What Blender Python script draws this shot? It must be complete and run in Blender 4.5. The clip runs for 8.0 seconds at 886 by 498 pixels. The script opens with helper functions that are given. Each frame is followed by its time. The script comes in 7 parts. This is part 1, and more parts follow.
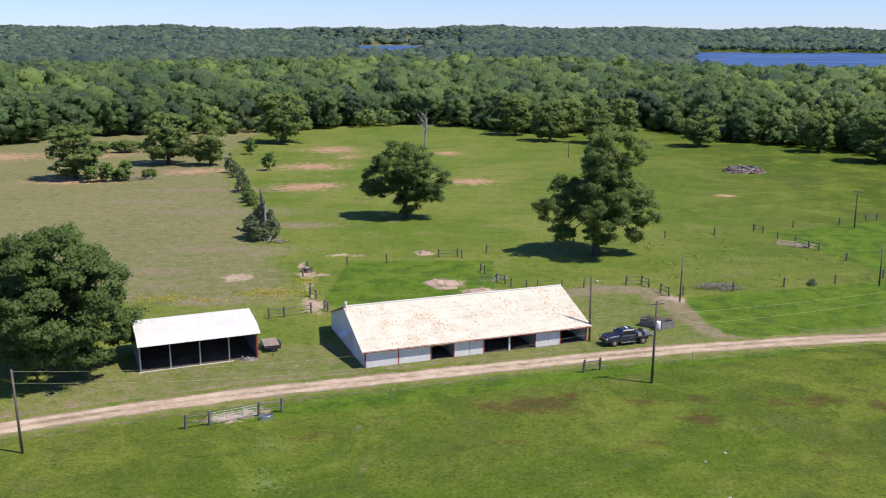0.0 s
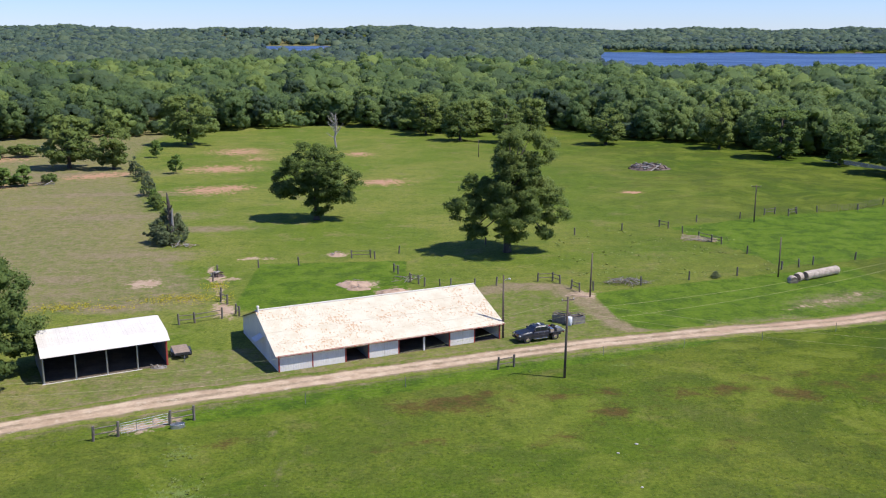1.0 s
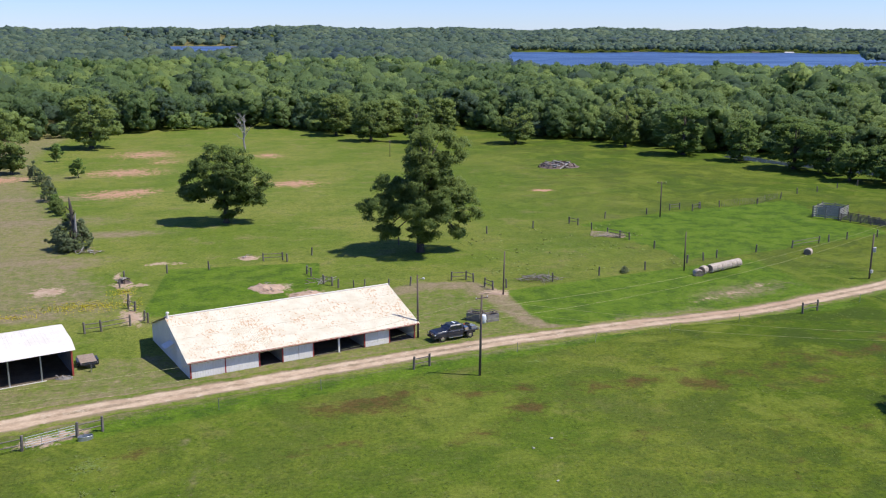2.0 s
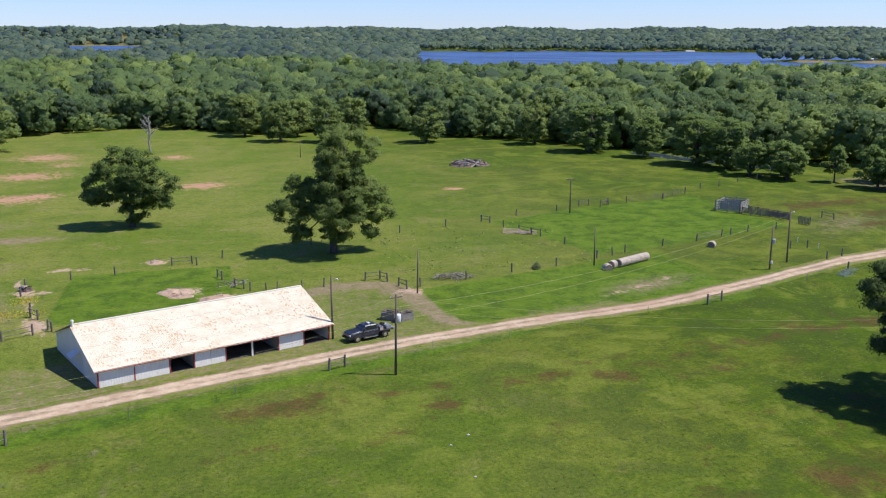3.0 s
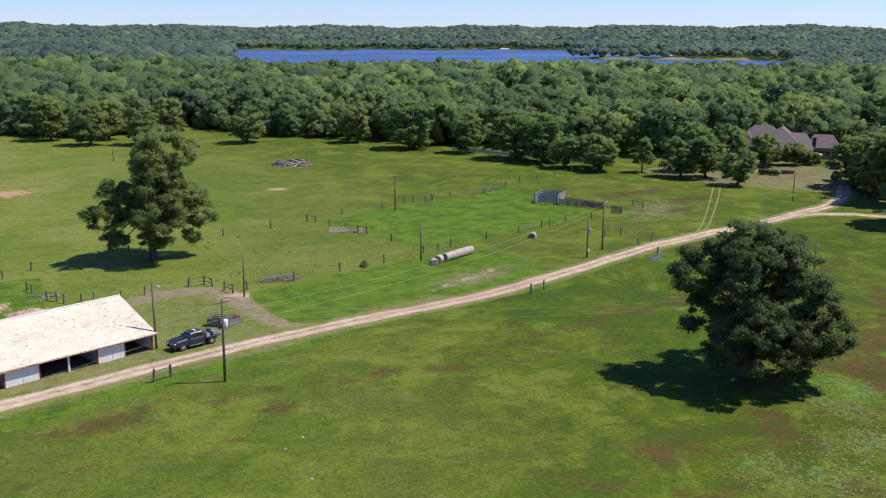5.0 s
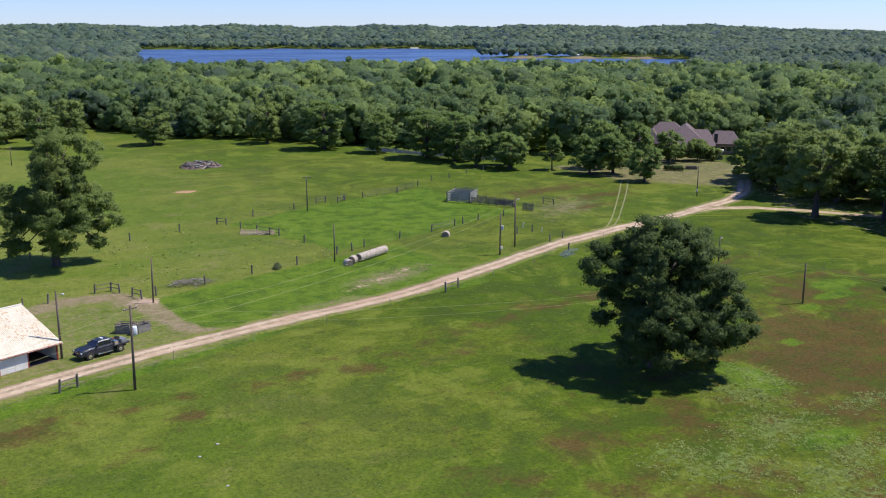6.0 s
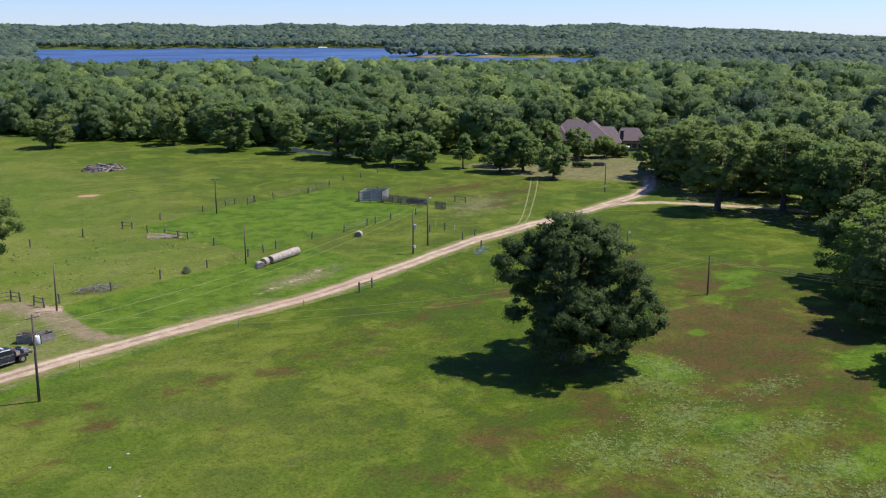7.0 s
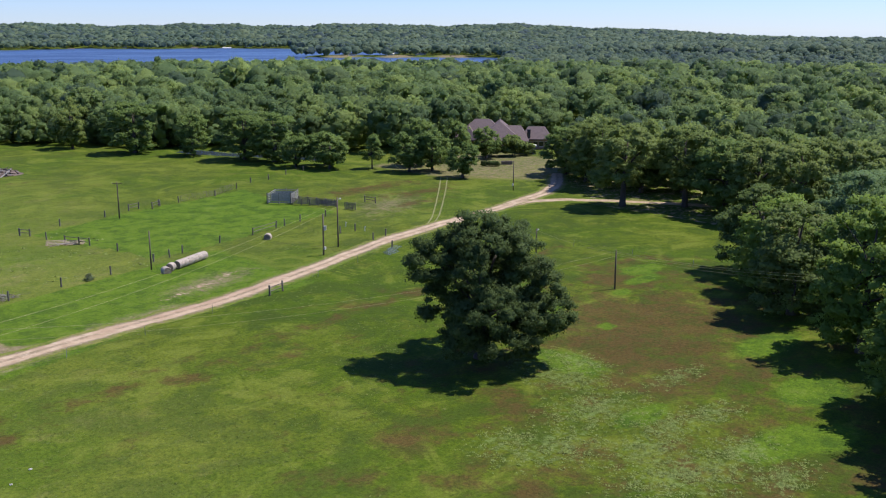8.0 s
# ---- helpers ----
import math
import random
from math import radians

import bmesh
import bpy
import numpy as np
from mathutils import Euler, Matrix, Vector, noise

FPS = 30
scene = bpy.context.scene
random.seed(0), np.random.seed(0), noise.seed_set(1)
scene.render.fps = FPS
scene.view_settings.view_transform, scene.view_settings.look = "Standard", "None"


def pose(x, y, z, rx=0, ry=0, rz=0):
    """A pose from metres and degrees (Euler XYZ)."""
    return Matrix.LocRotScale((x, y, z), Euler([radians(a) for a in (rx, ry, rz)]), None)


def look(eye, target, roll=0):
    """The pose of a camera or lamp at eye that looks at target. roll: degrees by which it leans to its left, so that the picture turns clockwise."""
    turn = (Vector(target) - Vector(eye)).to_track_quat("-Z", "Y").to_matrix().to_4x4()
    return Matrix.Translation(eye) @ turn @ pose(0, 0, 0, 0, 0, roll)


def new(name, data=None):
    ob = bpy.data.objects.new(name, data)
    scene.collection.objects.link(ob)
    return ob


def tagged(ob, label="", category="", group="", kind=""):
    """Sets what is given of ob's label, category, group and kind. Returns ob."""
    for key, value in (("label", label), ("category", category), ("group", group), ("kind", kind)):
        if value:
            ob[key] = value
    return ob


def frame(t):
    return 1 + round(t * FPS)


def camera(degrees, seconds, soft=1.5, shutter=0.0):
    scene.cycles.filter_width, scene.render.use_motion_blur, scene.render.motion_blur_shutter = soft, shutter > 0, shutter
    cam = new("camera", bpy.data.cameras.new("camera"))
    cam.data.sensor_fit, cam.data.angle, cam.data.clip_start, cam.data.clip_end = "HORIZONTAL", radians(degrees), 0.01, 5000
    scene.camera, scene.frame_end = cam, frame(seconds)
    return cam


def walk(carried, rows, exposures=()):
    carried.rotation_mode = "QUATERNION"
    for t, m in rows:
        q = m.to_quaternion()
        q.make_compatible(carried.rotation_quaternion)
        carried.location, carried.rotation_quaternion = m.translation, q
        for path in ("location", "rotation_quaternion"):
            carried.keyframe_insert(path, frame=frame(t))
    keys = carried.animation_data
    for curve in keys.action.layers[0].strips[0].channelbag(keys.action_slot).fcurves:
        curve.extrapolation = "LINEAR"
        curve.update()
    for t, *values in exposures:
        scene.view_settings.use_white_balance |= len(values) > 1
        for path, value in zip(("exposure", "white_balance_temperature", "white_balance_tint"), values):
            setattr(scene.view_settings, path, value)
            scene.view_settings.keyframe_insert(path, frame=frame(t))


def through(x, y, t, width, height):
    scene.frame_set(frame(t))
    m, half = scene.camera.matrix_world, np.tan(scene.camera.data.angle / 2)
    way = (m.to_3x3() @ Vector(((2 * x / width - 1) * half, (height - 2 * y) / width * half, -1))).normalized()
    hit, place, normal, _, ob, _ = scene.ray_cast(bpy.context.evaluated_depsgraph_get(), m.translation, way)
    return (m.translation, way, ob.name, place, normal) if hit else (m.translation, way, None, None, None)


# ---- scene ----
# A drone hovers 38 m above a pasture and turns to the right.
cam = camera(50.0, 8.0, soft=1.15)
EYE = (0.0, 0.0, 38.0)
TURN = [
    (0.0, 0.0, -12.74), (0.5, -2.70, -12.74), (1.0, -5.39, -12.72), (1.5, -8.07, -12.71),
    (3.0, -16.10, -12.76), (3.5, -18.78, -12.79), (4.0, -21.45, -12.80), (4.5, -24.10, -12.84),
    (6.0, -32.08, -12.90), (6.5, -34.75, -12.93), (7.0, -37.45, -12.95), (7.5, -40.19, -12.96),
    (8.0, -42.95, -12.95),
]
walk(cam, [(t, pose(*EYE, 90 + pitch, 0, yaw)) for t, yaw, pitch in TURN])

# ---------------------------------------------------------------- light
SUN_AZ, SUN_EL = 109.0, 58.0          # degrees clockwise from +y, and above the horizon
world = bpy.data.worlds.new("sky")
scene.world = world
world.use_nodes = True
wn = world.node_tree
wn.nodes.clear()
sky = wn.nodes.new("ShaderNodeTexSky")
sky.sky_type = "NISHITA"
sky.sun_disc = False
sky.sun_elevation = radians(SUN_EL)
sky.sun_rotation = radians(SUN_AZ)
sky.air_density, sky.dust_density, sky.ozone_density = 1.0, 0.0, 2.5
bg = wn.nodes.new("ShaderNodeBackground")
bg.inputs["Strength"].default_value = 0.102
wo = wn.nodes.new("ShaderNodeOutputWorld")
cool = wn.nodes.new("ShaderNodeMix")
cool.data_type, cool.blend_type = "RGBA", "MULTIPLY"
cool.inputs[0].default_value = 1.0
cool.inputs[7].default_value = (0.59, 0.75, 1.27, 1)
wn.links.new(sky.outputs[0], cool.inputs[6])
wn.links.new(cool.outputs[2], bg.inputs[0])
wn.links.new(bg.outputs[0], wo.inputs[0])

sun = new("sun", bpy.data.lights.new("sun", "SUN"))
sun.data.energy = 4.5
sun.data.angle = radians(0.53)
sun.data.color = (1.0, 0.965, 0.91)
se, sa = radians(SUN_EL), radians(SUN_AZ)
sun.matrix_world = look((0, 0, 200), (-100 * math.cos(se) * math.sin(sa), -100 * math.cos(se) * math.cos(sa), 200 - 100 * math.sin(se)))
scene.view_settings.exposure = 0.4


# ---------------------------------------------------------------- materials
def material(name, rough=0.8, metal=0.0, spec=0.3):
    m = bpy.data.materials.new(name)
    m.use_nodes = True
    p = m.node_tree.nodes["Principled BSDF"]
    p.inputs["Roughness"].default_value = rough
    p.inputs["Metallic"].default_value = metal
    p.inputs["Specular IOR Level"].default_value = spec
    return m, m.node_tree, p


def node(nt, kind, operation=None, data_type=None, blend_type=None, attribute_name=None, **values):
    n = nt.nodes.new(kind)
    if operation:
        n.operation = operation
    if data_type:
        n.data_type = data_type
    if blend_type:
        n.blend_type = blend_type
    if attribute_name:
        n.attribute_name = attribute_name
    for key, value in values.items():
        n.inputs[key].default_value = value
    return n


def link(nt, a, b):
    nt.links.new(a, b)


def where(nt):
    """World position."""
    return node(nt, "ShaderNodeNewGeometry").outputs["Position"]


def noise_of(nt, vec, scale, detail=4.0, rough=0.55, stretch=None):
    if stretch:
        mp = node(nt, "ShaderNodeMapping")
        mp.inputs["Scale"].default_value = stretch
        link(nt, vec, mp.inputs["Vector"])
        vec = mp.outputs[0]
    n = node(nt, "ShaderNodeTexNoise", Scale=scale, Detail=detail, Roughness=rough)
    link(nt, vec, n.inputs["Vector"])
    return n.outputs["Fac"]


def ramp(nt, fac, lo, hi, to_lo=0.0, to_hi=1.0):
    n = node(nt, "ShaderNodeMapRange")
    n.interpolation_type = "SMOOTHSTEP"
    for key, value in zip(("From Min", "From Max", "To Min", "To Max"), (lo, hi, to_lo, to_hi)):
        n.inputs[key].default_value = value
    link(nt, fac, n.inputs["Value"])
    return n.outputs[0]


def mix(nt, fac, a, b, blend="MIX"):
    n = node(nt, "ShaderNodeMix", data_type="RGBA", blend_type=blend)
    if isinstance(fac, (int, float)):
        n.inputs[0].default_value = fac
    else:
        link(nt, fac, n.inputs[0])
    for slot, value in ((6, a), (7, b)):
        if isinstance(value, tuple):
            n.inputs[slot].default_value = (*value, 1)
        else:
            link(nt, value, n.inputs[slot])
    return n.outputs[2]


def maths(nt, op, a, b):
    n = node(nt, "ShaderNodeMath", operation=op)
    for slot, value in ((0, a), (1, b)):
        if isinstance(value, (int, float)):
            n.inputs[slot].default_value = value
        else:
            link(nt, value, n.inputs[slot])
    return n.outputs[0]


def bump(nt, p, height, strength, distance):
    n = node(nt, "ShaderNodeBump", Strength=strength, Distance=distance)
    link(nt, height, n.inputs["Height"])
    link(nt, n.outputs[0], p.inputs["Normal"])


def grass_colour(nt, pos):
    """Mottled pasture: broad drifts of tone, clumps and fine blades."""
    broad = noise_of(nt, pos, 0.03, 3, 0.55)
    drift = noise_of(nt, pos, 0.13, 6, 0.68)
    clump = noise_of(nt, pos, 0.55, 6, 0.74)
    fine = noise_of(nt, pos, 2.6, 5, 0.78)
    blade = noise_of(nt, pos, 1.15, 7, 0.82, (1.0, 1.0, 1.0))
    c = mix(nt, ramp(nt, broad, 0.38, 0.62), (0.120, 0.162, 0.019), (0.182, 0.194, 0.037))
    c = mix(nt, ramp(nt, drift, 0.50, 0.66, 0, 0.55), c, (0.086, 0.124, 0.019))
    c = mix(nt, ramp(nt, drift, 0.46, 0.34, 0, 0.8), c, (0.206, 0.190, 0.064))
    c = mix(nt, ramp(nt, clump, 0.51, 0.64, 0, 0.45), c, (0.046, 0.084, 0.009))
    c = mix(nt, ramp(nt, clump, 0.44, 0.32, 0, 0.75), c, (0.216, 0.208, 0.074))
    c = mix(nt, ramp(nt, blade, 0.52, 0.64, 0, 0.5), c, (0.040, 0.074, 0.008))
    return mix(nt, ramp(nt, fine, 0.46, 0.64, 0, 0.6), c, (0.040, 0.070, 0.009)), clump, fine


def make_ground():
    m, nt, p = material("pasture", 0.95, 0, 0.1)
    pos = where(nt)
    c, clump, fine = grass_colour(nt, pos)
    a = node(nt, "ShaderNodeAttribute", attribute_name="cover")
    sward = node(nt, "ShaderNodeAttribute", attribute_name="sward").outputs["Fac"]
    rank = ramp(nt, noise_of(nt, pos, 0.16, 7, 0.74), 0.52, 0.64, 0, 0.7)
    tall_c = mix(nt, 1.0, c, (0.56, 0.67, 0.25), "MULTIPLY")
    tall_c = mix(nt, rank, tall_c, (0.030, 0.052, 0.006))
    swept = node(nt, "ShaderNodeTexNoise", Scale=0.085, Detail=5.0, Roughness=0.62, Distortion=1.4)
    link(nt, pos, swept.inputs["Vector"])
    tall_c = mix(nt, ramp(nt, swept.outputs["Fac"], 0.49, 0.61, 0, 0.85), tall_c, (0.043, 0.068, 0.007))
    tall_c = mix(nt, ramp(nt, swept.outputs["Fac"], 0.47, 0.36, 0, 0.8), tall_c, (0.128, 0.154, 0.018))
    streak = noise_of(nt, pos, 0.4, 5, 0.66, (0.45, 1.0, 1.0))
    tall_c = mix(nt, ramp(nt, streak, 0.52, 0.66, 0, 0.6), tall_c, (0.046, 0.074, 0.008))
    straw = noise_of(nt, pos, 0.9, 8, 0.84)
    tall_c = mix(nt, ramp(nt, straw, 0.57, 0.68, 0, 0.5), tall_c, (0.165, 0.185, 0.060))
    tall_c = mix(nt, ramp(nt, noise_of(nt, pos, 0.7, 7, 0.85), 0.56, 0.66, 0, 0.5), tall_c, (0.028, 0.054, 0.006))
    c = mix(nt, sward, c, tall_c)
    s = node(nt, "ShaderNodeSeparateColor")
    link(nt, a.outputs["Color"], s.inputs[0])
    bare, dry, weed, lush = s.outputs[0], s.outputs[1], s.outputs[2], a.outputs["Alpha"]
    edge = maths(nt, "MULTIPLY", maths(nt, "SUBTRACT", noise_of(nt, pos, 0.45, 6, 0.7), 0.5), 1.6)
    rough = maths(nt, "MULTIPLY", maths(nt, "SUBTRACT", noise_of(nt, pos, 1.3, 5, 0.75), 0.5), 1.7)
    broken = maths(nt, "ADD", edge, rough)
    drifted = maths(nt, "SUBTRACT", noise_of(nt, pos, 0.21, 6, 0.68), 0.5)

    def masked(value, lo=0.35, hi=0.75, most=1.0):
        return ramp(nt, maths(nt, "ADD", value, broken), lo, hi, 0, most)

    tall = noise_of(nt, pos, 0.28, 6, 0.72)
    lush_c = mix(nt, ramp(nt, fine, 0.3, 0.7), (0.104, 0.170, 0.010), (0.070, 0.124, 0.008))
    lush_c = mix(nt, ramp(nt, tall, 0.44, 0.62, 0, 0.9), lush_c, (0.042, 0.084, 0.008))
    lush_c = mix(nt, ramp(nt, tall, 0.46, 0.34, 0, 0.8), lush_c, (0.124, 0.166, 0.026))
    c = mix(nt, ramp(nt, maths(nt, "ADD", lush, maths(nt, "MULTIPLY", broken, 0.26)), 0.42, 0.58, 0, 0.88), c, lush_c)
    dry_c = mix(nt, ramp(nt, clump, 0.35, 0.65), (0.250, 0.182, 0.122), (0.166, 0.145, 0.066))
    c = mix(nt, ramp(nt, maths(nt, "ADD", dry, maths(nt, "MULTIPLY", broken, 0.5)), 0.18, 0.72, 0, 0.92), c, dry_c)
    weed_c = mix(nt, ramp(nt, fine, 0.3, 0.7), (0.100, 0.052, 0.019), (0.066, 0.048, 0.014))
    weed_c = mix(nt, ramp(nt, noise_of(nt, pos, 0.35, 5, 0.7), 0.46, 0.6, 0, 0.8), weed_c, (0.050, 0.056, 0.010))
    c = mix(nt, ramp(nt, maths(nt, "ADD", weed, maths(nt, "ADD", maths(nt, "MULTIPLY", drifted, 1.9), maths(nt, "MULTIPLY", rough, 0.35))), 0.36, 0.80, 0, 0.85), c, weed_c)
    tuft = ramp(nt, noise_of(nt, pos, 2.3, 7, 0.84), 0.36, 0.64, 0.74, 1.26)
    grey = node(nt, "ShaderNodeCombineColor")
    for k in range(3):
        link(nt, tuft, grey.inputs[k])
    c = mix(nt, 1.0, c, grey.outputs[0], "MULTIPLY")
    pale = node(nt, "ShaderNodeAttribute", attribute_name="pale").outputs["Fac"]
    wisp = noise_of(nt, pos, 1.1, 8, 0.82)
    c = mix(nt, ramp(nt, maths(nt, "ADD", pale, maths(nt, "MULTIPLY", maths(nt, "SUBTRACT", wisp, 0.5), 5.0)), 0.62, 1.15, 0, 0.75), c, (0.150, 0.200, 0.056))
    soil = mix(nt, ramp(nt, clump, 0.35, 0.65), (0.44, 0.325, 0.235), (0.33, 0.225, 0.150))
    axes = node(nt, "ShaderNodeSeparateXYZ")
    link(nt, pos, axes.inputs[0])
    soil = mix(nt, ramp(nt, axes.outputs[1], 190, 215, 0, 0.9), soil, (0.400, 0.222, 0.138))
    c = mix(nt, masked(bare, 0.4, 0.75), c, soil)
    link(nt, c, p.inputs["Base Color"])
    bump(nt, p, maths(nt, "ADD", clump, maths(nt, "MULTIPLY", fine, 0.5)), 0.7, 0.25)
    return m


def make_road():
    m, nt, p = material("road_sand", 0.95, 0, 0.1)
    pos = where(nt)
    grass, clump, fine = grass_colour(nt, pos)
    a = node(nt, "ShaderNodeAttribute", attribute_name="across")
    s = node(nt, "ShaderNodeSeparateColor")
    link(nt, a.outputs["Color"], s.inputs[0])
    rut, verge, reddish = s.outputs[0], s.outputs[1], s.outputs[2]
    wob = maths(nt, "MULTIPLY", maths(nt, "SUBTRACT", noise_of(nt, pos, 0.8, 5, 0.7), 0.5), 1.3)
    sand = mix(nt, ramp(nt, noise_of(nt, pos, 0.35, 6, 0.72), 0.35, 0.65), (0.520, 0.392, 0.272), (0.365, 0.258, 0.168))
    sand = mix(nt, ramp(nt, fine, 0.45, 0.8, 0, 0.4), sand, (0.234, 0.176, 0.117))
    sand = mix(nt, maths(nt, "MULTIPLY", reddish, 0.8), sand, (0.367, 0.234, 0.156))
    crown = mix(nt, ramp(nt, clump, 0.4, 0.6), (0.265, 0.199, 0.133), (0.183, 0.144, 0.082))
    worn = maths(nt, "MULTIPLY", maths(nt, "SUBTRACT", noise_of(nt, pos, 0.12, 4, 0.6), 0.42), 1.1)
    c = mix(nt, ramp(nt, maths(nt, "ADD", maths(nt, "ADD", rut, worn), wob), 0.15, 0.8), crown, sand)
    c = mix(nt, ramp(nt, noise_of(nt, pos, 0.55, 6, 0.8), 0.54, 0.66, 0, 0.7), c, (0.520, 0.420, 0.310))
    dry = mix(nt, ramp(nt, clump, 0.35, 0.6), (0.195, 0.156, 0.078), grass)
    c = mix(nt, ramp(nt, maths(nt, "ADD", verge, wob), 0.35, 0.75), c, dry)
    c = mix(nt, ramp(nt, maths(nt, "ADD", verge, wob), 0.95, 1.25), c, grass)
    link(nt, c, p.inputs["Base Color"])
    bump(nt, p, maths(nt, "ADD", clump, maths(nt, "MULTIPLY", fine, 0.6)), 0.5, 0.12)
    return m


def make_leaf(name, dark, light, yellow, through=0.28, woods=False):
    """Leaves: tone drifts from sprig to sprig and from tree to tree; some light passes through."""
    m, nt, p = material(name, 0.62, 0, 0.12)
    g = node(nt, "ShaderNodeNewGeometry")
    rnd = g.outputs["Random Per Island"]
    drift = noise_of(nt, g.outputs["Position"], 0.055 if not woods else 0.012, 3, 0.6)
    if woods:
        rnd = ramp(nt, noise_of(nt, g.outputs["Position"], 0.9, 5, 0.75), 0.36, 0.64)
    c = mix(nt, rnd, dark, light)
    c = mix(nt, ramp(nt, drift, 0.50, 0.70, 0, 0.6), c, yellow)
    c = mix(nt, ramp(nt, drift, 0.45, 0.30, 0, 0.5), c, tuple(v * 0.75 for v in dark))
    if woods:
        tone = node(nt, "ShaderNodeAttribute", attribute_name="tone").outputs["Fac"]
        c = mix(nt, ramp(nt, tone, 0.46, 1.0, 0, 1.0), c, yellow)
        c = mix(nt, ramp(nt, tone, 0.40, 0.0, 0, 0.85), c, (dark[0] * 0.75, dark[1] * 0.72, dark[2] * 1.2))
    else:
        obj = node(nt, "ShaderNodeObjectInfo").outputs["Random"]
        c = mix(nt, maths(nt, "MULTIPLY", obj, 0.4), c, yellow)
    link(nt, c, p.inputs["Base Color"])
    if woods:
        p.inputs["Specular IOR Level"].default_value = 0.15
        bump(nt, p, noise_of(nt, g.outputs["Position"], 1.2, 4, 0.75), 0.9, 0.8)
    t = node(nt, "ShaderNodeBsdfTranslucent")
    link(nt, mix(nt, 0.5, c, yellow), t.inputs["Color"])
    ms = node(nt, "ShaderNodeMixShader", Fac=through)
    link(nt, p.outputs[0], ms.inputs[1])
    link(nt, t.outputs[0], ms.inputs[2])
    link(nt, ms.outputs[0], nt.nodes["Material Output"].inputs[0])
    return m


def make_plain(name, a, b, scale=2.0, rough=0.8, metal=0.0, stretch=None, relief=0.2, spec=0.3, each=0.25):
    """Two tones of one surface, mixed by grain, with a little relief; single pieces differ a little."""
    m, nt, p = material(name, rough, metal, spec)
    pos = where(nt)
    coarse = noise_of(nt, pos, scale, 5, 0.65, stretch)
    fine = noise_of(nt, pos, scale * 9, 3, 0.6, stretch)
    c = mix(nt, ramp(nt, coarse, 0.35, 0.65), a, b)
    c = mix(nt, ramp(nt, fine, 0.45, 0.8, 0, 0.4), c, tuple(v * 0.6 for v in b))
    obj = node(nt, "ShaderNodeObjectInfo").outputs["Random"]
    c = mix(nt, maths(nt, "MULTIPLY", obj, each), c, tuple(v * 0.65 for v in a))
    link(nt, c, p.inputs["Base Color"])
    if relief:
        bump(nt, p, fine, relief, 0.03)
    return m


def make_barn_roof():
    """White-painted sheet metal, the paint worn through to rust in short streaks down the slope."""
    m, nt, p = material("barn_roof_metal", 0.6, 0, 0.3)
    tc = node(nt, "ShaderNodeTexCoord").outputs["Object"]
    obj = node(nt, "ShaderNodeObjectInfo")
    shift = node(nt, "ShaderNodeVectorMath", operation="ADD")
    link(nt, tc, shift.inputs[0])
    comb = node(nt, "ShaderNodeCombineXYZ")
    link(nt, maths(nt, "MULTIPLY", obj.outputs["Random"], 37.0), comb.inputs[0])
    link(nt, maths(nt, "MULTIPLY", obj.outputs["Random"], 91.0), comb.inputs[1])
    link(nt, comb.outputs[0], shift.inputs[1])
    v = shift.outputs[0]
    streak = noise_of(nt, v, 2.9, 4, 0.66, (1.3, 0.8, 1.0))
    where_worn = noise_of(nt, where(nt), 0.32, 4, 0.6)
    worn = maths(nt, "ADD", streak, maths(nt, "MULTIPLY", maths(nt, "SUBTRACT", where_worn, 0.5), 0.6))
    stain = noise_of(nt, where(nt), 0.6, 4, 0.6)
    c = mix(nt, ramp(nt, stain, 0.4, 0.7), (0.63, 0.57, 0.445), (0.56, 0.49, 0.36))
    c = mix(nt, ramp(nt, worn, 0.52, 0.62, 0, 0.45), c, (0.56, 0.42, 0.27))
    c = mix(nt, ramp(nt, worn, 0.585, 0.64, 0, 0.85), c, (0.46, 0.275, 0.155))
    link(nt, c, p.inputs["Base Color"])
    bump(nt, p, streak, 0.15, 0.02)
    return m


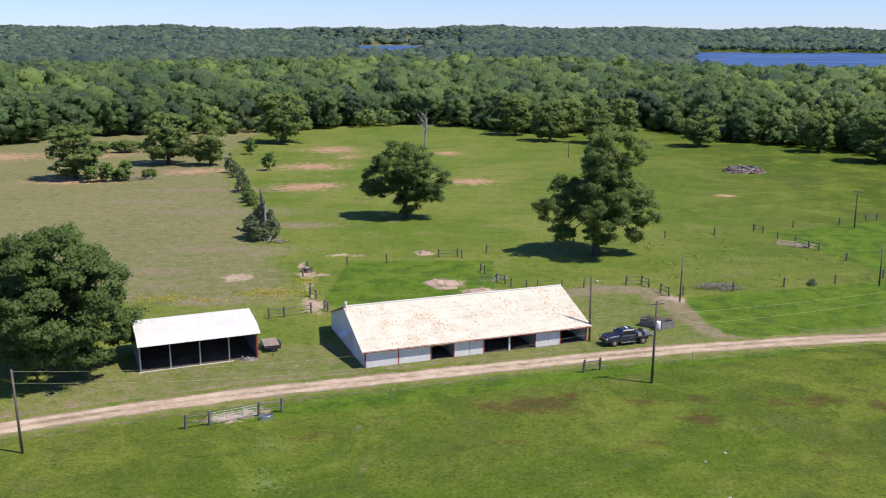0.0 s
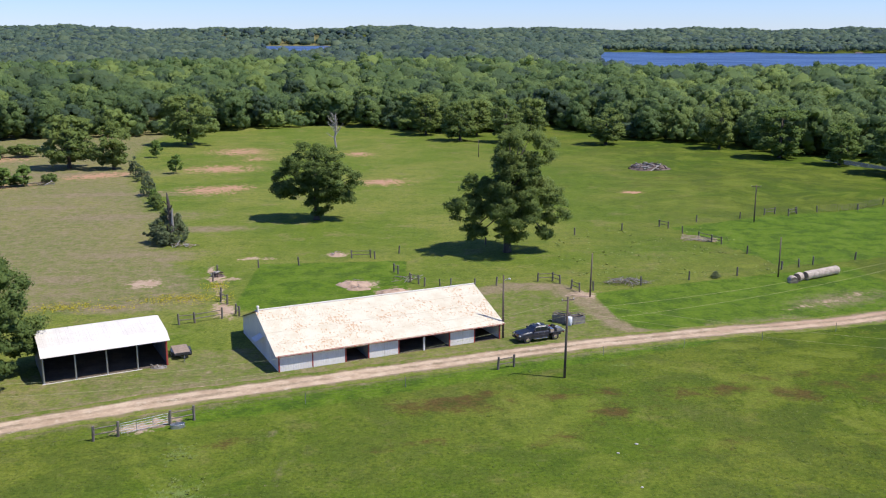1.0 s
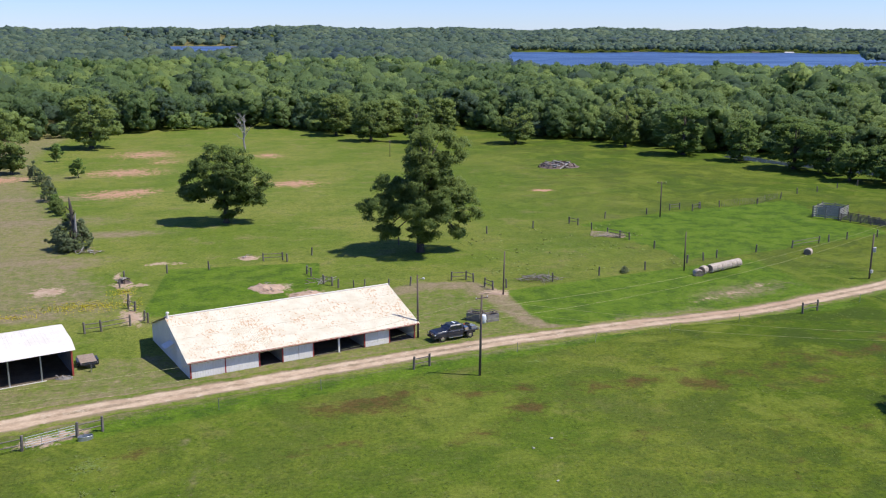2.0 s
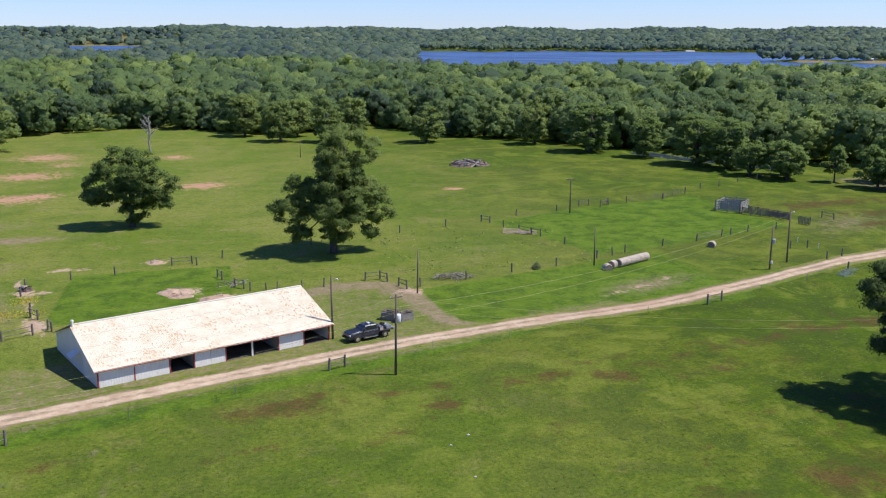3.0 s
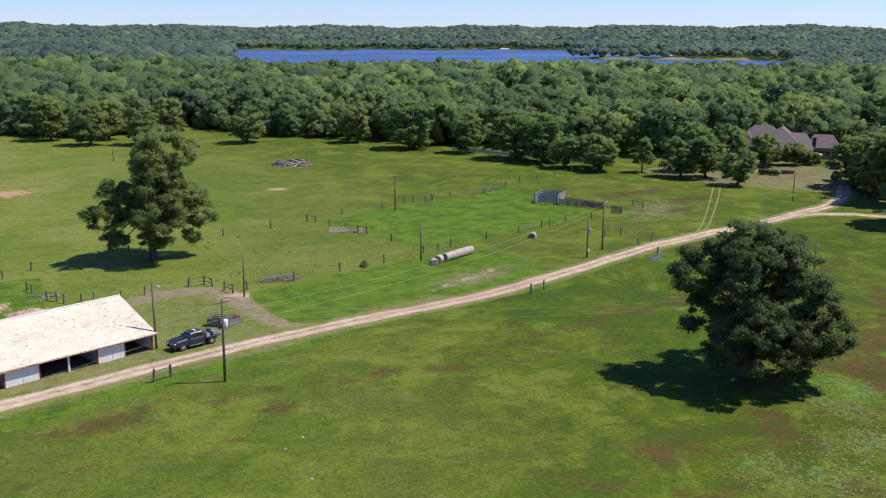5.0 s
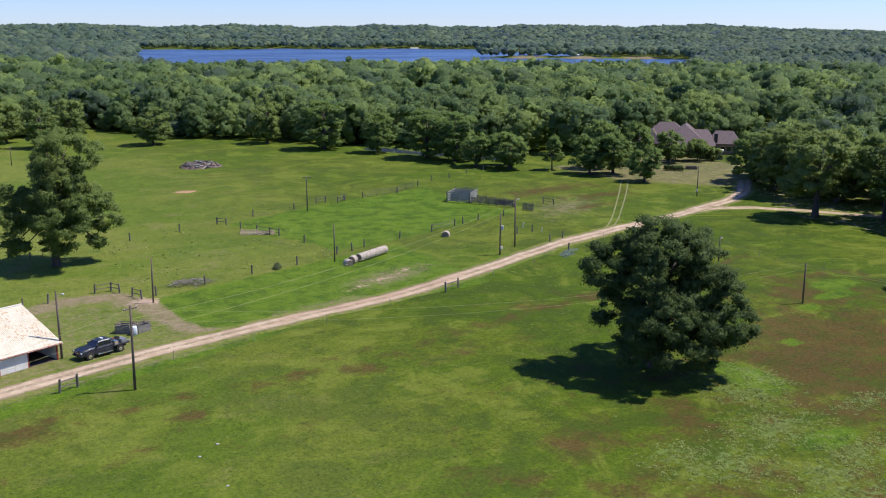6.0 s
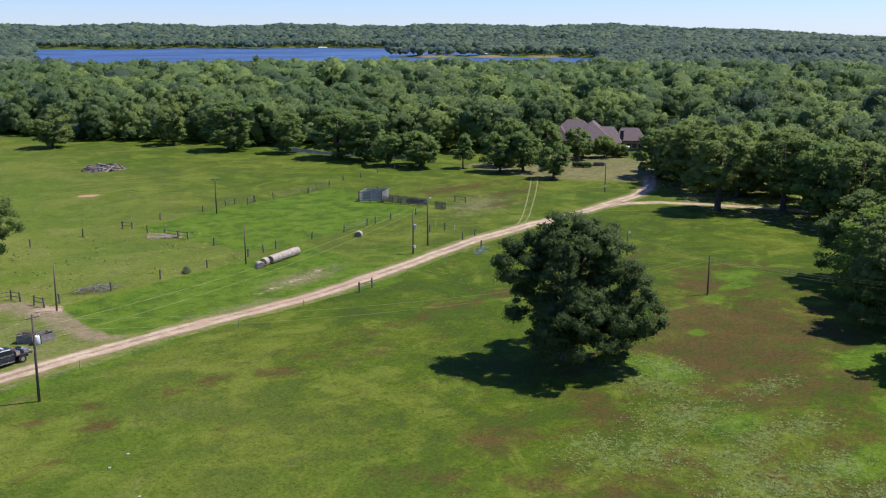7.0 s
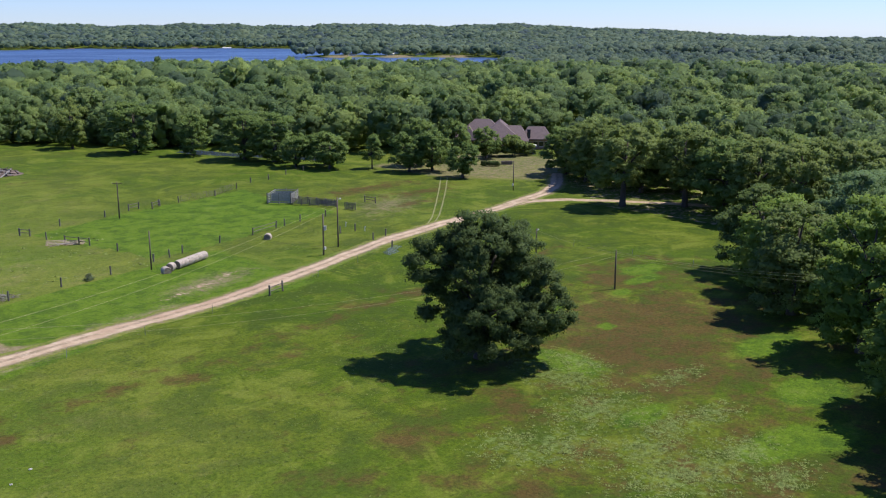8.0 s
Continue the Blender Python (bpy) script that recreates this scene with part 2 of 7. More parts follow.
M = {
    "ground": make_ground(),
    "road": make_road(),
    "oak": make_leaf("oak_leaves", (0.122, 0.180, 0.050), (0.204, 0.264, 0.078), (0.240, 0.295, 0.084), through=0.52),
    "grove_bright": make_leaf("bright_tree_leaves", (0.138, 0.216, 0.044), (0.214, 0.306, 0.066), (0.262, 0.352, 0.068), through=0.52),
    "grove_mint": make_leaf("blue_green_tree_leaves", (0.100, 0.172, 0.074), (0.170, 0.252, 0.112), (0.196, 0.280, 0.104), through=0.5),
    "oak_mid": make_leaf("field_oak_leaves", (0.084, 0.132, 0.036), (0.150, 0.206, 0.060), (0.170, 0.225, 0.064), through=0.46),
    "oak_dark": make_leaf("dark_oak_leaves", (0.064, 0.102, 0.034), (0.112, 0.160, 0.052), (0.126, 0.172, 0.054), through=0.48),
    "lawn_tree": make_leaf("lawn_tree_leaves", (0.100, 0.166, 0.044), (0.172, 0.246, 0.068), (0.210, 0.280, 0.076), through=0.5),
    # A little haze blue is mixed into the colour of these woodland leaves.
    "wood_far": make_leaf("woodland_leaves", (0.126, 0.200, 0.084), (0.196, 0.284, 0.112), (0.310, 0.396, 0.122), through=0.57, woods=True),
    # Bluer leaves for the far woods: distance haze painted into their colour.
    "wood_distant": make_leaf("hazed_woodland_leaves", (0.100, 0.160, 0.116), (0.150, 0.216, 0.150), (0.214, 0.274, 0.160), through=0.55, woods=True),
    "cedar": make_leaf("cedar_leaves", (0.100, 0.138, 0.066), (0.200, 0.236, 0.128), (0.190, 0.230, 0.112), through=0.36),
    "young": make_leaf("young_leaves", (0.115, 0.200, 0.046), (0.210, 0.300, 0.080), (0.220, 0.300, 0.075), through=0.46),
    "bark": make_plain("bark", (0.105, 0.085, 0.068), (0.055, 0.045, 0.037), 1.5, 0.95, stretch=(1, 1, 0.2)),
    "dead_wood": make_plain("dead_wood", (0.40, 0.37, 0.33), (0.24, 0.215, 0.19), 2.0, 0.9, stretch=(1, 1, 0.25)),
    "post": make_plain("weathered_post", (0.215, 0.185, 0.155), (0.110, 0.092, 0.076), 3.0, 0.9, stretch=(1, 1, 0.2), each=0.5),
    "board": make_plain("grey_board", (0.40, 0.38, 0.35), (0.26, 0.245, 0.22), 3.0, 0.9, each=0.6),
    "pole": make_plain("creosote_pole", (0.185, 0.138, 0.108), (0.105, 0.078, 0.062), 1.2, 0.85, stretch=(1, 1, 0.15)),
    "steel": make_plain("galvanised_steel", (0.50, 0.51, 0.52), (0.36, 0.37, 0.38), 3.0, 0.45, 0.75, relief=0.05),
    "white_metal": make_plain("white_wall_metal", (0.82, 0.77, 0.71), (0.74, 0.69, 0.63), 0.8, 0.55, stretch=(1, 1, 0.4), relief=0.05),
    "white_roof": make_plain("white_roof_metal", (0.71, 0.66, 0.59), (0.63, 0.575, 0.50), 0.35, 0.5, relief=0.05),
    "red_trim": make_plain("red_trim", (0.40, 0.065, 0.050), (0.28, 0.055, 0.042), 2.0, 0.6, relief=0.05),
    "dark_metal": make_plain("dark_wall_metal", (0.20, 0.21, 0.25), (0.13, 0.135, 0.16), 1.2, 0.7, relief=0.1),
    "earth": make_plain("trodden_earth", (0.15, 0.115, 0.085), (0.09, 0.07, 0.052), 0.6, 0.95),
    "barn_roof": make_barn_roof(),
}


def make_water():
    m, nt, p = material("lake_water", 0.3, 0, 0.35)
    pos = where(nt)
    link(nt, mix(nt, noise_of(nt, pos, 0.006, 4, 0.6), (0.030, 0.062, 0.148), (0.048, 0.088, 0.172)), p.inputs["Base Color"])
    link(nt, ramp(nt, noise_of(nt, pos, 0.004, 3, 0.6), 0.35, 0.7, 0.30, 0.5), p.inputs["Roughness"])
    bump(nt, p, noise_of(nt, pos, 0.25, 4, 0.7), 0.9, 0.8)
    return m


M["water"] = make_water()
M["pond"] = make_plain("cloudy_pond_water", (0.06, 0.08, 0.10), (0.04, 0.06, 0.08), 0.3, 0.05, relief=0, spec=0.5)
M["track"] = make_plain("worn_grass", (0.235, 0.220, 0.095), (0.165, 0.180, 0.055), 0.8, 0.95)
M["wire"] = make_plain("rusty_wire", (0.16, 0.12, 0.10), (0.11, 0.09, 0.08), 1, 0.7, 0.3, relief=0)


# ---------------------------------------------------------------- building blocks
class Shape:
    """Collects the corners and faces of one mesh."""

    def __init__(self):
        self.v, self.f = [], []

    def add(self, verts, faces, m=None):
        n = len(self.v)
        self.v += [tuple(m @ Vector(c)) if m else tuple(c) for c in verts]
        self.f += [tuple(i + n for i in f) for f in faces]
        return self

    def box(self, x0, x1, y0, y1, z0, z1, m=None):
        c = [(x, y, z) for z in (z0, z1) for y in (y0, y1) for x in (x0, x1)]
        return self.add(c, [(0, 2, 3, 1), (4, 5, 7, 6), (0, 1, 5, 4), (2, 6, 7, 3), (0, 4, 6, 2), (1, 3, 7, 5)], m)

    def slab(self, outline, z0, z1, m=None):
        """An outline in x and y, drawn up from z0 to z1."""
        n = len(outline)
        c = [(x, y, z0) for x, y in outline] + [(x, y, z1) for x, y in outline]
        return self.add(c, [tuple(range(n))[::-1], tuple(range(n, 2 * n))] + [(i, (i + 1) % n, (i + 1) % n + n, i + n) for i in range(n)], m)

    def tube(self, points, radii, sides=6, m=None, cap=True):
        points = [Vector(q) for q in points]
        rings, faces = [], []
        for i, q in enumerate(points):
            d = (points[min(i + 1, len(points) - 1)] - points[max(i - 1, 0)]).normalized()
            a = d.cross(Vector((0.31, 0.95, 0.07)) if abs(d.z) > 0.8 else Vector((0, 0, 1))).normalized()
            b = d.cross(a)
            rings += [tuple(q + radii[i] * (math.cos(k * math.tau / sides) * a + math.sin(k * math.tau / sides) * b)) for k in range(sides)]
        for i in range(len(points) - 1):
            for k in range(sides):
                j = (k + 1) % sides
                faces.append((i * sides + k, i * sides + j, (i + 1) * sides + j, (i + 1) * sides + k))
        if cap:
            faces += [tuple(range(sides))[::-1], tuple(range((len(points) - 1) * sides, len(points) * sides))]
        return self.add(rings, faces, m)

    def mesh(self, name, mat, smooth=False, bevel=0.0):
        me = bpy.data.meshes.new(name)
        me.from_pydata(self.v, [], self.f)
        bm = bmesh.new()
        bm.from_mesh(me)
        bmesh.ops.recalc_face_normals(bm, faces=bm.faces)
        if bevel:
            bmesh.ops.bevel(bm, geom=bm.edges[:], offset=bevel, segments=2, affect="EDGES", profile=0.6, clamp_overlap=True)
        bm.to_mesh(me)
        bm.free()
        me.materials.append(mat)
        if smooth:
            me.shade_smooth()
        return me


def thing(name, m, label, category, group=""):
    ob = new(name)
    ob.matrix_world = m
    ob.empty_display_size = 0.3
    return tagged(ob, label, category, group)


def part(name, shape, mat, parent, label="", smooth=False, bevel=0.0, m=None):
    me = shape if isinstance(shape, bpy.types.Mesh) else shape.mesh(name, mat, smooth, bevel)
    ob = new(name, me)
    ob.parent = parent
    if m is not None:
        ob.matrix_basis = m
    return tagged(ob, label)


def solo(name, shape, mat, label, category="", group="", kind="", smooth=False, bevel=0.0, m=None):
    me = shape if isinstance(shape, bpy.types.Mesh) else shape.mesh(name, mat, smooth, bevel)
    ob = new(name, me)
    if m is not None:
        ob.matrix_world = m
    return tagged(ob, label, category, group, kind)


def fast_mesh(name, verts, faces, mat, normals=None):
    """A mesh of triangles from arrays; normals lean the shading of leaves towards their clump."""
    me = bpy.data.meshes.new(name)
    me.vertices.add(len(verts))
    me.vertices.foreach_set("co", np.ascontiguousarray(verts, np.float32).ravel())
    me.loops.add(faces.size)
    me.loops.foreach_set("vertex_index", np.ascontiguousarray(faces, np.int32).ravel())
    me.polygons.add(len(faces))
    me.polygons.foreach_set("loop_start", np.arange(0, faces.size, 3, dtype=np.int32))
    me.update(calc_edges=True)
    me.materials.append(mat)
    if normals is not None:
        at = me.attributes.new("custom_normal", "FLOAT_VECTOR", "POINT")
        at.data.foreach_set("vector", np.ascontiguousarray(normals, np.float32).ravel())
    return me


# ---------------------------------------------------------------- lie of the land
def smooth(a, b, x):
    t = np.clip((x - a) / (b - a), 0, 1)
    return t * t * (3 - 2 * t)


LAKE_Z = -8.0


def in_lake(x, y):
    """1 over the lake, 0 on land; bearings in degrees from the drone, distances in metres."""
    d, b = np.hypot(x, y), np.degrees(np.arctan2(x, y))
    wob = 0.7 * np.sin(d * 0.011) + 0.5 * np.sin(d * 0.027 + 1) + 0.4 * np.sin(b * 2.1)
    near = 1000 + 60 * np.sin(b * 0.55) + 40 * np.sin(b * 1.7)
    far = 2620 + 60 * np.sin(b * 0.9) + 30 * np.sin(b * 2.3)
    main = (b > 14.4 + 0.25 * wob) & (b < 46.5) & (d > near) & (d < np.where(b < 34.3, far, 1690 + 25 * np.sin(b * 2)))
    behind = (b >= 34.2) & (b < 40.0 + 0.3 * wob) & (d > 1800 + 10 * (b - 34)) & (d < 2330)
    inlet = (b > -5.6 + 0.3 * wob) & (b < -0.7 + 0.3 * wob) & (d > 2650) & (d < 4100)
    return (main | behind | inlet).astype(float)


def on_beach(x, y):
    """A strip of pale sand on the point across the lake."""
    d, b = np.hypot(x, y), np.degrees(np.arctan2(x, y))
    return (b > 36.2) & (b < 44.5) & (d > 1680) & (d < 1742 + 12 * np.sin(b * 3))


POND = ((150, 282), (155, 267), (164, 251), (170, 240))


def in_pond(x, y):
    d = np.full(np.shape(x), 1e9)
    for (ax, ay), (bx, by) in zip(POND, POND[1:]):
        t = np.clip(((x - ax) * (bx - ax) + (y - ay) * (by - ay)) / ((bx - ax) ** 2 + (by - ay) ** 2), 0, 1)
        d = np.minimum(d, np.hypot(x - ax - t * (bx - ax), y - ay - t * (by - ay)))
    return d - 5.2


def land(x, y):
    """Height of the ground: flat pasture, a fall to the lake, and low hills far off."""
    d, b = np.hypot(x, y), np.degrees(np.arctan2(x, y))
    z = -5.5 * smooth(420, 1000, d) * smooth(6, 18, b)
    z = z + (3.0 * np.sin(x * 0.004 + 1) + 2.5 * np.sin(y * 0.0055 + x * 0.002)) * smooth(500, 1200, d) * (1 - smooth(8, 18, b) * (1 - smooth(48, 56, b)))
    hill = 52 - 66 * smooth(46, 67, b)
    z = z + hill * smooth(2500, 4550, d) * (0.9 + 0.1 * np.sin(b * 0.7) + 0.05 * np.sin(b * 2.3))
    inside = in_lake(x, y)
    z = np.where(inside > 0, -11.0, np.where((d > 900) & (d < 2700) & (b > 12), np.maximum(z, LAKE_Z + 1.6), z))
    low = LAKE_Z + 1.6 + 9 * smooth(2000, 1300, d) + 70 * smooth(4050, 4600, d)
    z = np.where((inside == 0) & (d > 1300) & (d < 4600) & (b > -7.5) & (b < 1.2), np.minimum(z, low), z)
    pond = in_pond(x, y)
    z = z - 1.3 * smooth(1.5, -2.5, pond)
    near = smooth(70, 110, np.hypot(x - 5, y - 115)) * (1 - smooth(500, 900, d))
    return z + near * 0.10 * (np.sin(x * 0.35 + 1.3 * np.sin(y * 0.11)) * np.sin(y * 0.29 + 1.1 * np.sin(x * 0.13)))


def growing(lo, a, b, hi, step, growth):
    """Coordinates that lie a step apart between a and b and wider beyond."""
    mid = list(np.arange(a, b + step / 2, step))
    out, s, q = [], step, b
    while q < hi:
        s = min(s * growth, 70)
        q += s
        out.append(q)
    back, s, q = [], step, a
    while q > lo:
        s = min(s * growth, 70)
        q -= s
        back.append(q)
    return np.array(back[::-1] + mid + out)


def ellipse(x, y, cx, cy, rx, ry, turn=0.0):
    """1 at the middle of a patch, 0.5 on its rim, 0 well outside."""
    c, s = math.cos(radians(turn)), math.sin(radians(turn))
    u, v = (x - cx) * c + (y - cy) * s, -(x - cx) * s + (y - cy) * c
    return np.clip(1.0 - 0.5 * np.hypot(u / rx, v / ry), 0, 1)


def side(x, y, *line):
    """Metres to the right of a line of points running away from the drone, by linear steps in y."""
    ys, xs = [p[1] for p in line], [p[0] for p in line]
    return x - np.interp(y, ys, xs)


def band(x, y, line, half):
    """1 on a line of points, falling to 0 at twice the half-width."""
    d = np.full(np.shape(x), 1e9)
    for (ax, ay), (bx, by) in zip(line, line[1:]):
        t = np.clip(((x - ax) * (bx - ax) + (y - ay) * (by - ay)) / ((bx - ax) ** 2 + (by - ay) ** 2), 0, 1)
        d = np.minimum(d, np.hypot(x - ax - t * (bx - ax), y - ay - t * (by - ay)))
    return np.clip(1.0 - 0.5 * d / half, 0, 1)


ROAD = [(-150, 40), (-95, 66), (-60, 81.2), (-44.9, 87.0), (-37, 90.6), (-28.8, 94.0), (-20.3, 97.2), (-11.3, 99.9), (1, 103.6), (14.3, 107.7), (28.8, 111.6), (44.5, 114.9), (57, 116.7), (66, 118.2), (74, 120.6), (87.5, 125.2), (103.3, 131.1), (118.5, 135.6), (135, 138.9), (148.5, 142.0), (163, 146.0), (173, 149.2), (184, 155.5), (198, 167)]
DRIVE = [(152, 142.6), (161, 142.6), (168, 138.5), (172, 134), (176, 128), (181, 119), (190, 100)]


EDGE = [(-330, 260), (-230, 300), (-157, 331), (-130, 362), (-77, 374), (-42, 395), (-1, 414), (22, 380), (50, 372), (66, 380), (78, 424), (88, 380), (104, 341), (128, 320), (138, 296), (150, 292), (176, 260), (186, 226), (212, 232), (246, 232), (250, 186), (204, 176), (196, 160), (206, 120), (196, 76), (160, 52), (128, 28), (110, 0), (120, -120), (-330, -120)]


def inside(px, py, poly):
    r = np.zeros(np.shape(px), bool)
    for (ax, ay), (bx, by) in zip(poly, poly[1:] + poly[:1]):
        r ^= ((ay > py) != (by > py)) & (px < (bx - ax) * (py - ay) / (by - ay + 1e-12) + ax)
    return r


CLEARINGS = ((238, 395, 34, 26), (390, 170, 40, 22), (-60, 720, 50, 60), (150, 640, 40, 30), (620, 420, 60, 30), (-135, 2440, 150, 270))


def cover(x, y):
    """Shares of bare soil, dry grass, red weeds and lush grass."""
    bare, dry, weed, lush = (np.zeros(np.shape(x)) for _ in range(4))
    # bare scrapes and dug soil
    for cx, cy, rx, ry, turn in (
        (-32.6, 147.4, 2.4, 2.2, 0), (-22.2, 149.6, 1.3, 2.2, 20), (-19.9, 149.2, 1.5, 0.8, 0), (-23.6, 154.6, 0.6, 3.4, 15), (0.8, 143.5, 1.9, 2.0, 0), (5.6, 138.6, 2.4, 1.6, 0),
        (-36, 239.4, 7.5, 3.6, 0), (-31, 243, 5, 2.6, 0), (-38.4, 278, 9.5, 4.5, 0), (-37.4, 320, 9, 5.5, 0), (-30, 300, 5, 2.5, 0), (6.7, 249, 7, 3.2, 0), (1.5, 310, 4.5, 3.2, 0),
        (68, 226.5, 2.4, 1.5, 0), (-3.4, 164.9, 1.7, 1.5, 0), (-21.5, 90.6, 2.6, 1.2, 22), (-113, 306, 13, 5, 10),
        (-97, 250, 12, 3.4, 5), (-18.6, 131.5, 1.5, 3.4, 15), (-140, 300, 14, 6, 0), (34.5, 134.5, 2.4, 1.6, 0), (-70, 268, 10, 3, 30), (97, 131, 2, 0.6, 20), (-18.5, 163.2, 1.6, 0.9, 20), (-15.2, 162.8, 1.2, 0.7, 0)):
        k = 0.84 if cy > 230 else 1.0
        bare = np.maximum(bare, k * ellipse(x, y, cx, cy, rx * 1.15, ry * (1.9 if cy > 230 else 1.15), turn))
    # cut straw left on the road strip
    for cx, cy, rx, ry, k in ((64.5, 125.6, 4.4, 1.1, 0.56), (69.0, 127.8, 4.0, 0.9, 0.6), (74.5, 130.8, 5.0, 0.9, 0.54)):
        bare = np.maximum(bare, k * ellipse(x, y, cx, cy, rx, ry, 18))
    # the grazed field behind the shed
    left = side(x, y, (-15, 60), (-17.5, 128), (-24, 150), (-35, 178), (-47, 225), (-58, 262), (-66, 300), (-70, 330))
    dry = np.maximum(dry, 0.5 * smooth(4, -5, left) * smooth(126, 136, y))
    for cx, cy, rx, ry in ((-42, 168, 14, 4), (-52, 205, 18, 6), (-62, 235, 22, 5), (-80, 270, 25, 8), (-34, 134, 8, 3), (-30, 190, 9, 3), (-47, 152, 9, 2.5), (-70, 218, 16, 4), (-44, 142, 5, 2), (-46, 150, 7, 1.6), (-33, 164, 4, 2.6)):
        dry = np.maximum(dry, 0.82 * ellipse(x, y, cx, cy, rx, ry))
    # the worn yard round barn and shed
    yard = smooth(2.2, -2.2, np.abs(y - (104.5 + 0.36 * x) - 6) - 10) * smooth(24, 14, np.abs(x + 12) - 16)
    dry = np.maximum(dry, 0.42 * yard)
    dry = np.maximum(dry, 0.36 * smooth(1.5, -1.5, side(x, y, (37.9, 116.5), (36.5, 119), (35.6, 123), (35.2, 130), (34.0, 134.5), (31, 142))) * smooth(17, 19, x) * smooth(141.5, 139.5, y) * smooth(113, 118, y))
    dry = np.maximum(dry, 1.0 * band(x, y, [(38.5, 116), (35.6, 119), (34.6, 123), (34.0, 129), (33.0, 133.5), (30.4, 139.6), (24, 140.6), (19, 138)], 1.5) ** 0.6)
    dry = np.maximum(dry, 0.66 * band(x, y, [(-60, 84.0), (-37, 93.2), (-20.3, 99.6), (1, 105.6), (28.8, 113.4), (60, 119.2)], 2.4))
    dry = np.maximum(dry, 0.6 * band(x, y, [(-45, 85.0), (-28, 92.0), (-11, 98.0), (14, 105.6), (40, 112)], 1.6))
    for cx, cy, rx, ry in ((-29, 95.8, 2.6, 0.9), (-23, 98.4, 3.2, 1.0), (-17.5, 100.6, 1.8, 0.7), (-34, 93.6, 1.6, 0.6)):
        bare = np.maximum(bare, 0.72 * ellipse(x, y, cx, cy, rx, ry, 20))
    dry = np.maximum(dry, 0.65 * ellipse(x, y, -22, 98.5, 12, 3.4, 20))
    dry = np.maximum(dry, 0.62 * ellipse(x, y, -19, 101, 6, 5, 20))
    dry = np.maximum(dry, 0.5 * ellipse(x, y, 134, 162, 15, 7, 35))
    dry = np.maximum(dry, 0.62 * ellipse(x, y, 70.5, 128.5, 9, 3.5, 20))
    dry = np.maximum(dry, 0.26 * ellipse(x, y, 52, 160, 20, 14, 15))
    dry = np.maximum(dry, 0.5 * band(x, y, [(-8.4, 88), (-7.6, 83), (-6.4, 74)], 0.3))
    dry = np.maximum(dry, 0.48 * (smooth(6, 0, np.abs(x - 196) - 24) * smooth(6, 0, np.abs(y - 188) - 24) * smooth(0, 8, (x - 172) * 0.62 + (y - 170) * 0.5)))
    # red sorrel and dark weeds in the near field
    for cx, cy, rx, ry, k in ((95, 60, 48, 34, 0.54), (92, 58, 26, 20, 0.66), (72, 34, 16, 9, 0.6), (92, 66, 9, 4.5, 0.95), (70, 66, 12, 7, 0.55), (54, 54, 12, 8, 0.5), (80, 40, 18, 10, 0.6), (74, 38, 34, 16, 0.55), (60, 48, 26, 12, 0.5), (45, 62, 20, 8, 0.42), (100, 70, 22, 13, 0.95), (120, 86, 16, 12, 0.72), (90, 62, 12, 7, 0.75), (55, 63, 12, 5, 0.6), (66, 62, 12, 6, 0.55), (80, 50, 16, 7, 0.5), (9, 94.7, 7, 1.6, 0.75), (25.6, 90.4, 3.5, 1.6, 0.7), (40.5, 94.8, 3.0, 1.4, 0.85), (5.6, 84, 4, 1.5, 0.7), (51, 99, 8, 2, 0.5), (64, 100, 9, 2.5, 0.5), (-13, 86, 5, 1.6, 0.5), (31, 80.6, 8, 2.4, 0.45), (144, 182, 18, 5, 0.75), (150, 170, 15, 5, 0.7), (140, 160, 12, 4, 0.6), (60, 93, 9, 5, 0.45), (28, 92, 8, 3, 0.5), (46, 93, 6, 2.4, 0.62), (10, 92, 12, 3, 0.42), (20, 84, 9, 3, 0.4), (78, 104, 14, 5, 0.42), (118, 106, 16, 4, 0.55), (100, 190, 14, 4, 0.4), (60, 240, 30, 4, 0.36), (120, 300, 24, 5, 0.4), (88, 250, 20, 4, 0.36)):
        weed = np.maximum(weed, k * 1.15 * ellipse(x, y, cx, cy, rx, ry, 10))
    weed = np.maximum(weed, 0.62 * band(x, y, [(4, 92.5), (14, 94), (27, 95), (45, 93.6), (60, 97.5), (80, 101.5), (92, 103)], 2.2))
    # lush grass: paddock, road strip, round the oak
    pad = smooth(2, -2, np.maximum(np.abs(x + 4.5 - 0.05 * (y - 145)) - 12.5, np.abs(y - 145) - 14))
    lush = np.maximum(lush, 0.95 * pad)
    strip = smooth(0.8, -0.8, -side(x, y, (37.9, 116.5), (36.5, 119), (35.6, 123), (35.3, 130), (35.6, 138))) * smooth(0, 2, (136.5 + 0.28 * (x - 36)) - y) * smooth(115, 118, y) * smooth(92, 74, x)
    lush = np.maximum(lush, 0.95 * strip)
    dry, bare = dry * (1 - 0.95 * strip * (x < 46)), bare * (1 - 0.9 * strip * (x < 46))
    lush = np.maximum(lush, 0.62 * smooth(2.5, -2.5, np.abs(y - (100.5 + 0.33 * x) + 2.6) - 3.2) * smooth(-40, -20, x) * smooth(75, 40, x))
    lush = np.maximum(lush, 0.6 * ellipse(x, y, 84, 70, 5, 5))
    lush = np.maximum(lush, 0.62 * ellipse(x, y, -86, 215, 7, 4))
    lush = np.maximum(lush, 0.66 * inside(x, y, [(63, 183), (88, 193), (110, 198), (122, 203), (118, 180), (121, 163), (108, 159), (96, 155), (80, 150), (71, 149), (69, 160), (66, 170)]))
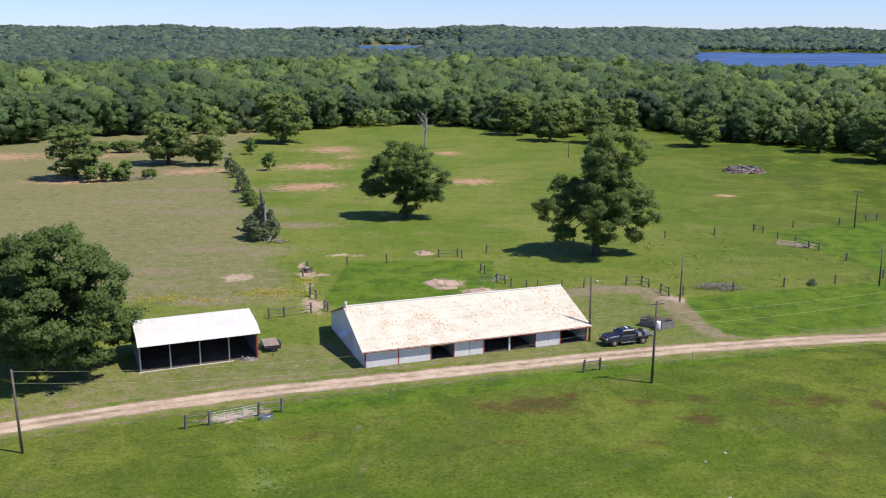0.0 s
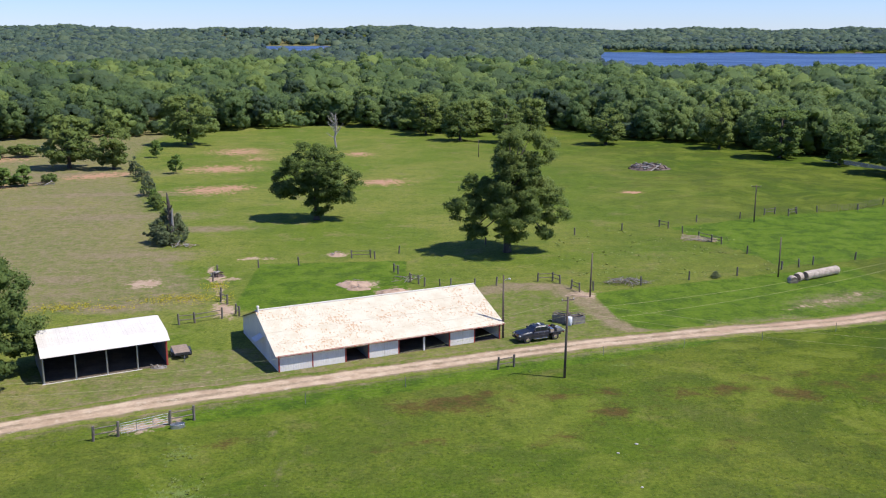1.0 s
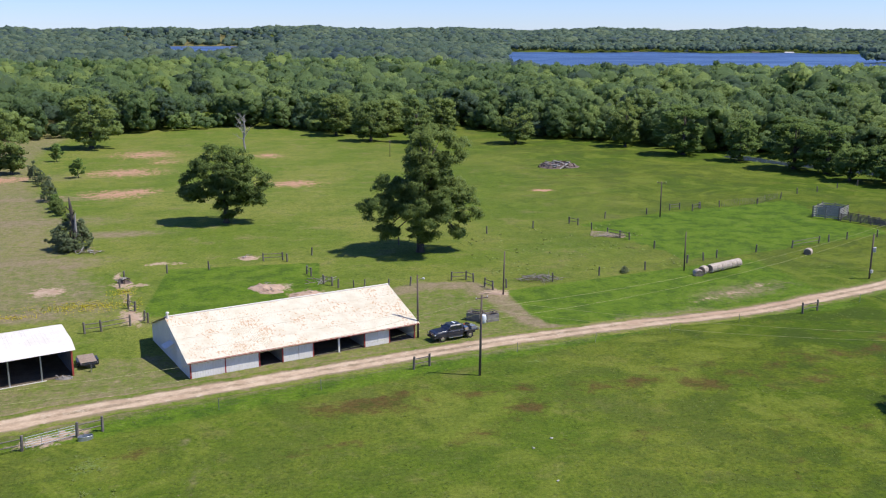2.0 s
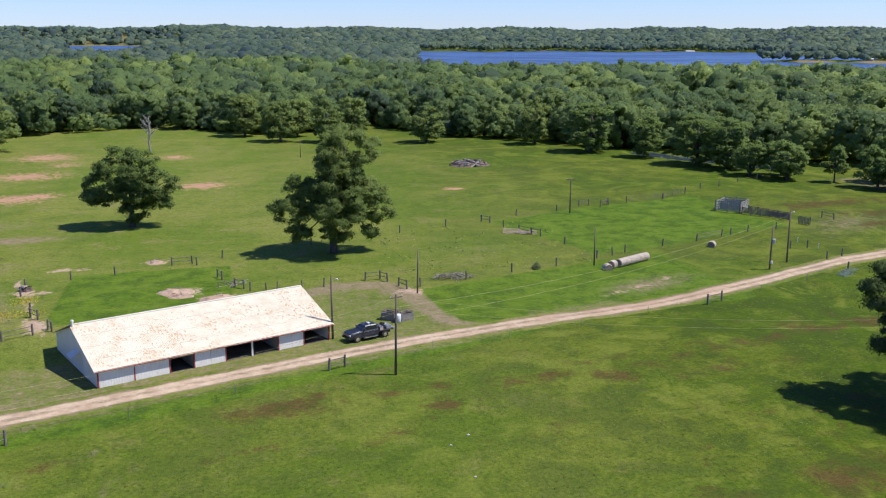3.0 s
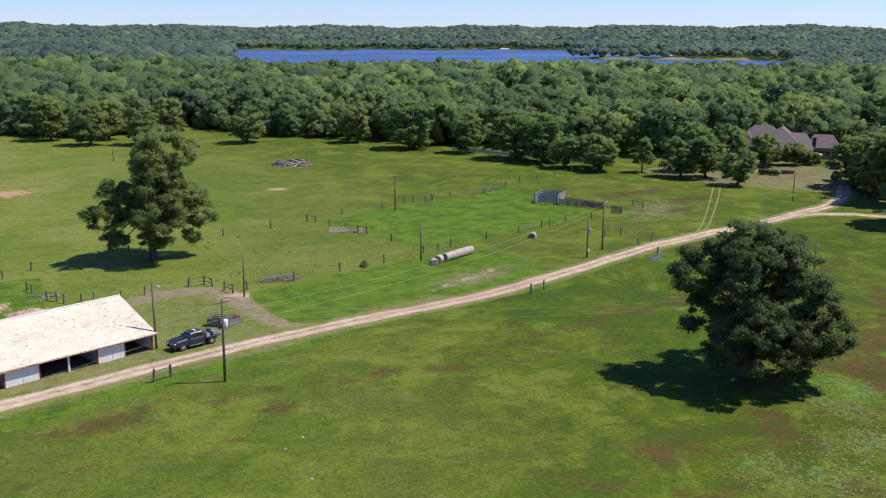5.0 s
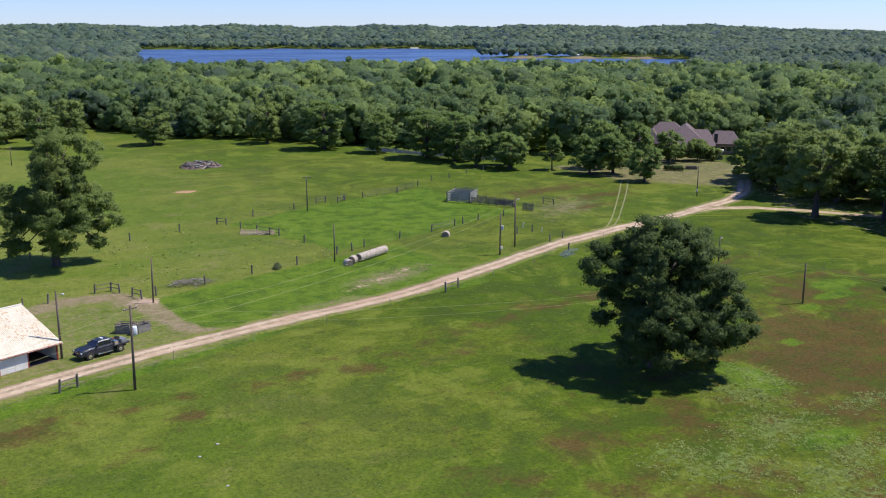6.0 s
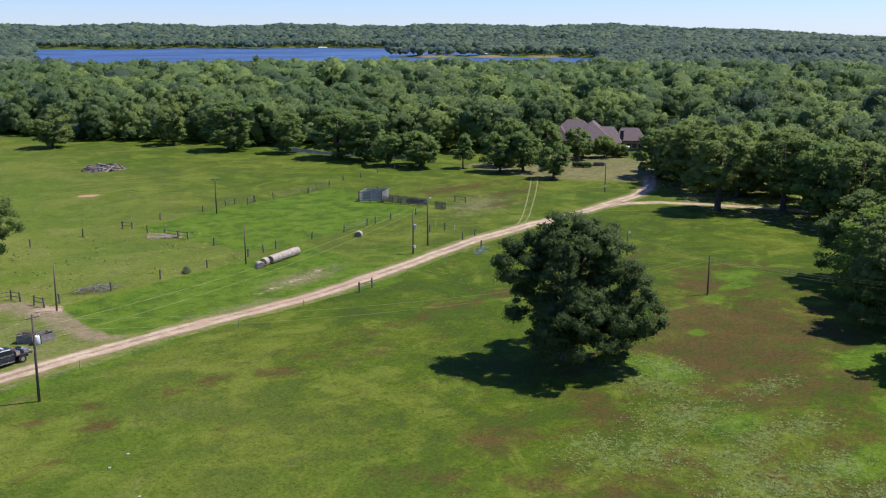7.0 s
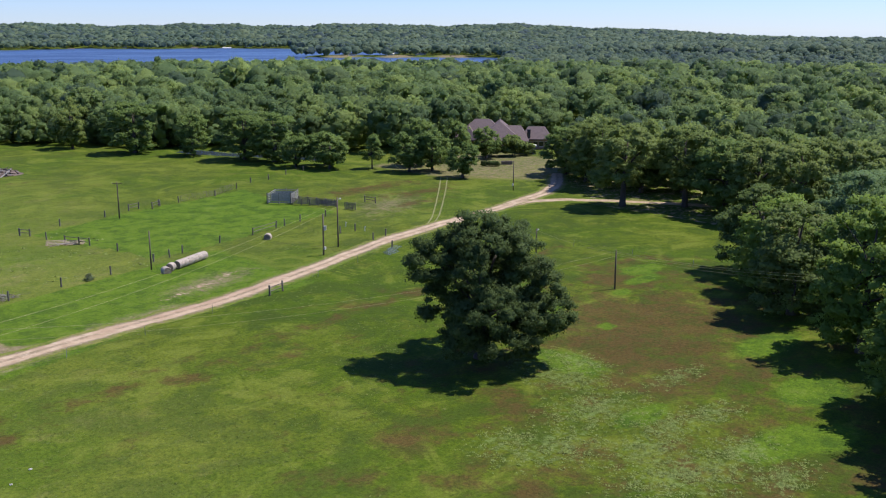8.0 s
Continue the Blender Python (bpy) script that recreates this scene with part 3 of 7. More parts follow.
    for cx, cy, rx, ry in ((97.5, 73.1, 1.6, 1.3), (112.5, 81.8, 1.9, 1.2), (121, 84, 4, 1.6), (126, 88, 5, 2.4), (97, 84, 4, 2), (106, 54.5, 6, 2.6), (95.0, 43.4, 5, 3.2), (80, 39.3, 5.5, 2.4), (84.5, 36.5, 4, 2), (76, 52, 4, 1.6), (82.6, 68, 3, 5.5)):
        lush = np.maximum(lush, 1.05 * ellipse(x, y, cx, cy, rx, ry))
    weed = weed * (1 - 0.9 * smooth(0.3, 0.8, lush))
    # a path on the fence line
    bare = np.maximum(bare, 0.62 * band(x, y, [(-17.5, 130), (-20, 140), (-23, 152)], 0.9))
    shade = smooth(0, 10, (x - 165) * 0.78 - (y - 137) * 0.62) * smooth(60, 100, np.abs(x) + 0 * y) * smooth(60, 80, y)
    bare = np.maximum(bare, 0.42 * shade * (y < 160) * (x > 168))
    # leaf litter under the woods
    woods = (~inside(x, y, EDGE)) & (in_lake(x, y) == 0)
    for cx, cy, rx, ry in CLEARINGS:
        woods &= np.hypot((x - cx) / rx, (y - cy) / ry) > 1
    weed = np.where(woods, np.where(np.hypot(x, y) > 900, 0.5, 0.35), weed)
    dry = np.where(on_beach(x, y), 1.0, dry)
    weed = np.where(on_beach(x, y), 0.0, weed)
    lush = np.where(woods, 0, lush)
    return np.stack([bare, dry, weed, lush], -1)


def pale_weeds(x, y):
    """Share of pale brushy weeds in the near field."""
    spots = ((68, 42, 6, 4), (64, 53.5, 5, 3), (74, 56.5, 5, 3.4), (70, 47.5, 5, 2.6), (78.5, 64.5, 3, 4.6), (84, 67, 2, 4), (75.5, 48.5, 4, 2.4), (61, 57.5, 3, 2), (81.5, 47.5, 3.4, 1.8), (76, 41, 3.4, 2.2), (73.5, 35.5, 3.4, 2), (88, 56, 4, 1.4), (-16.8, 83.5, 1.6, 2.2), (-15.6, 76, 2.4, 2.4), (30.5, 103.5, 1.6, 0.8))
    return np.maximum.reduce([ellipse(x, y, *q) for q in spots] + [0.42 * ellipse(x, y, 52, 161, 20, 13)])


def build_ground():
    xs = growing(-4200, -66, 190, 5600, 1.2, 1.1)
    ys = growing(-1500, 34, 250, 5400, 1.2, 1.1)
    x, y = np.meshgrid(xs, ys)
    z = land(x, y)
    verts = np.stack([x, y, z], -1).reshape(-1, 3)
    i = np.arange(len(ys) - 1)[:, None] * len(xs) + np.arange(len(xs) - 1)[None]
    quads = np.stack([i, i + 1, i + len(xs) + 1, i + len(xs)], -1).reshape(-1, 4)
    me = bpy.data.meshes.new("ground")
    me.vertices.add(len(verts))
    me.vertices.foreach_set("co", verts.astype(np.float32).ravel())
    me.loops.add(quads.size)
    me.loops.foreach_set("vertex_index", quads.astype(np.int32).ravel())
    me.polygons.add(len(quads))
    me.polygons.foreach_set("loop_start", np.arange(0, quads.size, 4, dtype=np.int32))
    me.update(calc_edges=True)
    at = me.attributes.new("cover", "FLOAT_COLOR", "POINT")
    at.data.foreach_set("color", cover(x, y).reshape(-1, 4).astype(np.float32).ravel())
    # the taller, greener sward of the field south of the road
    sward = me.attributes.new("sward", "FLOAT", "POINT")
    tall = smooth(1.0, -2.0, y - np.interp(x, [p[0] for p in ROAD], [p[1] for p in ROAD])) * (x < 170)
    tall = np.maximum(tall * (0.62 + 0.38 * smooth(25, 65, x)), 0.30 * smooth(10, 60, x) + 0.55 * smooth(45, 110, x))
    sward.data.foreach_set("value", tall.astype(np.float32).ravel())
    pale = me.attributes.new("pale", "FLOAT", "POINT")
    pale.data.foreach_set("value", pale_weeds(x, y).astype(np.float32).ravel())
    me.materials.append(M["ground"])
    me.shade_smooth()
    return solo("ground", me, None, "rolling green pasture with dry and bare patches", "ground", kind="structure")


build_ground()


def catmull(points, step):
    """Evenly spaced points on a smooth line through the given ones."""
    out = []
    p = [Vector((*q, 0)) for q in points]
    p = [2 * p[0] - p[1]] + p + [2 * p[-1] - p[-2]]
    for a, b, c, d in zip(p, p[1:], p[2:], p[3:]):
        n = max(2, int((c - b).length / step))
        for k in range(n):
            t = k / n
            out.append(0.5 * (2 * b + (c - a) * t + (2 * a - 5 * b + 4 * c - d) * t * t + (3 * b - a - 3 * c + d) * t**3))
    return out + [p[-2]]


def build_road(name, points, half, label, seed, red):
    line = catmull(points, 0.7)
    cols = [-1.7, -1.35, -1.1, -0.9, -0.62, -0.4, -0.15, 0.15, 0.4, 0.62, 0.9, 1.1, 1.35, 1.7]
    rise = [0.012, 0.03, 0.045, 0.05, 0.03, 0.035, 0.065, 0.065, 0.035, 0.03, 0.05, 0.045, 0.03, 0.012]
    verts, tags, faces = [], [], []
    for i, q in enumerate(line):
        d = (line[min(i + 1, len(line) - 1)] - line[max(i - 1, 0)]).normalized()
        nrm = Vector((d.y, -d.x, 0))
        for k, (c, r) in enumerate(zip(cols, rise)):
            wob = 0.22 * noise.noise(Vector((q.x * 0.25, q.y * 0.25, seed + (k > 6)))) + 0.1 * noise.noise(Vector((q.x, q.y, seed + 5 + (k > 6))))
            w = q + nrm * (c * half * (1 + wob * (abs(c) > 0.8)))
            verts.append((w.x, w.y, float(land(np.float64(w.x), np.float64(w.y))) + r))
            rut = math.exp(-(((abs(c) - 0.5) / 0.34) ** 2))
            red_here = red * math.exp(-(((q.x - 64) / 20) ** 2)) * (0.7 if c < 0 else 0.35)
            tags += [rut, max(0.0, abs(c) - 0.62) * 1.35, red_here, 1.0]
    n = len(cols)
    for i in range(len(line) - 1):
        faces += [(i * n + k, i * n + k + 1, (i + 1) * n + k + 1, (i + 1) * n + k) for k in range(n - 1)]
    me = bpy.data.meshes.new(name)
    me.from_pydata(verts, [], faces)
    me.materials.append(M["road"])
    at = me.attributes.new("across", "FLOAT_COLOR", "POINT")
    at.data.foreach_set("color", tags)
    me.shade_smooth()
    return solo(name, me, None, label, "road", kind="structure")


build_road("road", ROAD, 1.65, "pale sandy two-rut ranch road through grass", 3.0, 1.0)
build_road("driveway", DRIVE, 1.5, "pale gravel drive branching off into the grove", 9.0, 0.0)

for line in ([(121, 136.5), (130.2, 143.4), (151.3, 164.3), (165.9, 179.2), (171, 184.5)], [(123, 136.8), (131.9, 143.2), (152.8, 163.5), (167.3, 178.2), (172.4, 183.5)]):
    track, v = Shape(), []
    pts = catmull(line, 1.0)
    for i, q in enumerate(pts):
        d = (pts[min(i + 1, len(pts) - 1)] - pts[max(i - 1, 0)]).normalized()
        for k in (-1, 1):
            w = q + Vector((d.y, -d.x, 0)) * k * (0.15 + 0.10 * noise.noise(q * 0.6 + Vector((0, 0, k))))
            v.append((w.x, w.y, float(land(np.float64(w.x), np.float64(w.y))) + 0.02))
    track.add(v, [(2 * i, 2 * i + 1, 2 * i + 3, 2 * i + 2) for i in range(len(pts) - 1)])
    solo("wheel_track", track, M["track"], "worn pale wheel track through the grass", "track", kind="structure")

lake = Shape().add([(-600, 900, LAKE_Z), (3400, 900, LAKE_Z), (3400, 4900, LAKE_Z), (-600, 4900, LAKE_Z)], [(0, 1, 2, 3)])
solo("lake", lake, M["water"], "blue lake rippled by wind beyond the woods", "lake", kind="structure")
pond = Shape().add([(138, 226, -0.55), (182, 226, -0.55), (182, 300, -0.55), (138, 300, -0.55)], [(0, 1, 2, 3)])
solo("pond", pond, M["pond"], "small pond behind the row of shade trees", "pond", kind="structure")


# ---------------------------------------------------------------- trees
def facing(verts, nrm):
    """Turns each triangle so that it faces along its normal."""
    t = verts.reshape(-1, 3, 3)
    away = (np.cross(t[:, 1] - t[:, 0], t[:, 2] - t[:, 0]) * nrm).sum(1) < 0
    t[away] = t[away][:, ::-1]
    return t.reshape(-1, 3)


def leaf_cloud(rng, lobes, count, size, depth=0.35, rough=0.34, whole=0.55):
    """Leaf sprigs as small triangles through the outer part of the lobes (centres, radii); returns corners, faces, normals."""
    c, r = lobes[:, :3], lobes[:, 3:]
    area = r[:, 0] * r[:, 1] + r[:, 0] * r[:, 2]
    which = rng.choice(len(lobes), count, p=area / area.sum())
    d = rng.normal(size=(count, 3))
    d /= np.linalg.norm(d, axis=1, keepdims=True)
    d[:, 2] = np.where((d[:, 2] < -0.35) & (rng.random(count) < 0.6), -d[:, 2], d[:, 2])
    far = 1 - depth * rng.random(count) ** 1.5 + 0.18 * rng.normal(size=count)
    mid = c[which] + r[which] * d * far[:, None]
    out = rng.normal(size=d.shape)
    out /= np.linalg.norm(out, axis=1, keepdims=True)
    out = out + 0.9 * d
    out /= np.linalg.norm(out, axis=1, keepdims=True) + 1e-9
    a = np.cross(out, rng.normal(size=d.shape))
    a /= np.linalg.norm(a, axis=1, keepdims=True) + 1e-9
    b = np.cross(out, a)
    s = size * (0.6 + 0.8 * rng.random(count))[:, None]
    verts = np.stack([mid + a * s * 0.62, mid - a * s * 0.42 + b * s * 0.5, mid - a * s * 0.30 - b * s * 0.55], 1).reshape(-1, 3)
    centre = (c * r[:, :1] ** 2).sum(0) / (r[:, :1] ** 2).sum()
    centre[2] *= 0.7
    round_ = mid - centre
    round_ /= np.linalg.norm(round_, axis=1, keepdims=True) + 1e-9
    nrm = 0.6 * d + whole * round_ + rough * out + np.array([0, 0, 0.2])
    nrm /= np.linalg.norm(nrm, axis=1, keepdims=True)
    verts = facing(verts, nrm)
    return verts, np.arange(len(verts)).reshape(-1, 3), np.repeat(nrm, 3, 0)


PHI = (1 + 5**0.5) / 2
ICO = np.array([(-1, PHI, 0), (1, PHI, 0), (-1, -PHI, 0), (1, -PHI, 0), (0, -1, PHI), (0, 1, PHI), (0, -1, -PHI), (0, 1, -PHI), (PHI, 0, -1), (PHI, 0, 1), (-PHI, 0, -1), (-PHI, 0, 1)]) / (1 + PHI * PHI) ** 0.5
ICO_F = np.array([(0, 11, 5), (0, 5, 1), (0, 1, 7), (0, 7, 10), (0, 10, 11), (1, 5, 9), (5, 11, 4), (11, 10, 2), (10, 7, 6), (7, 1, 8), (3, 9, 4), (3, 4, 2), (3, 2, 6), (3, 6, 8), (3, 8, 9), (4, 9, 5), (2, 4, 11), (6, 2, 10), (8, 6, 7), (9, 8, 1)])


def split_ico():
    """The icosahedron with each face cut in four."""
    v, f, seen = [tuple(q) for q in ICO], [], {}

    def mid(i, j):
        key = (min(i, j), max(i, j))
        if key not in seen:
            q = np.array(v[i]) + np.array(v[j])
            seen[key] = len(v)
            v.append(tuple(q / np.linalg.norm(q)))
        return seen[key]

    for a, b, c in ICO_F:
        ab, bc, ca = mid(a, b), mid(b, c), mid(c, a)
        f += [(a, ab, ca), (b, bc, ab), (c, ca, bc), (ab, bc, ca)]
    return np.array(v), np.array(f)


ICO2, ICO2_F = split_ico()


def tufted(rng, lobes, scale=1.0, ragged=0.2, whole=0.5, floor=-0.45):
    """Rough tufts of foliage, one for each lobe, as corners, normals and triangles; their undersides are left open."""
    centre = lobes[:, :3].mean(0) * np.array([1, 1, 0.6])
    vs, ns, fs, count = [], [], [], 0
    for lobe in lobes:
        u = ICO @ np.linalg.qr(rng.normal(size=(3, 3)))[0].T
        pts = lobe[:3] + u * (1 + ragged * rng.normal(size=(len(u), 1)).clip(-1.6, 1.6)) * lobe[3:] * scale
        t = ICO_F[u[ICO_F].mean(1)[:, 2] > floor]
        out = pts - centre
        out /= np.linalg.norm(out, axis=1, keepdims=True) + 1e-9
        n = u + whole * out + 0.18 * rng.normal(size=u.shape) + np.array([0, 0, 0.1])
        n /= np.linalg.norm(n, axis=1, keepdims=True)
        flip = (np.cross(pts[t[:, 1]] - pts[t[:, 0]], pts[t[:, 2]] - pts[t[:, 0]]) * u[t].mean(1)).sum(1) < 0
        vs.append(pts)
        ns.append(n)
        fs.append(np.where(flip[:, None], t[:, ::-1], t) + count)
        count += len(pts)
    return np.concatenate(vs), np.concatenate(ns), np.concatenate(fs)


def crown_lobes(rng, envelopes, count, size, spread=0.85):
    """Boughs: lobes set about the shells of the envelope ellipsoids, so that the outline is uneven and has gaps."""
    out = []
    env = np.array(envelopes, float)
    weight = env[:, 3] * env[:, 5]
    for k in rng.choice(len(env), count, p=weight / weight.sum()):
        d = rng.normal(size=3)
        d /= np.linalg.norm(d)
        q = env[k, :3] + env[k, 3:] * d * spread * (0.55 + 0.45 * rng.random() ** 0.5)
        s = size * (0.65 + 0.7 * rng.random())
        out.append((*q, s, s * (0.8 + 0.4 * rng.random()), s * (0.72 + 0.28 * rng.random())))
    return np.array(out)


def trunk_shape(rng, height, radius, boughs, fork=0.35, sides=8):
    """A tapered trunk with limbs that reach into the boughs."""
    s = Shape()
    lean = rng.normal(size=2) * 0.03 * height
    pts = [(lean[0] * t * t, lean[1] * t * t, -0.3 + t * (height + 0.3)) for t in (0, 0.06, 0.2, 0.45, 0.7, 1.0)]
    s.tube(pts, [radius * k for k in (1.55, 1.15, 0.95, 0.75, 0.5, 0.18)], sides)
    for b in boughs:
        t = fork + 0.35 * rng.random()
        base = Vector((lean[0] * t * t, lean[1] * t * t, t * height))
        end = Vector(b[:3])
        mid = base.lerp(end, 0.5) + Vector((rng.normal() * 0.4, rng.normal() * 0.4, 0.10 * (end - base).length))
        q = base.lerp(mid, 0.5) + Vector((0, 0, 0.15))
        s.tube([base, q, mid, end], [radius * k for k in (0.42, 0.32, 0.22, 0.07)], 5)
    return s


def tree_meshes(seed, envelopes, boughs, bough_size, leaves, leaf_size, trunk_h, trunk_r, mat, limbs=8, twigs=5, core=0.72, solid=0.5):
    rng = np.random.default_rng(seed)
    big = crown_lobes(rng, envelopes, boughs, bough_size)
    small = []
    for lobe in big:
        n = rng.integers(twigs - 1, twigs + 2)
        for _ in range(n):
            d = rng.normal(size=3)
            d /= np.linalg.norm(d)
            d[2] = abs(d[2]) * 0.8 - 0.15
            k = 0.42 + 0.2 * rng.random()
            small.append((*(lobe[:3] + lobe[3:] * d * 0.75), *(lobe[3:] * k)))
    lobes = np.concatenate([big * np.array([1, 1, 1, 0.8, 0.8, 0.8]), np.array(small)])
    v, f, n = leaf_cloud(rng, lobes, leaves, leaf_size)
    keep = v.reshape(-1, 3, 3)[:, :, 2].min(1) > 0.35
    v, n = v.reshape(-1, 3, 3)[keep].reshape(-1, 3), n.reshape(-1, 3, 3)[keep].reshape(-1, 3)
    f = np.arange(len(v)).reshape(-1, 3)
    if core:
        cv, cn, cf = tufted(rng, lobes[rng.random(len(lobes)) < solid], core)
        cf = cf[cv[cf][:, :, 2].min(1) > 0.3]
        v, n, f = np.concatenate([v, cv]), np.concatenate([n, cn]), np.concatenate([f, cf + len(v)])
    crown = fast_mesh("crown", v, f, M[mat], n)
    order = rng.permutation(len(big))[:limbs]
    trunk = trunk_shape(rng, trunk_h, trunk_r, big[order]).mesh("trunk", M["bark"], True)
    return trunk, crown


def tree(name, meshes, m, label, category="tree", group=""):
    ob = thing(name, m, label, category, group)
    part("trunk", meshes[0], None, ob)
    part("crown", meshes[1], None, ob)
    return ob


def at(x, y, turn=0.0, size=1.0, tall=None):
    z = float(land(np.float64(x), np.float64(y)))
    return Matrix.Translation((x, y, z)) @ pose(0, 0, 0, 0, 0, turn) @ Matrix.Diagonal((size, size, tall or size, 1))


# The four single oaks, each with its own shape.
tree("oak_tree", tree_meshes(11, [(0, 0, 11.0, 6.8, 6.8, 4.8), (-4.8, 1, 7.4, 4.0, 5, 3.8), (4.8, 0, 7.6, 4.0, 5, 3.8), (0.5, 0, 6.4, 4.6, 4.6, 3.6), (0.8, 0, 3.2, 3.0, 3.0, 2.8), (-5.0, 0, 6.0, 2.6, 3, 2.4), (5.8, 0, 5.2, 2.4, 3, 2.8)], 230, 1.05, 64000, 0.23, 12, 0.5, "oak_mid", core=0.5, solid=0.5),
     at(-8, 198, 0, 1.12, 1.04), "full round green oak alone on the pasture")
tree("oak_tree", tree_meshes(12, [(2.4, 0, 18.4, 6.6, 6.2, 4.2), (2.0, 0, 14.5, 5.6, 5.4, 3.2), (1.0, 0, 11.2, 7.6, 7.2, 3.4), (-5.4, 0.5, 12.2, 3.2, 3.2, 1.7), (-7.8, -0.5, 7.9, 4.3, 3.8, 2.8), (7.0, 0, 10.6, 3.6, 3.8, 3.0), (8.0, 0, 7.4, 3.6, 3.8, 2.7), (0.8, 0.5, 7.8, 6.0, 5.8, 2.5), (7.2, -0.5, 3.9, 2.0, 2.2, 2.4), (0.4, -0.8, 3.8, 3.6, 3.0, 2.1), (-5.8, -0.5, 3.6, 2.6, 2.4, 1.6), (1, 5.5, 9, 5.0, 4.0, 4.2), (0.5, -5, 8.2, 4.8, 3.4, 3.6)], 430, 1.12, 112000, 0.22, 15, 0.6, "oak", limbs=26, core=0.5, solid=0.55),
     at(27, 164, 0, 1.0, 1.0), "tall spreading oak with a narrow top and open lower boughs")
tree("oak_tree", tree_meshes(13, [(0.2, 0, 12.9, 7.2, 8.0, 5.0), (0.6, 0, 15.6, 6.4, 6.4, 3.2), (-5.6, 0, 11.5, 3.4, 4.4, 4.0), (-4.6, -1, 6.2, 3.8, 4.4, 2.8), (5.6, 0, 12, 3.4, 4.4, 3.4), (7.4, -1, 9.8, 3.2, 3.8, 2.4), (7.8, -1.5, 6.2, 3.8, 4.4, 3.2), (1.5, 0, 7.0, 6.8, 9.0, 4.2), (1.5, -5.8, 6.6, 6.0, 5.0, 4.4), (0, 6.2, 8.6, 6.0, 5.2, 4.6), (2.5, -3, 3.2, 5.4, 5.6, 2.4), (-3, -5.0, 4.0, 3.4, 3.8, 2.4)], 440, 1.05, 140000, 0.19, 13, 0.75, "oak_dark", limbs=16, core=0.6, solid=0.7),
     at(76.6, 75.6, -45, 0.97, 0.95), "massive dark oak casting a broad shadow on the near field")
tree("oak_tree", tree_meshes(14, [(0, 0, 10.8, 8.0, 8.0, 4.8), (3, -3, 7.6, 7.2, 7.2, 5.2), (-4, 2, 8.2, 7.0, 7.0, 5.2), (2, 0, 4.2, 9.0, 9.0, 3.6), (2.6, -1, 14.2, 3.0, 3.0, 2.4), (-5.5, 1, 12.6, 2.6, 2.6, 2.2), (6.2, -1, 9.8, 2.4, 2.6, 2.6), (-9, 0, 9, 3, 3, 3)], 400, 1.1, 105000, 0.22, 11, 0.65, "oak_mid", limbs=14, core=0.6, solid=0.7),
     at(-46.0, 105.0, 0, 1.12, 1.05), "dense dark oak beside the open shed")

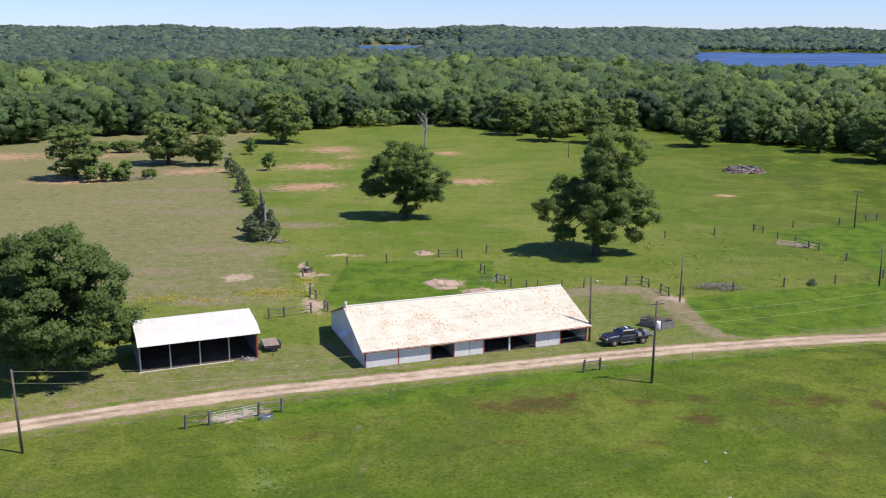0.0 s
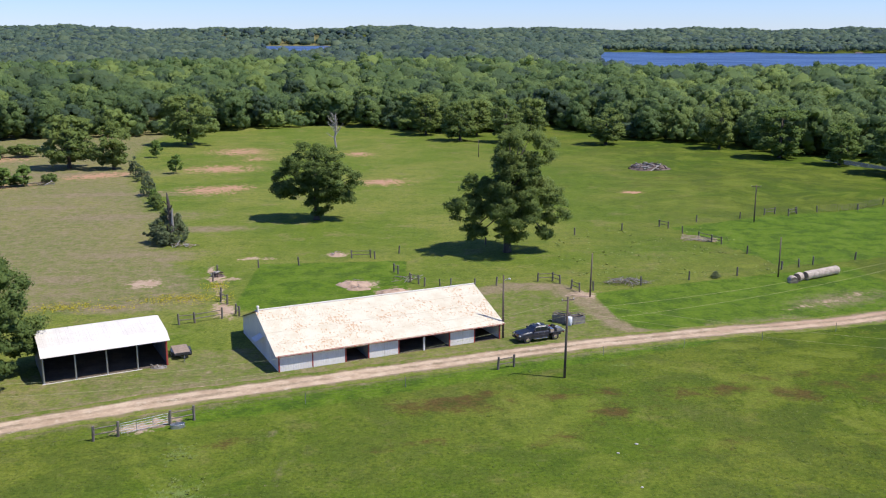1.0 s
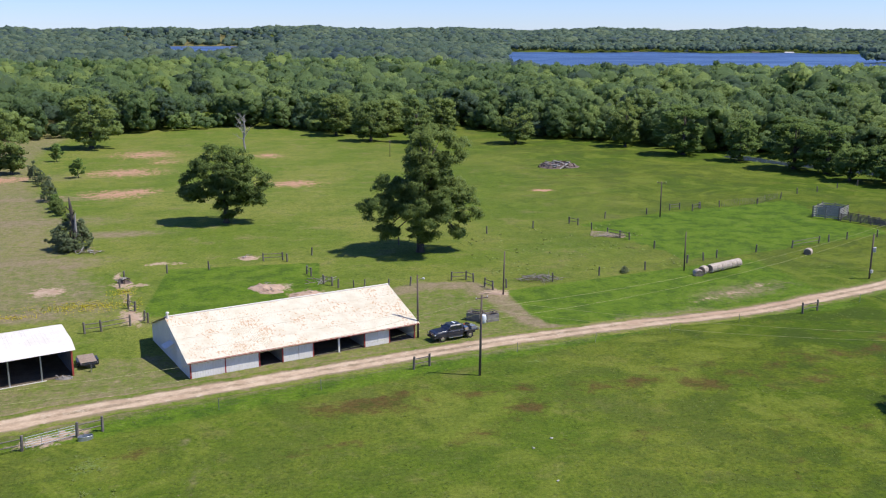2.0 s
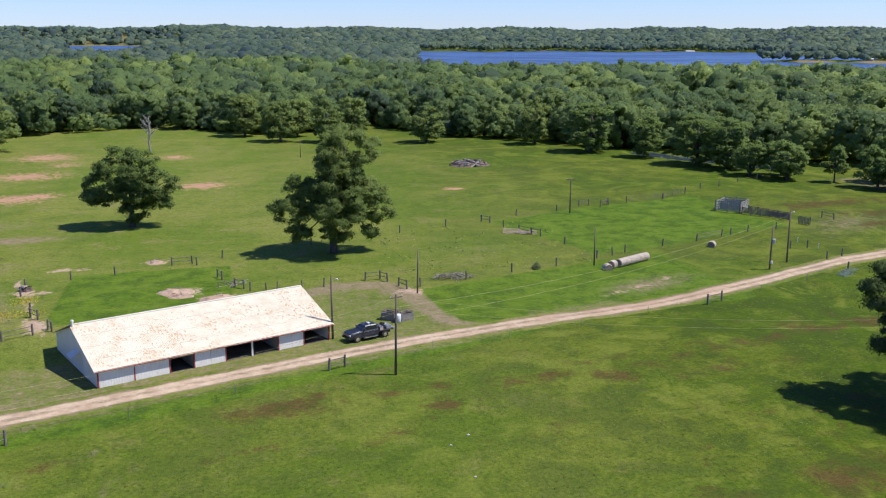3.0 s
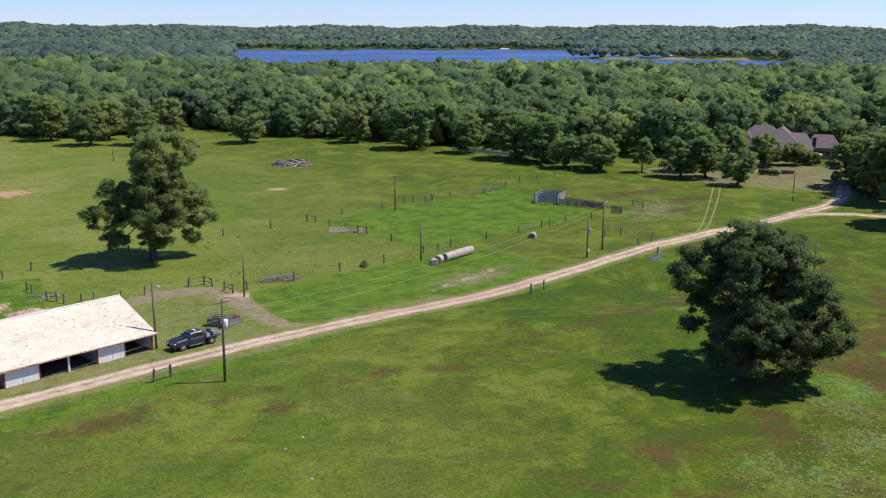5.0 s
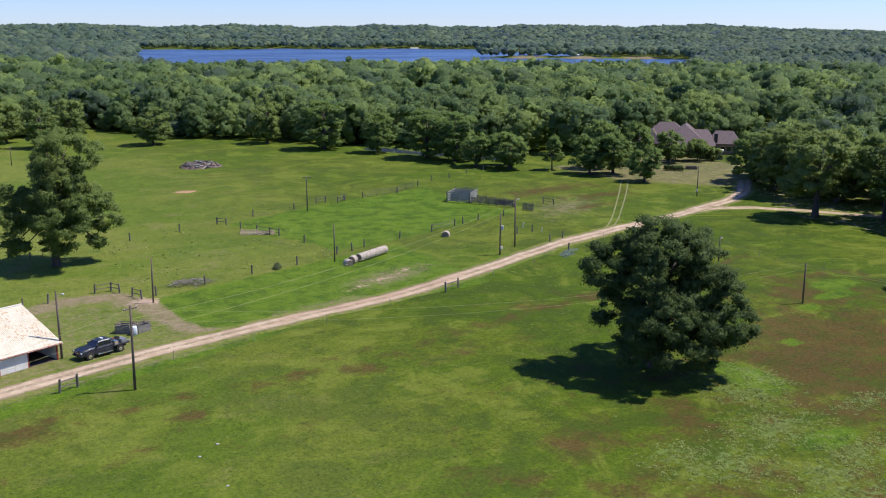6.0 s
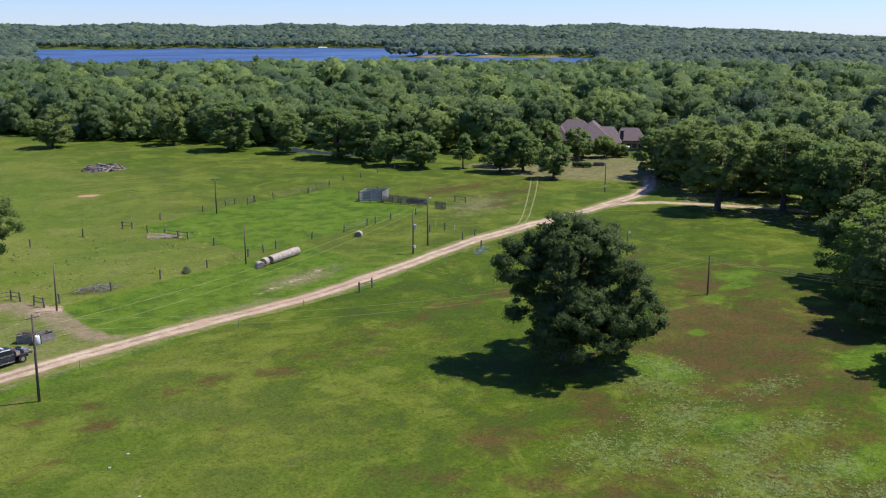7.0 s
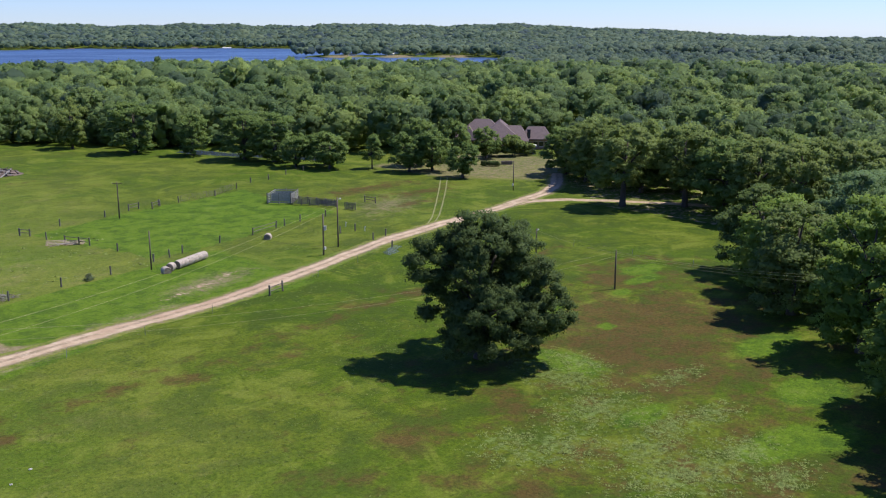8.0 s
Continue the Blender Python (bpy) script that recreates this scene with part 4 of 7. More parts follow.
# Prototypes for the trees round the fields.
KINDS = {
    "broad": tree_meshes(21, [(0, 0, 8.2, 5.6, 5.6, 4.6), (0, 0, 4.6, 6.0, 6.0, 3.2), (0, 0, 2.4, 4.8, 4.8, 1.6)], 90, 1.25, 6000, 0.40, 9, 0.4, "oak"),
    "broad_b": tree_meshes(22, [(0, 0, 8.8, 5.4, 5.4, 5.0), (1.5, 1, 5.0, 5.6, 5.6, 3.6), (0, 0, 2.6, 4.6, 4.6, 1.8)], 90, 1.25, 6000, 0.40, 10, 0.4, "oak"),
    "tall": tree_meshes(23, [(0, 0, 12.0, 5.4, 5.4, 6.0), (0, 0, 6.8, 6.4, 6.4, 5.0), (0, 0, 3.4, 5.2, 5.2, 2.6)], 110, 1.35, 7500, 0.40, 14, 0.42, "oak"),
    "tall_b": tree_meshes(24, [(0, 0, 11.4, 5.4, 5.4, 5.6), (-1, 1, 6.4, 6.4, 6.4, 4.8), (0, 0, 3.0, 5.4, 5.4, 2.4)], 110, 1.35, 7500, 0.40, 13, 0.45, "lawn_tree"),
    "grove": tree_meshes(33, [(0, 0, 12.0, 5.4, 5.4, 6.0), (0, 0, 6.8, 6.4, 6.4, 5.0), (0, 0, 3.4, 5.6, 5.6, 3.0)], 150, 1.15, 17000, 0.26, 14, 0.42, "grove_bright", core=0.65),
    "grove_b": tree_meshes(34, [(0, 0, 11.4, 5.6, 5.2, 5.8), (-1, 1, 6.4, 6.4, 6.4, 5.0), (0.5, 0, 3.0, 5.8, 5.8, 2.8), (3, -1, 9, 3, 3, 3)], 150, 1.15, 17000, 0.26, 13, 0.45, "oak_mid", core=0.65),
    "grove_c": tree_meshes(35, [(0, 0, 11.8, 5.4, 5.6, 6.0), (1, -1, 7.0, 6.2, 6.4, 5.0), (0, 0, 3.4, 5.4, 5.4, 2.8)], 150, 1.1, 17000, 0.24, 13, 0.42, "grove_mint", core=0.6),
    "high": tree_meshes(36, [(0, 0, 12.4, 5.6, 5.6, 5.6), (0, 0, 8.2, 6.4, 6.4, 4.2), (-1, 1, 6.0, 5.0, 5.0, 2.2)], 120, 1.25, 11000, 0.32, 14, 0.5, "oak"),
    "lawn": tree_meshes(25, [(0, 0, 6.2, 4.5, 4.5, 4.2), (0, 0, 3.6, 5.0, 5.0, 2.2), (0, 0, 2.2, 3.8, 3.8, 1.0)], 80, 1.05, 5500, 0.34, 7, 0.3, "lawn_tree"),
    "cone": tree_meshes(26, [(0, 0, 7.0, 2.4, 2.4, 2.6), (0, 0, 4.4, 3.8, 3.8, 2.4)], 45, 0.9, 4000, 0.32, 7, 0.22, "lawn_tree"),
    "sapling": tree_meshes(27, [(0, 0, 2.0, 1.7, 1.7, 1.6), (0, 0, 3.2, 1.0, 1.0, 1.2)], 40, 0.42, 3000, 0.24, 3.6, 0.08, "young", limbs=8, core=0.5, solid=0.4),
    "bush": tree_meshes(28, [(0, 0, 1.0, 2.3, 2.1, 1.1), (0.8, 0.3, 1.7, 1.2, 1.2, 0.8)], 46, 0.5, 4000, 0.28, 1.2, 0.1, "oak", limbs=5, core=0.6),
    "cedar": tree_meshes(29, [(-0.4, 0, 1.3, 3.1, 2.6, 1.4), (0.1, 0, 3.0, 2.0, 1.7, 1.8), (1.5, 0.5, 3.4, 1.0, 0.9, 1.5), (-1.6, 0.3, 2.8, 1.2, 1.0, 1.3), (2.4, 0, 1.6, 1.1, 0.9, 1.1), (-3.0, -0.5, 1.2, 1.4, 1.1, 0.9), (0.2, 0, 5.0, 0.7, 0.7, 1.0)], 140, 0.34, 14000, 0.13, 4.2, 0.14, "cedar", limbs=10, twigs=4, core=0.3, solid=0.4),
}
WHAT = {
    "broad": "broad round-headed oak at the edge of the pasture", "broad_b": "broad leafy oak at the edge of the pasture",
    "tall": "tall full oak in the grove beside the drive", "tall_b": "tall light green shade tree at the field's edge",
    "grove": "tall leafy tree standing in its own deep shade", "grove_b": "full-crowned dark green tree beside the near field",
    "grove_c": "blue-green leafy tree beside the near field", "high": "tall oak with a bare trunk at the grove's edge",
    "lawn": "clipped round shade tree on the mown lawn", "cone": "small cone-shaped shade tree on the lawn",
    "sapling": "slender young tree in open grass", "bush": "low leafy bush in rough grass", "cedar": "grey-green cedar bush on the fence line",
}
# kind, x, y, turn, width, height, as scales of the prototype
SINGLE = [
    ("broad", -82.3, 283.8, 10, 1.5, 1.22), ("tall", -98.8, 253.6, 80, 1.25, 0.88), ("broad_b", -69, 280.5, 150, 1.05, 1.0),
    ("broad", -57.6, 341.9, 200, 1.75, 1.4), ("broad_b", 88.7, 328.8, 30, 1.35, 0.92), ("broad", 39, 347, 95, 1.25, 1.15), ("broad_b", 55, 340, 260, 1.2, 1.1),
    ("broad", 66, 352, 15, 1.2, 1.2), ("tall", 28, 368, 300, 1.1, 0.95), ("broad", 47, 362, 20, 1.1, 1.1),
    ("tall_b", 134, 288, 40, 1.45, 1.0), ("broad_b", 124, 313, 70, 1.1, 1.2), ("tall_b", 144.4, 270, 160, 0.95, 0.8), ("tall_b", 151, 250, 10, 1.35, 0.92), ("tall_b", 155, 240, 110, 1.3, 0.92),
    ("lawn", 158, 216.5, 50, 1.3, 1.05), ("lawn", 153, 226, 220, 1.15, 0.98), ("lawn", 161, 223, 130, 1.2, 1.02), ("cone", 167.1, 208.9, 10, 1.0, 1.0), ("lawn", 170.7, 197, 60, 1.2, 1.1), ("lawn", 176, 193.5, 170, 1.3, 1.2), ("lawn", 174.2, 179.5, 290, 1.05, 0.95),
    ("tall_b", 181, 205, 75, 0.85, 0.86), ("lawn", 196, 205, 20, 1.2, 1.25), ("lawn", 206, 202, 140, 1.0, 1.0), ("bush", 216, 200.5, 30, 1.9, 2.6), ("bush", 220.5, 198.5, 140, 1.3, 1.7), ("bush", 211.5, 205, 250, 1.6, 2.2), ("bush", 224, 206, 30, 1.4, 2.0),
    ("high", 170.4, 124.7, 15, 1.3, 1.04), ("high", 187, 144, 100, 1.25, 1.0), ("tall", 193, 153, 220, 1.2, 0.92), ("broad_b", 189, 133, 320, 1.4, 1.25), ("tall_b", 198, 164, 30, 1.1, 0.8), ("high", 180, 115, 200, 1.25, 1.02), ("tall_b", 178, 104, 55, 1.2, 1.0),
    ("high", 176, 96, 5, 1.2, 0.97), ("tall", 188, 92, 140, 1.25, 1.0), ("broad_b", 190, 112, 250, 1.4, 1.3), ("tall", 196, 126, 70, 1.3, 1.0), ("tall_b", 198, 140, 185, 1.25, 0.98), ("high", 172, 85, 270, 1.15, 0.97), ("tall", 184, 80, 30, 1.2, 1.05), ("tall_b", 200, 104, 95, 1.2, 1.05),
    ("grove_b", 138, 74, 120, 1.2, 0.86), ("grove", 129, 66, 45, 1.2, 0.86), ("grove_b", 120, 59, 210, 1.15, 0.92), ("grove_c", 131, 54, 310, 1.2, 1.12), ("grove", 111.5, 45.6, 160, 1.2, 1.1), ("grove", 98, 33, 15, 1.15, 0.95), ("grove_c", 116, 40, 75, 1.25, 1.1), ("grove_c", 146, 62, 130, 1.25, 1.0), ("grove", 94, 26, 280, 1.15, 0.95), ("grove", 86.5, 24.5, 100, 1.0, 0.9), ("grove_b", 91.5, 28.5, 200, 1.05, 0.9), ("grove_b", 141, 46, 15, 1.25, 1.08),
    ("sapling", -62.2, 306.7, 0, 1.3, 1.25), ("sapling", -49.6, 270.1, 60, 1.3, 1.2), ("sapling", -73.6, 285.7, 140, 0.9, 0.9),
    ("sapling", -89, 249, 0, 1.7, 1.15), ("sapling", -92.6, 247.5, 40, 1.4, 0.95), ("sapling", -84.5, 251, 140, 1.6, 1.2), ("bush", -87, 251.5, 200, 0.8, 0.9), ("bush", -104, 313, 210, 2.2, 1.6), ("bush", -112, 311, 90, 2.0, 1.5), ("bush", -79, 253, 20, 0.9, 1.1),
    ("cedar", -35.0, 178.2, 0, 1.15, 1.1), ("cedar", -36.2, 176.4, 120, 0.95, 0.8), ("cedar", -32.9, 177.6, 60, 0.85, 0.95), ("cedar", -34.9, 174.9, 200, 0.7, 0.62), ("cedar", -49.5, 233, 70, 0.85, 1.0), ("sapling", -46.0, 221, 10, 0.9, 0.75), ("bush", -43.5, 213, 220, 0.6, 0.9), ("cedar", -59.5, 265, 150, 0.75, 0.95), ("bush", -44.8, 217, 60, 0.8, 1.2), ("bush", -40, 203, 60, 0.6, 0.7), ("cedar", -56, 256, 35, 0.6, 0.7),
    ("cedar", 57.5, 143.0, 60, 0.4, 0.17),
]
for kind, x, y, turn, wide, high in SINGLE:
    name = {"bush": "bush", "cedar": "cedar_bush", "sapling": "young_tree"}.get(kind, "shade_tree")
    tree(name, KINDS[kind], at(x, y, turn, wide, high), WHAT[kind], "bush" if kind in ("bush", "cedar") else "tree", kind.split("_")[0] + " trees")


# ---------------------------------------------------------------- woodland
def wood_points(rng, lo, hi, gap, b0=-28.5, b1=73):
    """Places of trees in the sector that the drone overlooks, jittered on a grid."""
    n = int(2 * hi / gap)
    g = (np.arange(n) - n / 2) * gap
    x, y = (a.ravel() for a in np.meshgrid(g, g))
    x, y = x + rng.uniform(-0.42, 0.42, x.size) * gap, y + rng.uniform(-0.42, 0.42, x.size) * gap
    d, b = np.hypot(x, y), np.degrees(np.arctan2(x, y))
    ok = (d > lo) & (d < hi) & (b > b0) & (b < b1)
    x, y = x[ok], y[ok]
    ok = ~inside(x, y, EDGE) & (in_lake(x, y) == 0) & (in_pond(x, y) > 4) & ~on_beach(x, y)
    for cx, cy, rx, ry in CLEARINGS:
        ok &= np.hypot((x - cx) / rx, (y - cy) / ry) > 1
    return x[ok], y[ok]


def near_open(x, y, reach):
    """True where open pasture lies within reach."""
    r = np.zeros(x.shape, bool)
    for k in range(12):
        for q in (0.5 * reach, reach):
            r |= inside(x + q * math.cos(k * math.tau / 12), y + q * math.sin(k * math.tau / 12), EDGE)
    return r


def woodland(name, seed, lo, hi, gap, protos, label, high=(0.8, 1.2), leaf="wood_far", edge_protos=None, places=None):
    """A sheet of forest trees, each a turned and scaled copy of one of the crowns; edge trees are leafy to the ground."""
    rng = np.random.default_rng(seed)
    x, y = wood_points(rng, lo, hi, gap)
    if places:
        ok = places(x, y)
        x, y = x[ok], y[ok]
    z = land(x, y)
    kind = rng.integers(0, len(protos), x.size)
    if edge_protos:
        kind = np.where(near_open(x, y, 26.0), kind % len(edge_protos) + len(protos), kind)
        protos = protos + edge_protos
    patch = 0.5 + 0.5 * np.sin(x * 0.013 + 2 * np.sin(y * 0.009)) * np.sin(y * 0.017)
    size = high[0] + (high[1] - high[0]) * (0.75 * rng.random(x.size) + 0.25 * patch)
    bearing, away = np.degrees(np.arctan2(x, y)), np.hypot(x, y)
    size *= 1 - 0.28 * smooth(700, 980, away) * (away < 1500) * smooth(10, 17, bearing)
    size *= np.where((bearing > -7) & (bearing < 0.6) & (away > 1250) & (away < 2650), 0.5, 1.0)
    turn = rng.uniform(0, math.tau, x.size)
    tone = np.clip(rng.normal(0.5, 0.27, x.size) + 0.3 * (patch - 0.5), 0, 1)
    vs, ns, ts, fs, count = [], [], [], [], 0
    for k, (pv, pn, pf) in enumerate(protos):
        i = np.where(kind == k)[0]
        if not len(i):
            continue
        c, q = np.cos(turn[i])[:, None], np.sin(turn[i])[:, None]
        w = size[i][:, None] * (0.85 + 0.35 * rng.random(len(i)))[:, None]
        vx = (pv[:, 0] * c - pv[:, 1] * q) * w + x[i][:, None]
        vy = (pv[:, 0] * q + pv[:, 1] * c) * w + y[i][:, None]
        vz = pv[:, 2] * size[i][:, None] + z[i][:, None]
        vs.append(np.stack([vx, vy, vz], -1).reshape(-1, 3))
        ns.append(np.stack([pn[:, 0] * c - pn[:, 1] * q, pn[:, 0] * q + pn[:, 1] * c, np.broadcast_to(pn[:, 2], vx.shape)], -1).reshape(-1, 3))
        ts.append(np.repeat(tone[i], len(pv)))
        fs.append((pf[None] + (count + len(pv) * np.arange(len(i)))[:, None, None]).reshape(-1, 3))
        count += len(pv) * len(i)
    me = fast_mesh(name, np.concatenate(vs), np.concatenate(fs), M[leaf], np.concatenate(ns))
    tint = me.attributes.new("tone", "FLOAT", "POINT")
    tint.data.foreach_set("value", np.concatenate(ts).astype(np.float32))
    return solo(name, me, None, label, "woodland", kind="stuff")


def wood_proto(seed, wide, top, boughs, leaves, leaf, fine=False, low=-0.1):
    """One forest crown as bare arrays: billowing boughs on a dome, with leaf sprigs over them to fray the outline."""
    rng = np.random.default_rng(seed)
    size = np.array([wide, wide * rng.uniform(0.85, 1.1), top * 0.47])
    mid = np.array([0, 0, top * 0.53])
    k = np.arange(boughs)
    dz = 1 - (k + 0.5) / boughs * (1 - low)
    a = k * 2.39996 + 0.45 * rng.normal(size=boughs)
    r = np.sqrt(np.maximum(0, 1 - dz * dz))
    out = np.stack([r * np.cos(a), r * np.sin(a), dz], -1)
    swell = 1.06 + 0.13 * np.sin(2 * a + rng.uniform(0, 6)) + 0.13 * rng.normal(size=boughs)
    mids = mid + out * size * (0.74 * swell)[:, None]
    rad = wide * (0.33 + 0.19 * rng.random(boughs)) * (14 / boughs) ** 0.40 * min(1.0, 0.92 * (1 - low) ** 0.5)
    rad = rad[:, None] * np.array([1, 1, 0.82])
    base, faces = (ICO2, ICO2_F) if fine else (ICO, ICO_F)
    vs, ns, fs, count = [], [], [], 0
    for m, d, q in zip(mids, out, rad):
        u = base @ np.linalg.qr(rng.normal(size=(3, 3)))[0].T
        w = m + u * q * (1 + 0.17 * rng.normal(size=(len(u), 1)).clip(-1.5, 1.5))
        t = faces[(u[faces].mean(1) @ d) > -0.30]
        flip = (np.cross(w[t[:, 1]] - w[t[:, 0]], w[t[:, 2]] - w[t[:, 0]]) * u[t].mean(1)).sum(1) < 0
        t = np.where(flip[:, None], t[:, ::-1], t)
        n = 0.72 * u + 0.50 * d + 0.26 * rng.normal(size=u.shape) + np.array([0, 0, 0.08])
        used, t = np.unique(t, return_inverse=True)
        vs.append(w[used])
        ns.append(n[used])
        fs.append(t.reshape(-1, 3) + count)
        count += len(used)
    which = rng.integers(0, boughs, leaves)
    u = rng.normal(size=(leaves, 3)) + 0.7 * out[which]
    u /= np.linalg.norm(u, axis=1, keepdims=True)
    c = mids[which] + u * rad[which] * (0.95 + 0.45 * rng.random((leaves, 1)) ** 2)
    n = 0.62 * u + 0.50 * out[which] + 0.42 * rng.normal(size=u.shape) + np.array([0, 0, 0.1])
    flat = u + 0.45 * rng.normal(size=u.shape)
    flat /= np.linalg.norm(flat, axis=1, keepdims=True)
    e = np.cross(flat, rng.normal(size=u.shape))
    e /= np.linalg.norm(e, axis=1, keepdims=True)
    f = np.cross(flat, e)
    s = leaf * (0.6 + 0.8 * rng.random((leaves, 1)))
    v = np.stack([c + e * s * 0.62, c - e * s * 0.42 + f * s * 0.5, c - e * s * 0.30 - f * s * 0.55], 1).reshape(-1, 3)
    vs.append(facing(v, n))
    ns.append(np.repeat(n, 3, 0))
    fs.append(np.arange(len(v)).reshape(-1, 3) + count)
    n = np.concatenate(ns)
    return np.concatenate(vs), n / np.linalg.norm(n, axis=1, keepdims=True), np.concatenate(fs)


woodland("woodland", 41, 150, 470, 11.0, [wood_proto(50 + k, 5.8 + 1.1 * (k % 3), 13.0 + 1.6 * (k % 4), 26 + 3 * (k % 3), 800, 0.55, low=0.05) for k in range(9)], "dense green oak woodland behind the pasture", (0.72, 1.22),
         edge_protos=[wood_proto(150 + k, 5.6 + 0.9 * (k % 2), 12.5 + 1.4 * (k % 3), 48, 1350, 0.52, low=-0.92) for k in range(6)])
woodland("thicket", 46, 180, 460, 5.2, [wood_proto(170 + k, 3.0, 6.4 + k, 12, 200, 0.44, low=-0.9) for k in range(4)], "leafy undergrowth along the edge of the woods", (0.6, 1.15),
         places=lambda x, y: near_open(x, y, 13.0) & ((np.degrees(np.arctan2(x, y)) < 33) | (y > 262)))
woodland("woodland", 42, 470, 850, 12.8, [wood_proto(60 + k, 6.6 + 1.2 * (k % 3), 12.6 + 1.6 * (k % 4), 10 + 2 * (k % 3), 160, 0.95, low=0.05) for k in range(9)], "unbroken green treetops of mixed woodland", (0.66, 1.34))
# From here outwards the leaf colour carries the haze of distance.
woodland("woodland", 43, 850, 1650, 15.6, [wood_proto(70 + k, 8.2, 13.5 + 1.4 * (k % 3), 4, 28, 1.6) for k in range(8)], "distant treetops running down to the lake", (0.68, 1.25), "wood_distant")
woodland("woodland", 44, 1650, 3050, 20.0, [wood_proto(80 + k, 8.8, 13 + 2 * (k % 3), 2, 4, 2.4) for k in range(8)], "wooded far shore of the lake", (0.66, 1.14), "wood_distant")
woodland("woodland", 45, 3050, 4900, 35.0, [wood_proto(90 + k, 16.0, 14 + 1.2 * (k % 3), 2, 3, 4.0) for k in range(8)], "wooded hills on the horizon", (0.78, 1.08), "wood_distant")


# ---------------------------------------------------------------- barn
BARN = Matrix.Translation((-9.1, 105.0, 0)) @ pose(0, 0, 0, 0, 0, 20.1)
BARN_L, BARN_W, RIDGE_Y, RIDGE_Z, EAVE_Z = 29.1, 16.4, 8.3, 5.2, 2.15
barn = thing("barn", BARN, "long low white metal barn with a rust-streaked roof", "barn")


def wall_panel(x0, x1, y, z0, z1, thick=0.12):
    """Ribbed sheet wall along x, folded from one skin over a thick core."""
    n = max(1, int((x1 - x0) / 0.3))
    xs, ys = [x0], [y]
    for k in range(n):
        x = x0 + (k + 0.5) * (x1 - x0) / n
        xs += [x - 0.05, x - 0.025, x + 0.025, x + 0.05]
        ys += [y, y - 0.008, y - 0.008, y]
    return Shape().slab([(x, q) for x, q in zip(xs + [x1], ys + [y])] + [(x1, y + thick), (x0, y + thick)], z0, z1)


for x0, x1 in ((0.15, 4.1), (4.1, 8.1), (11.15, 13.1), (13.1, 15.0), (21.95, 23.7), (23.7, 25.3)):
    part("wall_panel", wall_panel(x0 + 0.02, x1 - 0.02, 0.0, 0.03, 2.12), M["white_metal"], barn)
for x in (0.07, 4.1, 8.2, 11.1, 15.0, 21.9, 25.35, 29.0):
    part("post", Shape().box(x - 0.07, x + 0.07, -0.03, 0.16, -0.2, 2.13), M["red_trim"], barn, "red-painted corner post")
part("post", Shape().box(18.3, 18.5, -0.03, 0.16, -0.2, 2.12), M["white_metal"], barn)
part("fascia", Shape().box(-0.35, BARN_L + 0.35, -0.46, -0.42, 1.93, 2.12), M["red_trim"], barn, "red eave board")
# gables, back wall, inner partitions
for x, name in ((0.0, "gable_wall"), (BARN_L - 0.12, "gable_wall")):
    s = Shape()
    prof = [(0.16, 0), (BARN_W, 0), (BARN_W, EAVE_Z + 0.1), (RIDGE_Y, RIDGE_Z - 0.1), (0.16, EAVE_Z)]
    s.add([(x, y, z) for y, z in prof] + [(x + 0.12, y, z) for y, z in prof], [(0, 1, 2, 3, 4), (9, 8, 7, 6, 5)] + [(i, (i + 1) % 5, (i + 1) % 5 + 5, i + 5) for i in range(5)])
    part(name, s, M["white_metal"], barn)
part("back_wall", Shape().box(0, BARN_L, BARN_W, BARN_W + 0.1, 0, EAVE_Z), M["white_metal"], barn)
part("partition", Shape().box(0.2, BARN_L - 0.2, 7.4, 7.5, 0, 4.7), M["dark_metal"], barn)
for x in (8.15, 11.1, 15.0, 21.9, 25.3):
    part("partition", Shape().box(x - 0.03, x + 0.03, 0.2, 7.4, 0, 2.1), M["board"], barn)
part("earth_floor", Shape().box(0.1, BARN_L - 0.1, 0.1, BARN_W - 0.1, -0.05, 0.02), M["earth"], barn)
for k in range(10):
    x = 0.6 + k * 3.1
    part("rafter", Shape().add([(x + a, y, z + b) for a in (0, 0.08) for y, z in ((0.1, EAVE_Z - 0.06), (RIDGE_Y, RIDGE_Z - 0.1)) for b in (0, -0.16)], [(0, 2, 3, 1), (4, 5, 7, 6), (0, 1, 5, 4), (2, 6, 7, 3), (0, 4, 6, 2), (1, 3, 7, 5)]), M["post"], barn)


def roof_sheet(width, length):
    """One ribbed roof sheet, lying along y, its ribs in x."""
    s, xs, zs = Shape(), [], []
    for k in range(5):
        x = k * width / 5
        xs += [x, x + width * 0.14, x + width * 0.16, x + width * 0.18]
        zs += [0, 0, 0.016, 0]
    xs.append(width + 0.03)
    zs.append(0.004)
    n = len(xs)
    s.add([(x, 0, z) for x, z in zip(xs, zs)] + [(x, length, z) for x, z in zip(xs, zs)] + [(xs[0], 0, -0.02), (xs[-1], 0, -0.02), (xs[0], length, -0.02), (xs[-1], length, -0.02)],
          [(i, i + 1, n + i + 1, n + i) for i in range(n - 1)] + [(2 * n, 2 * n + 2, 2 * n + 3, 2 * n + 1), (0, 2 * n, 2 * n + 1, n - 1)])
    return s.mesh("roof_sheet", M["barn_roof"])


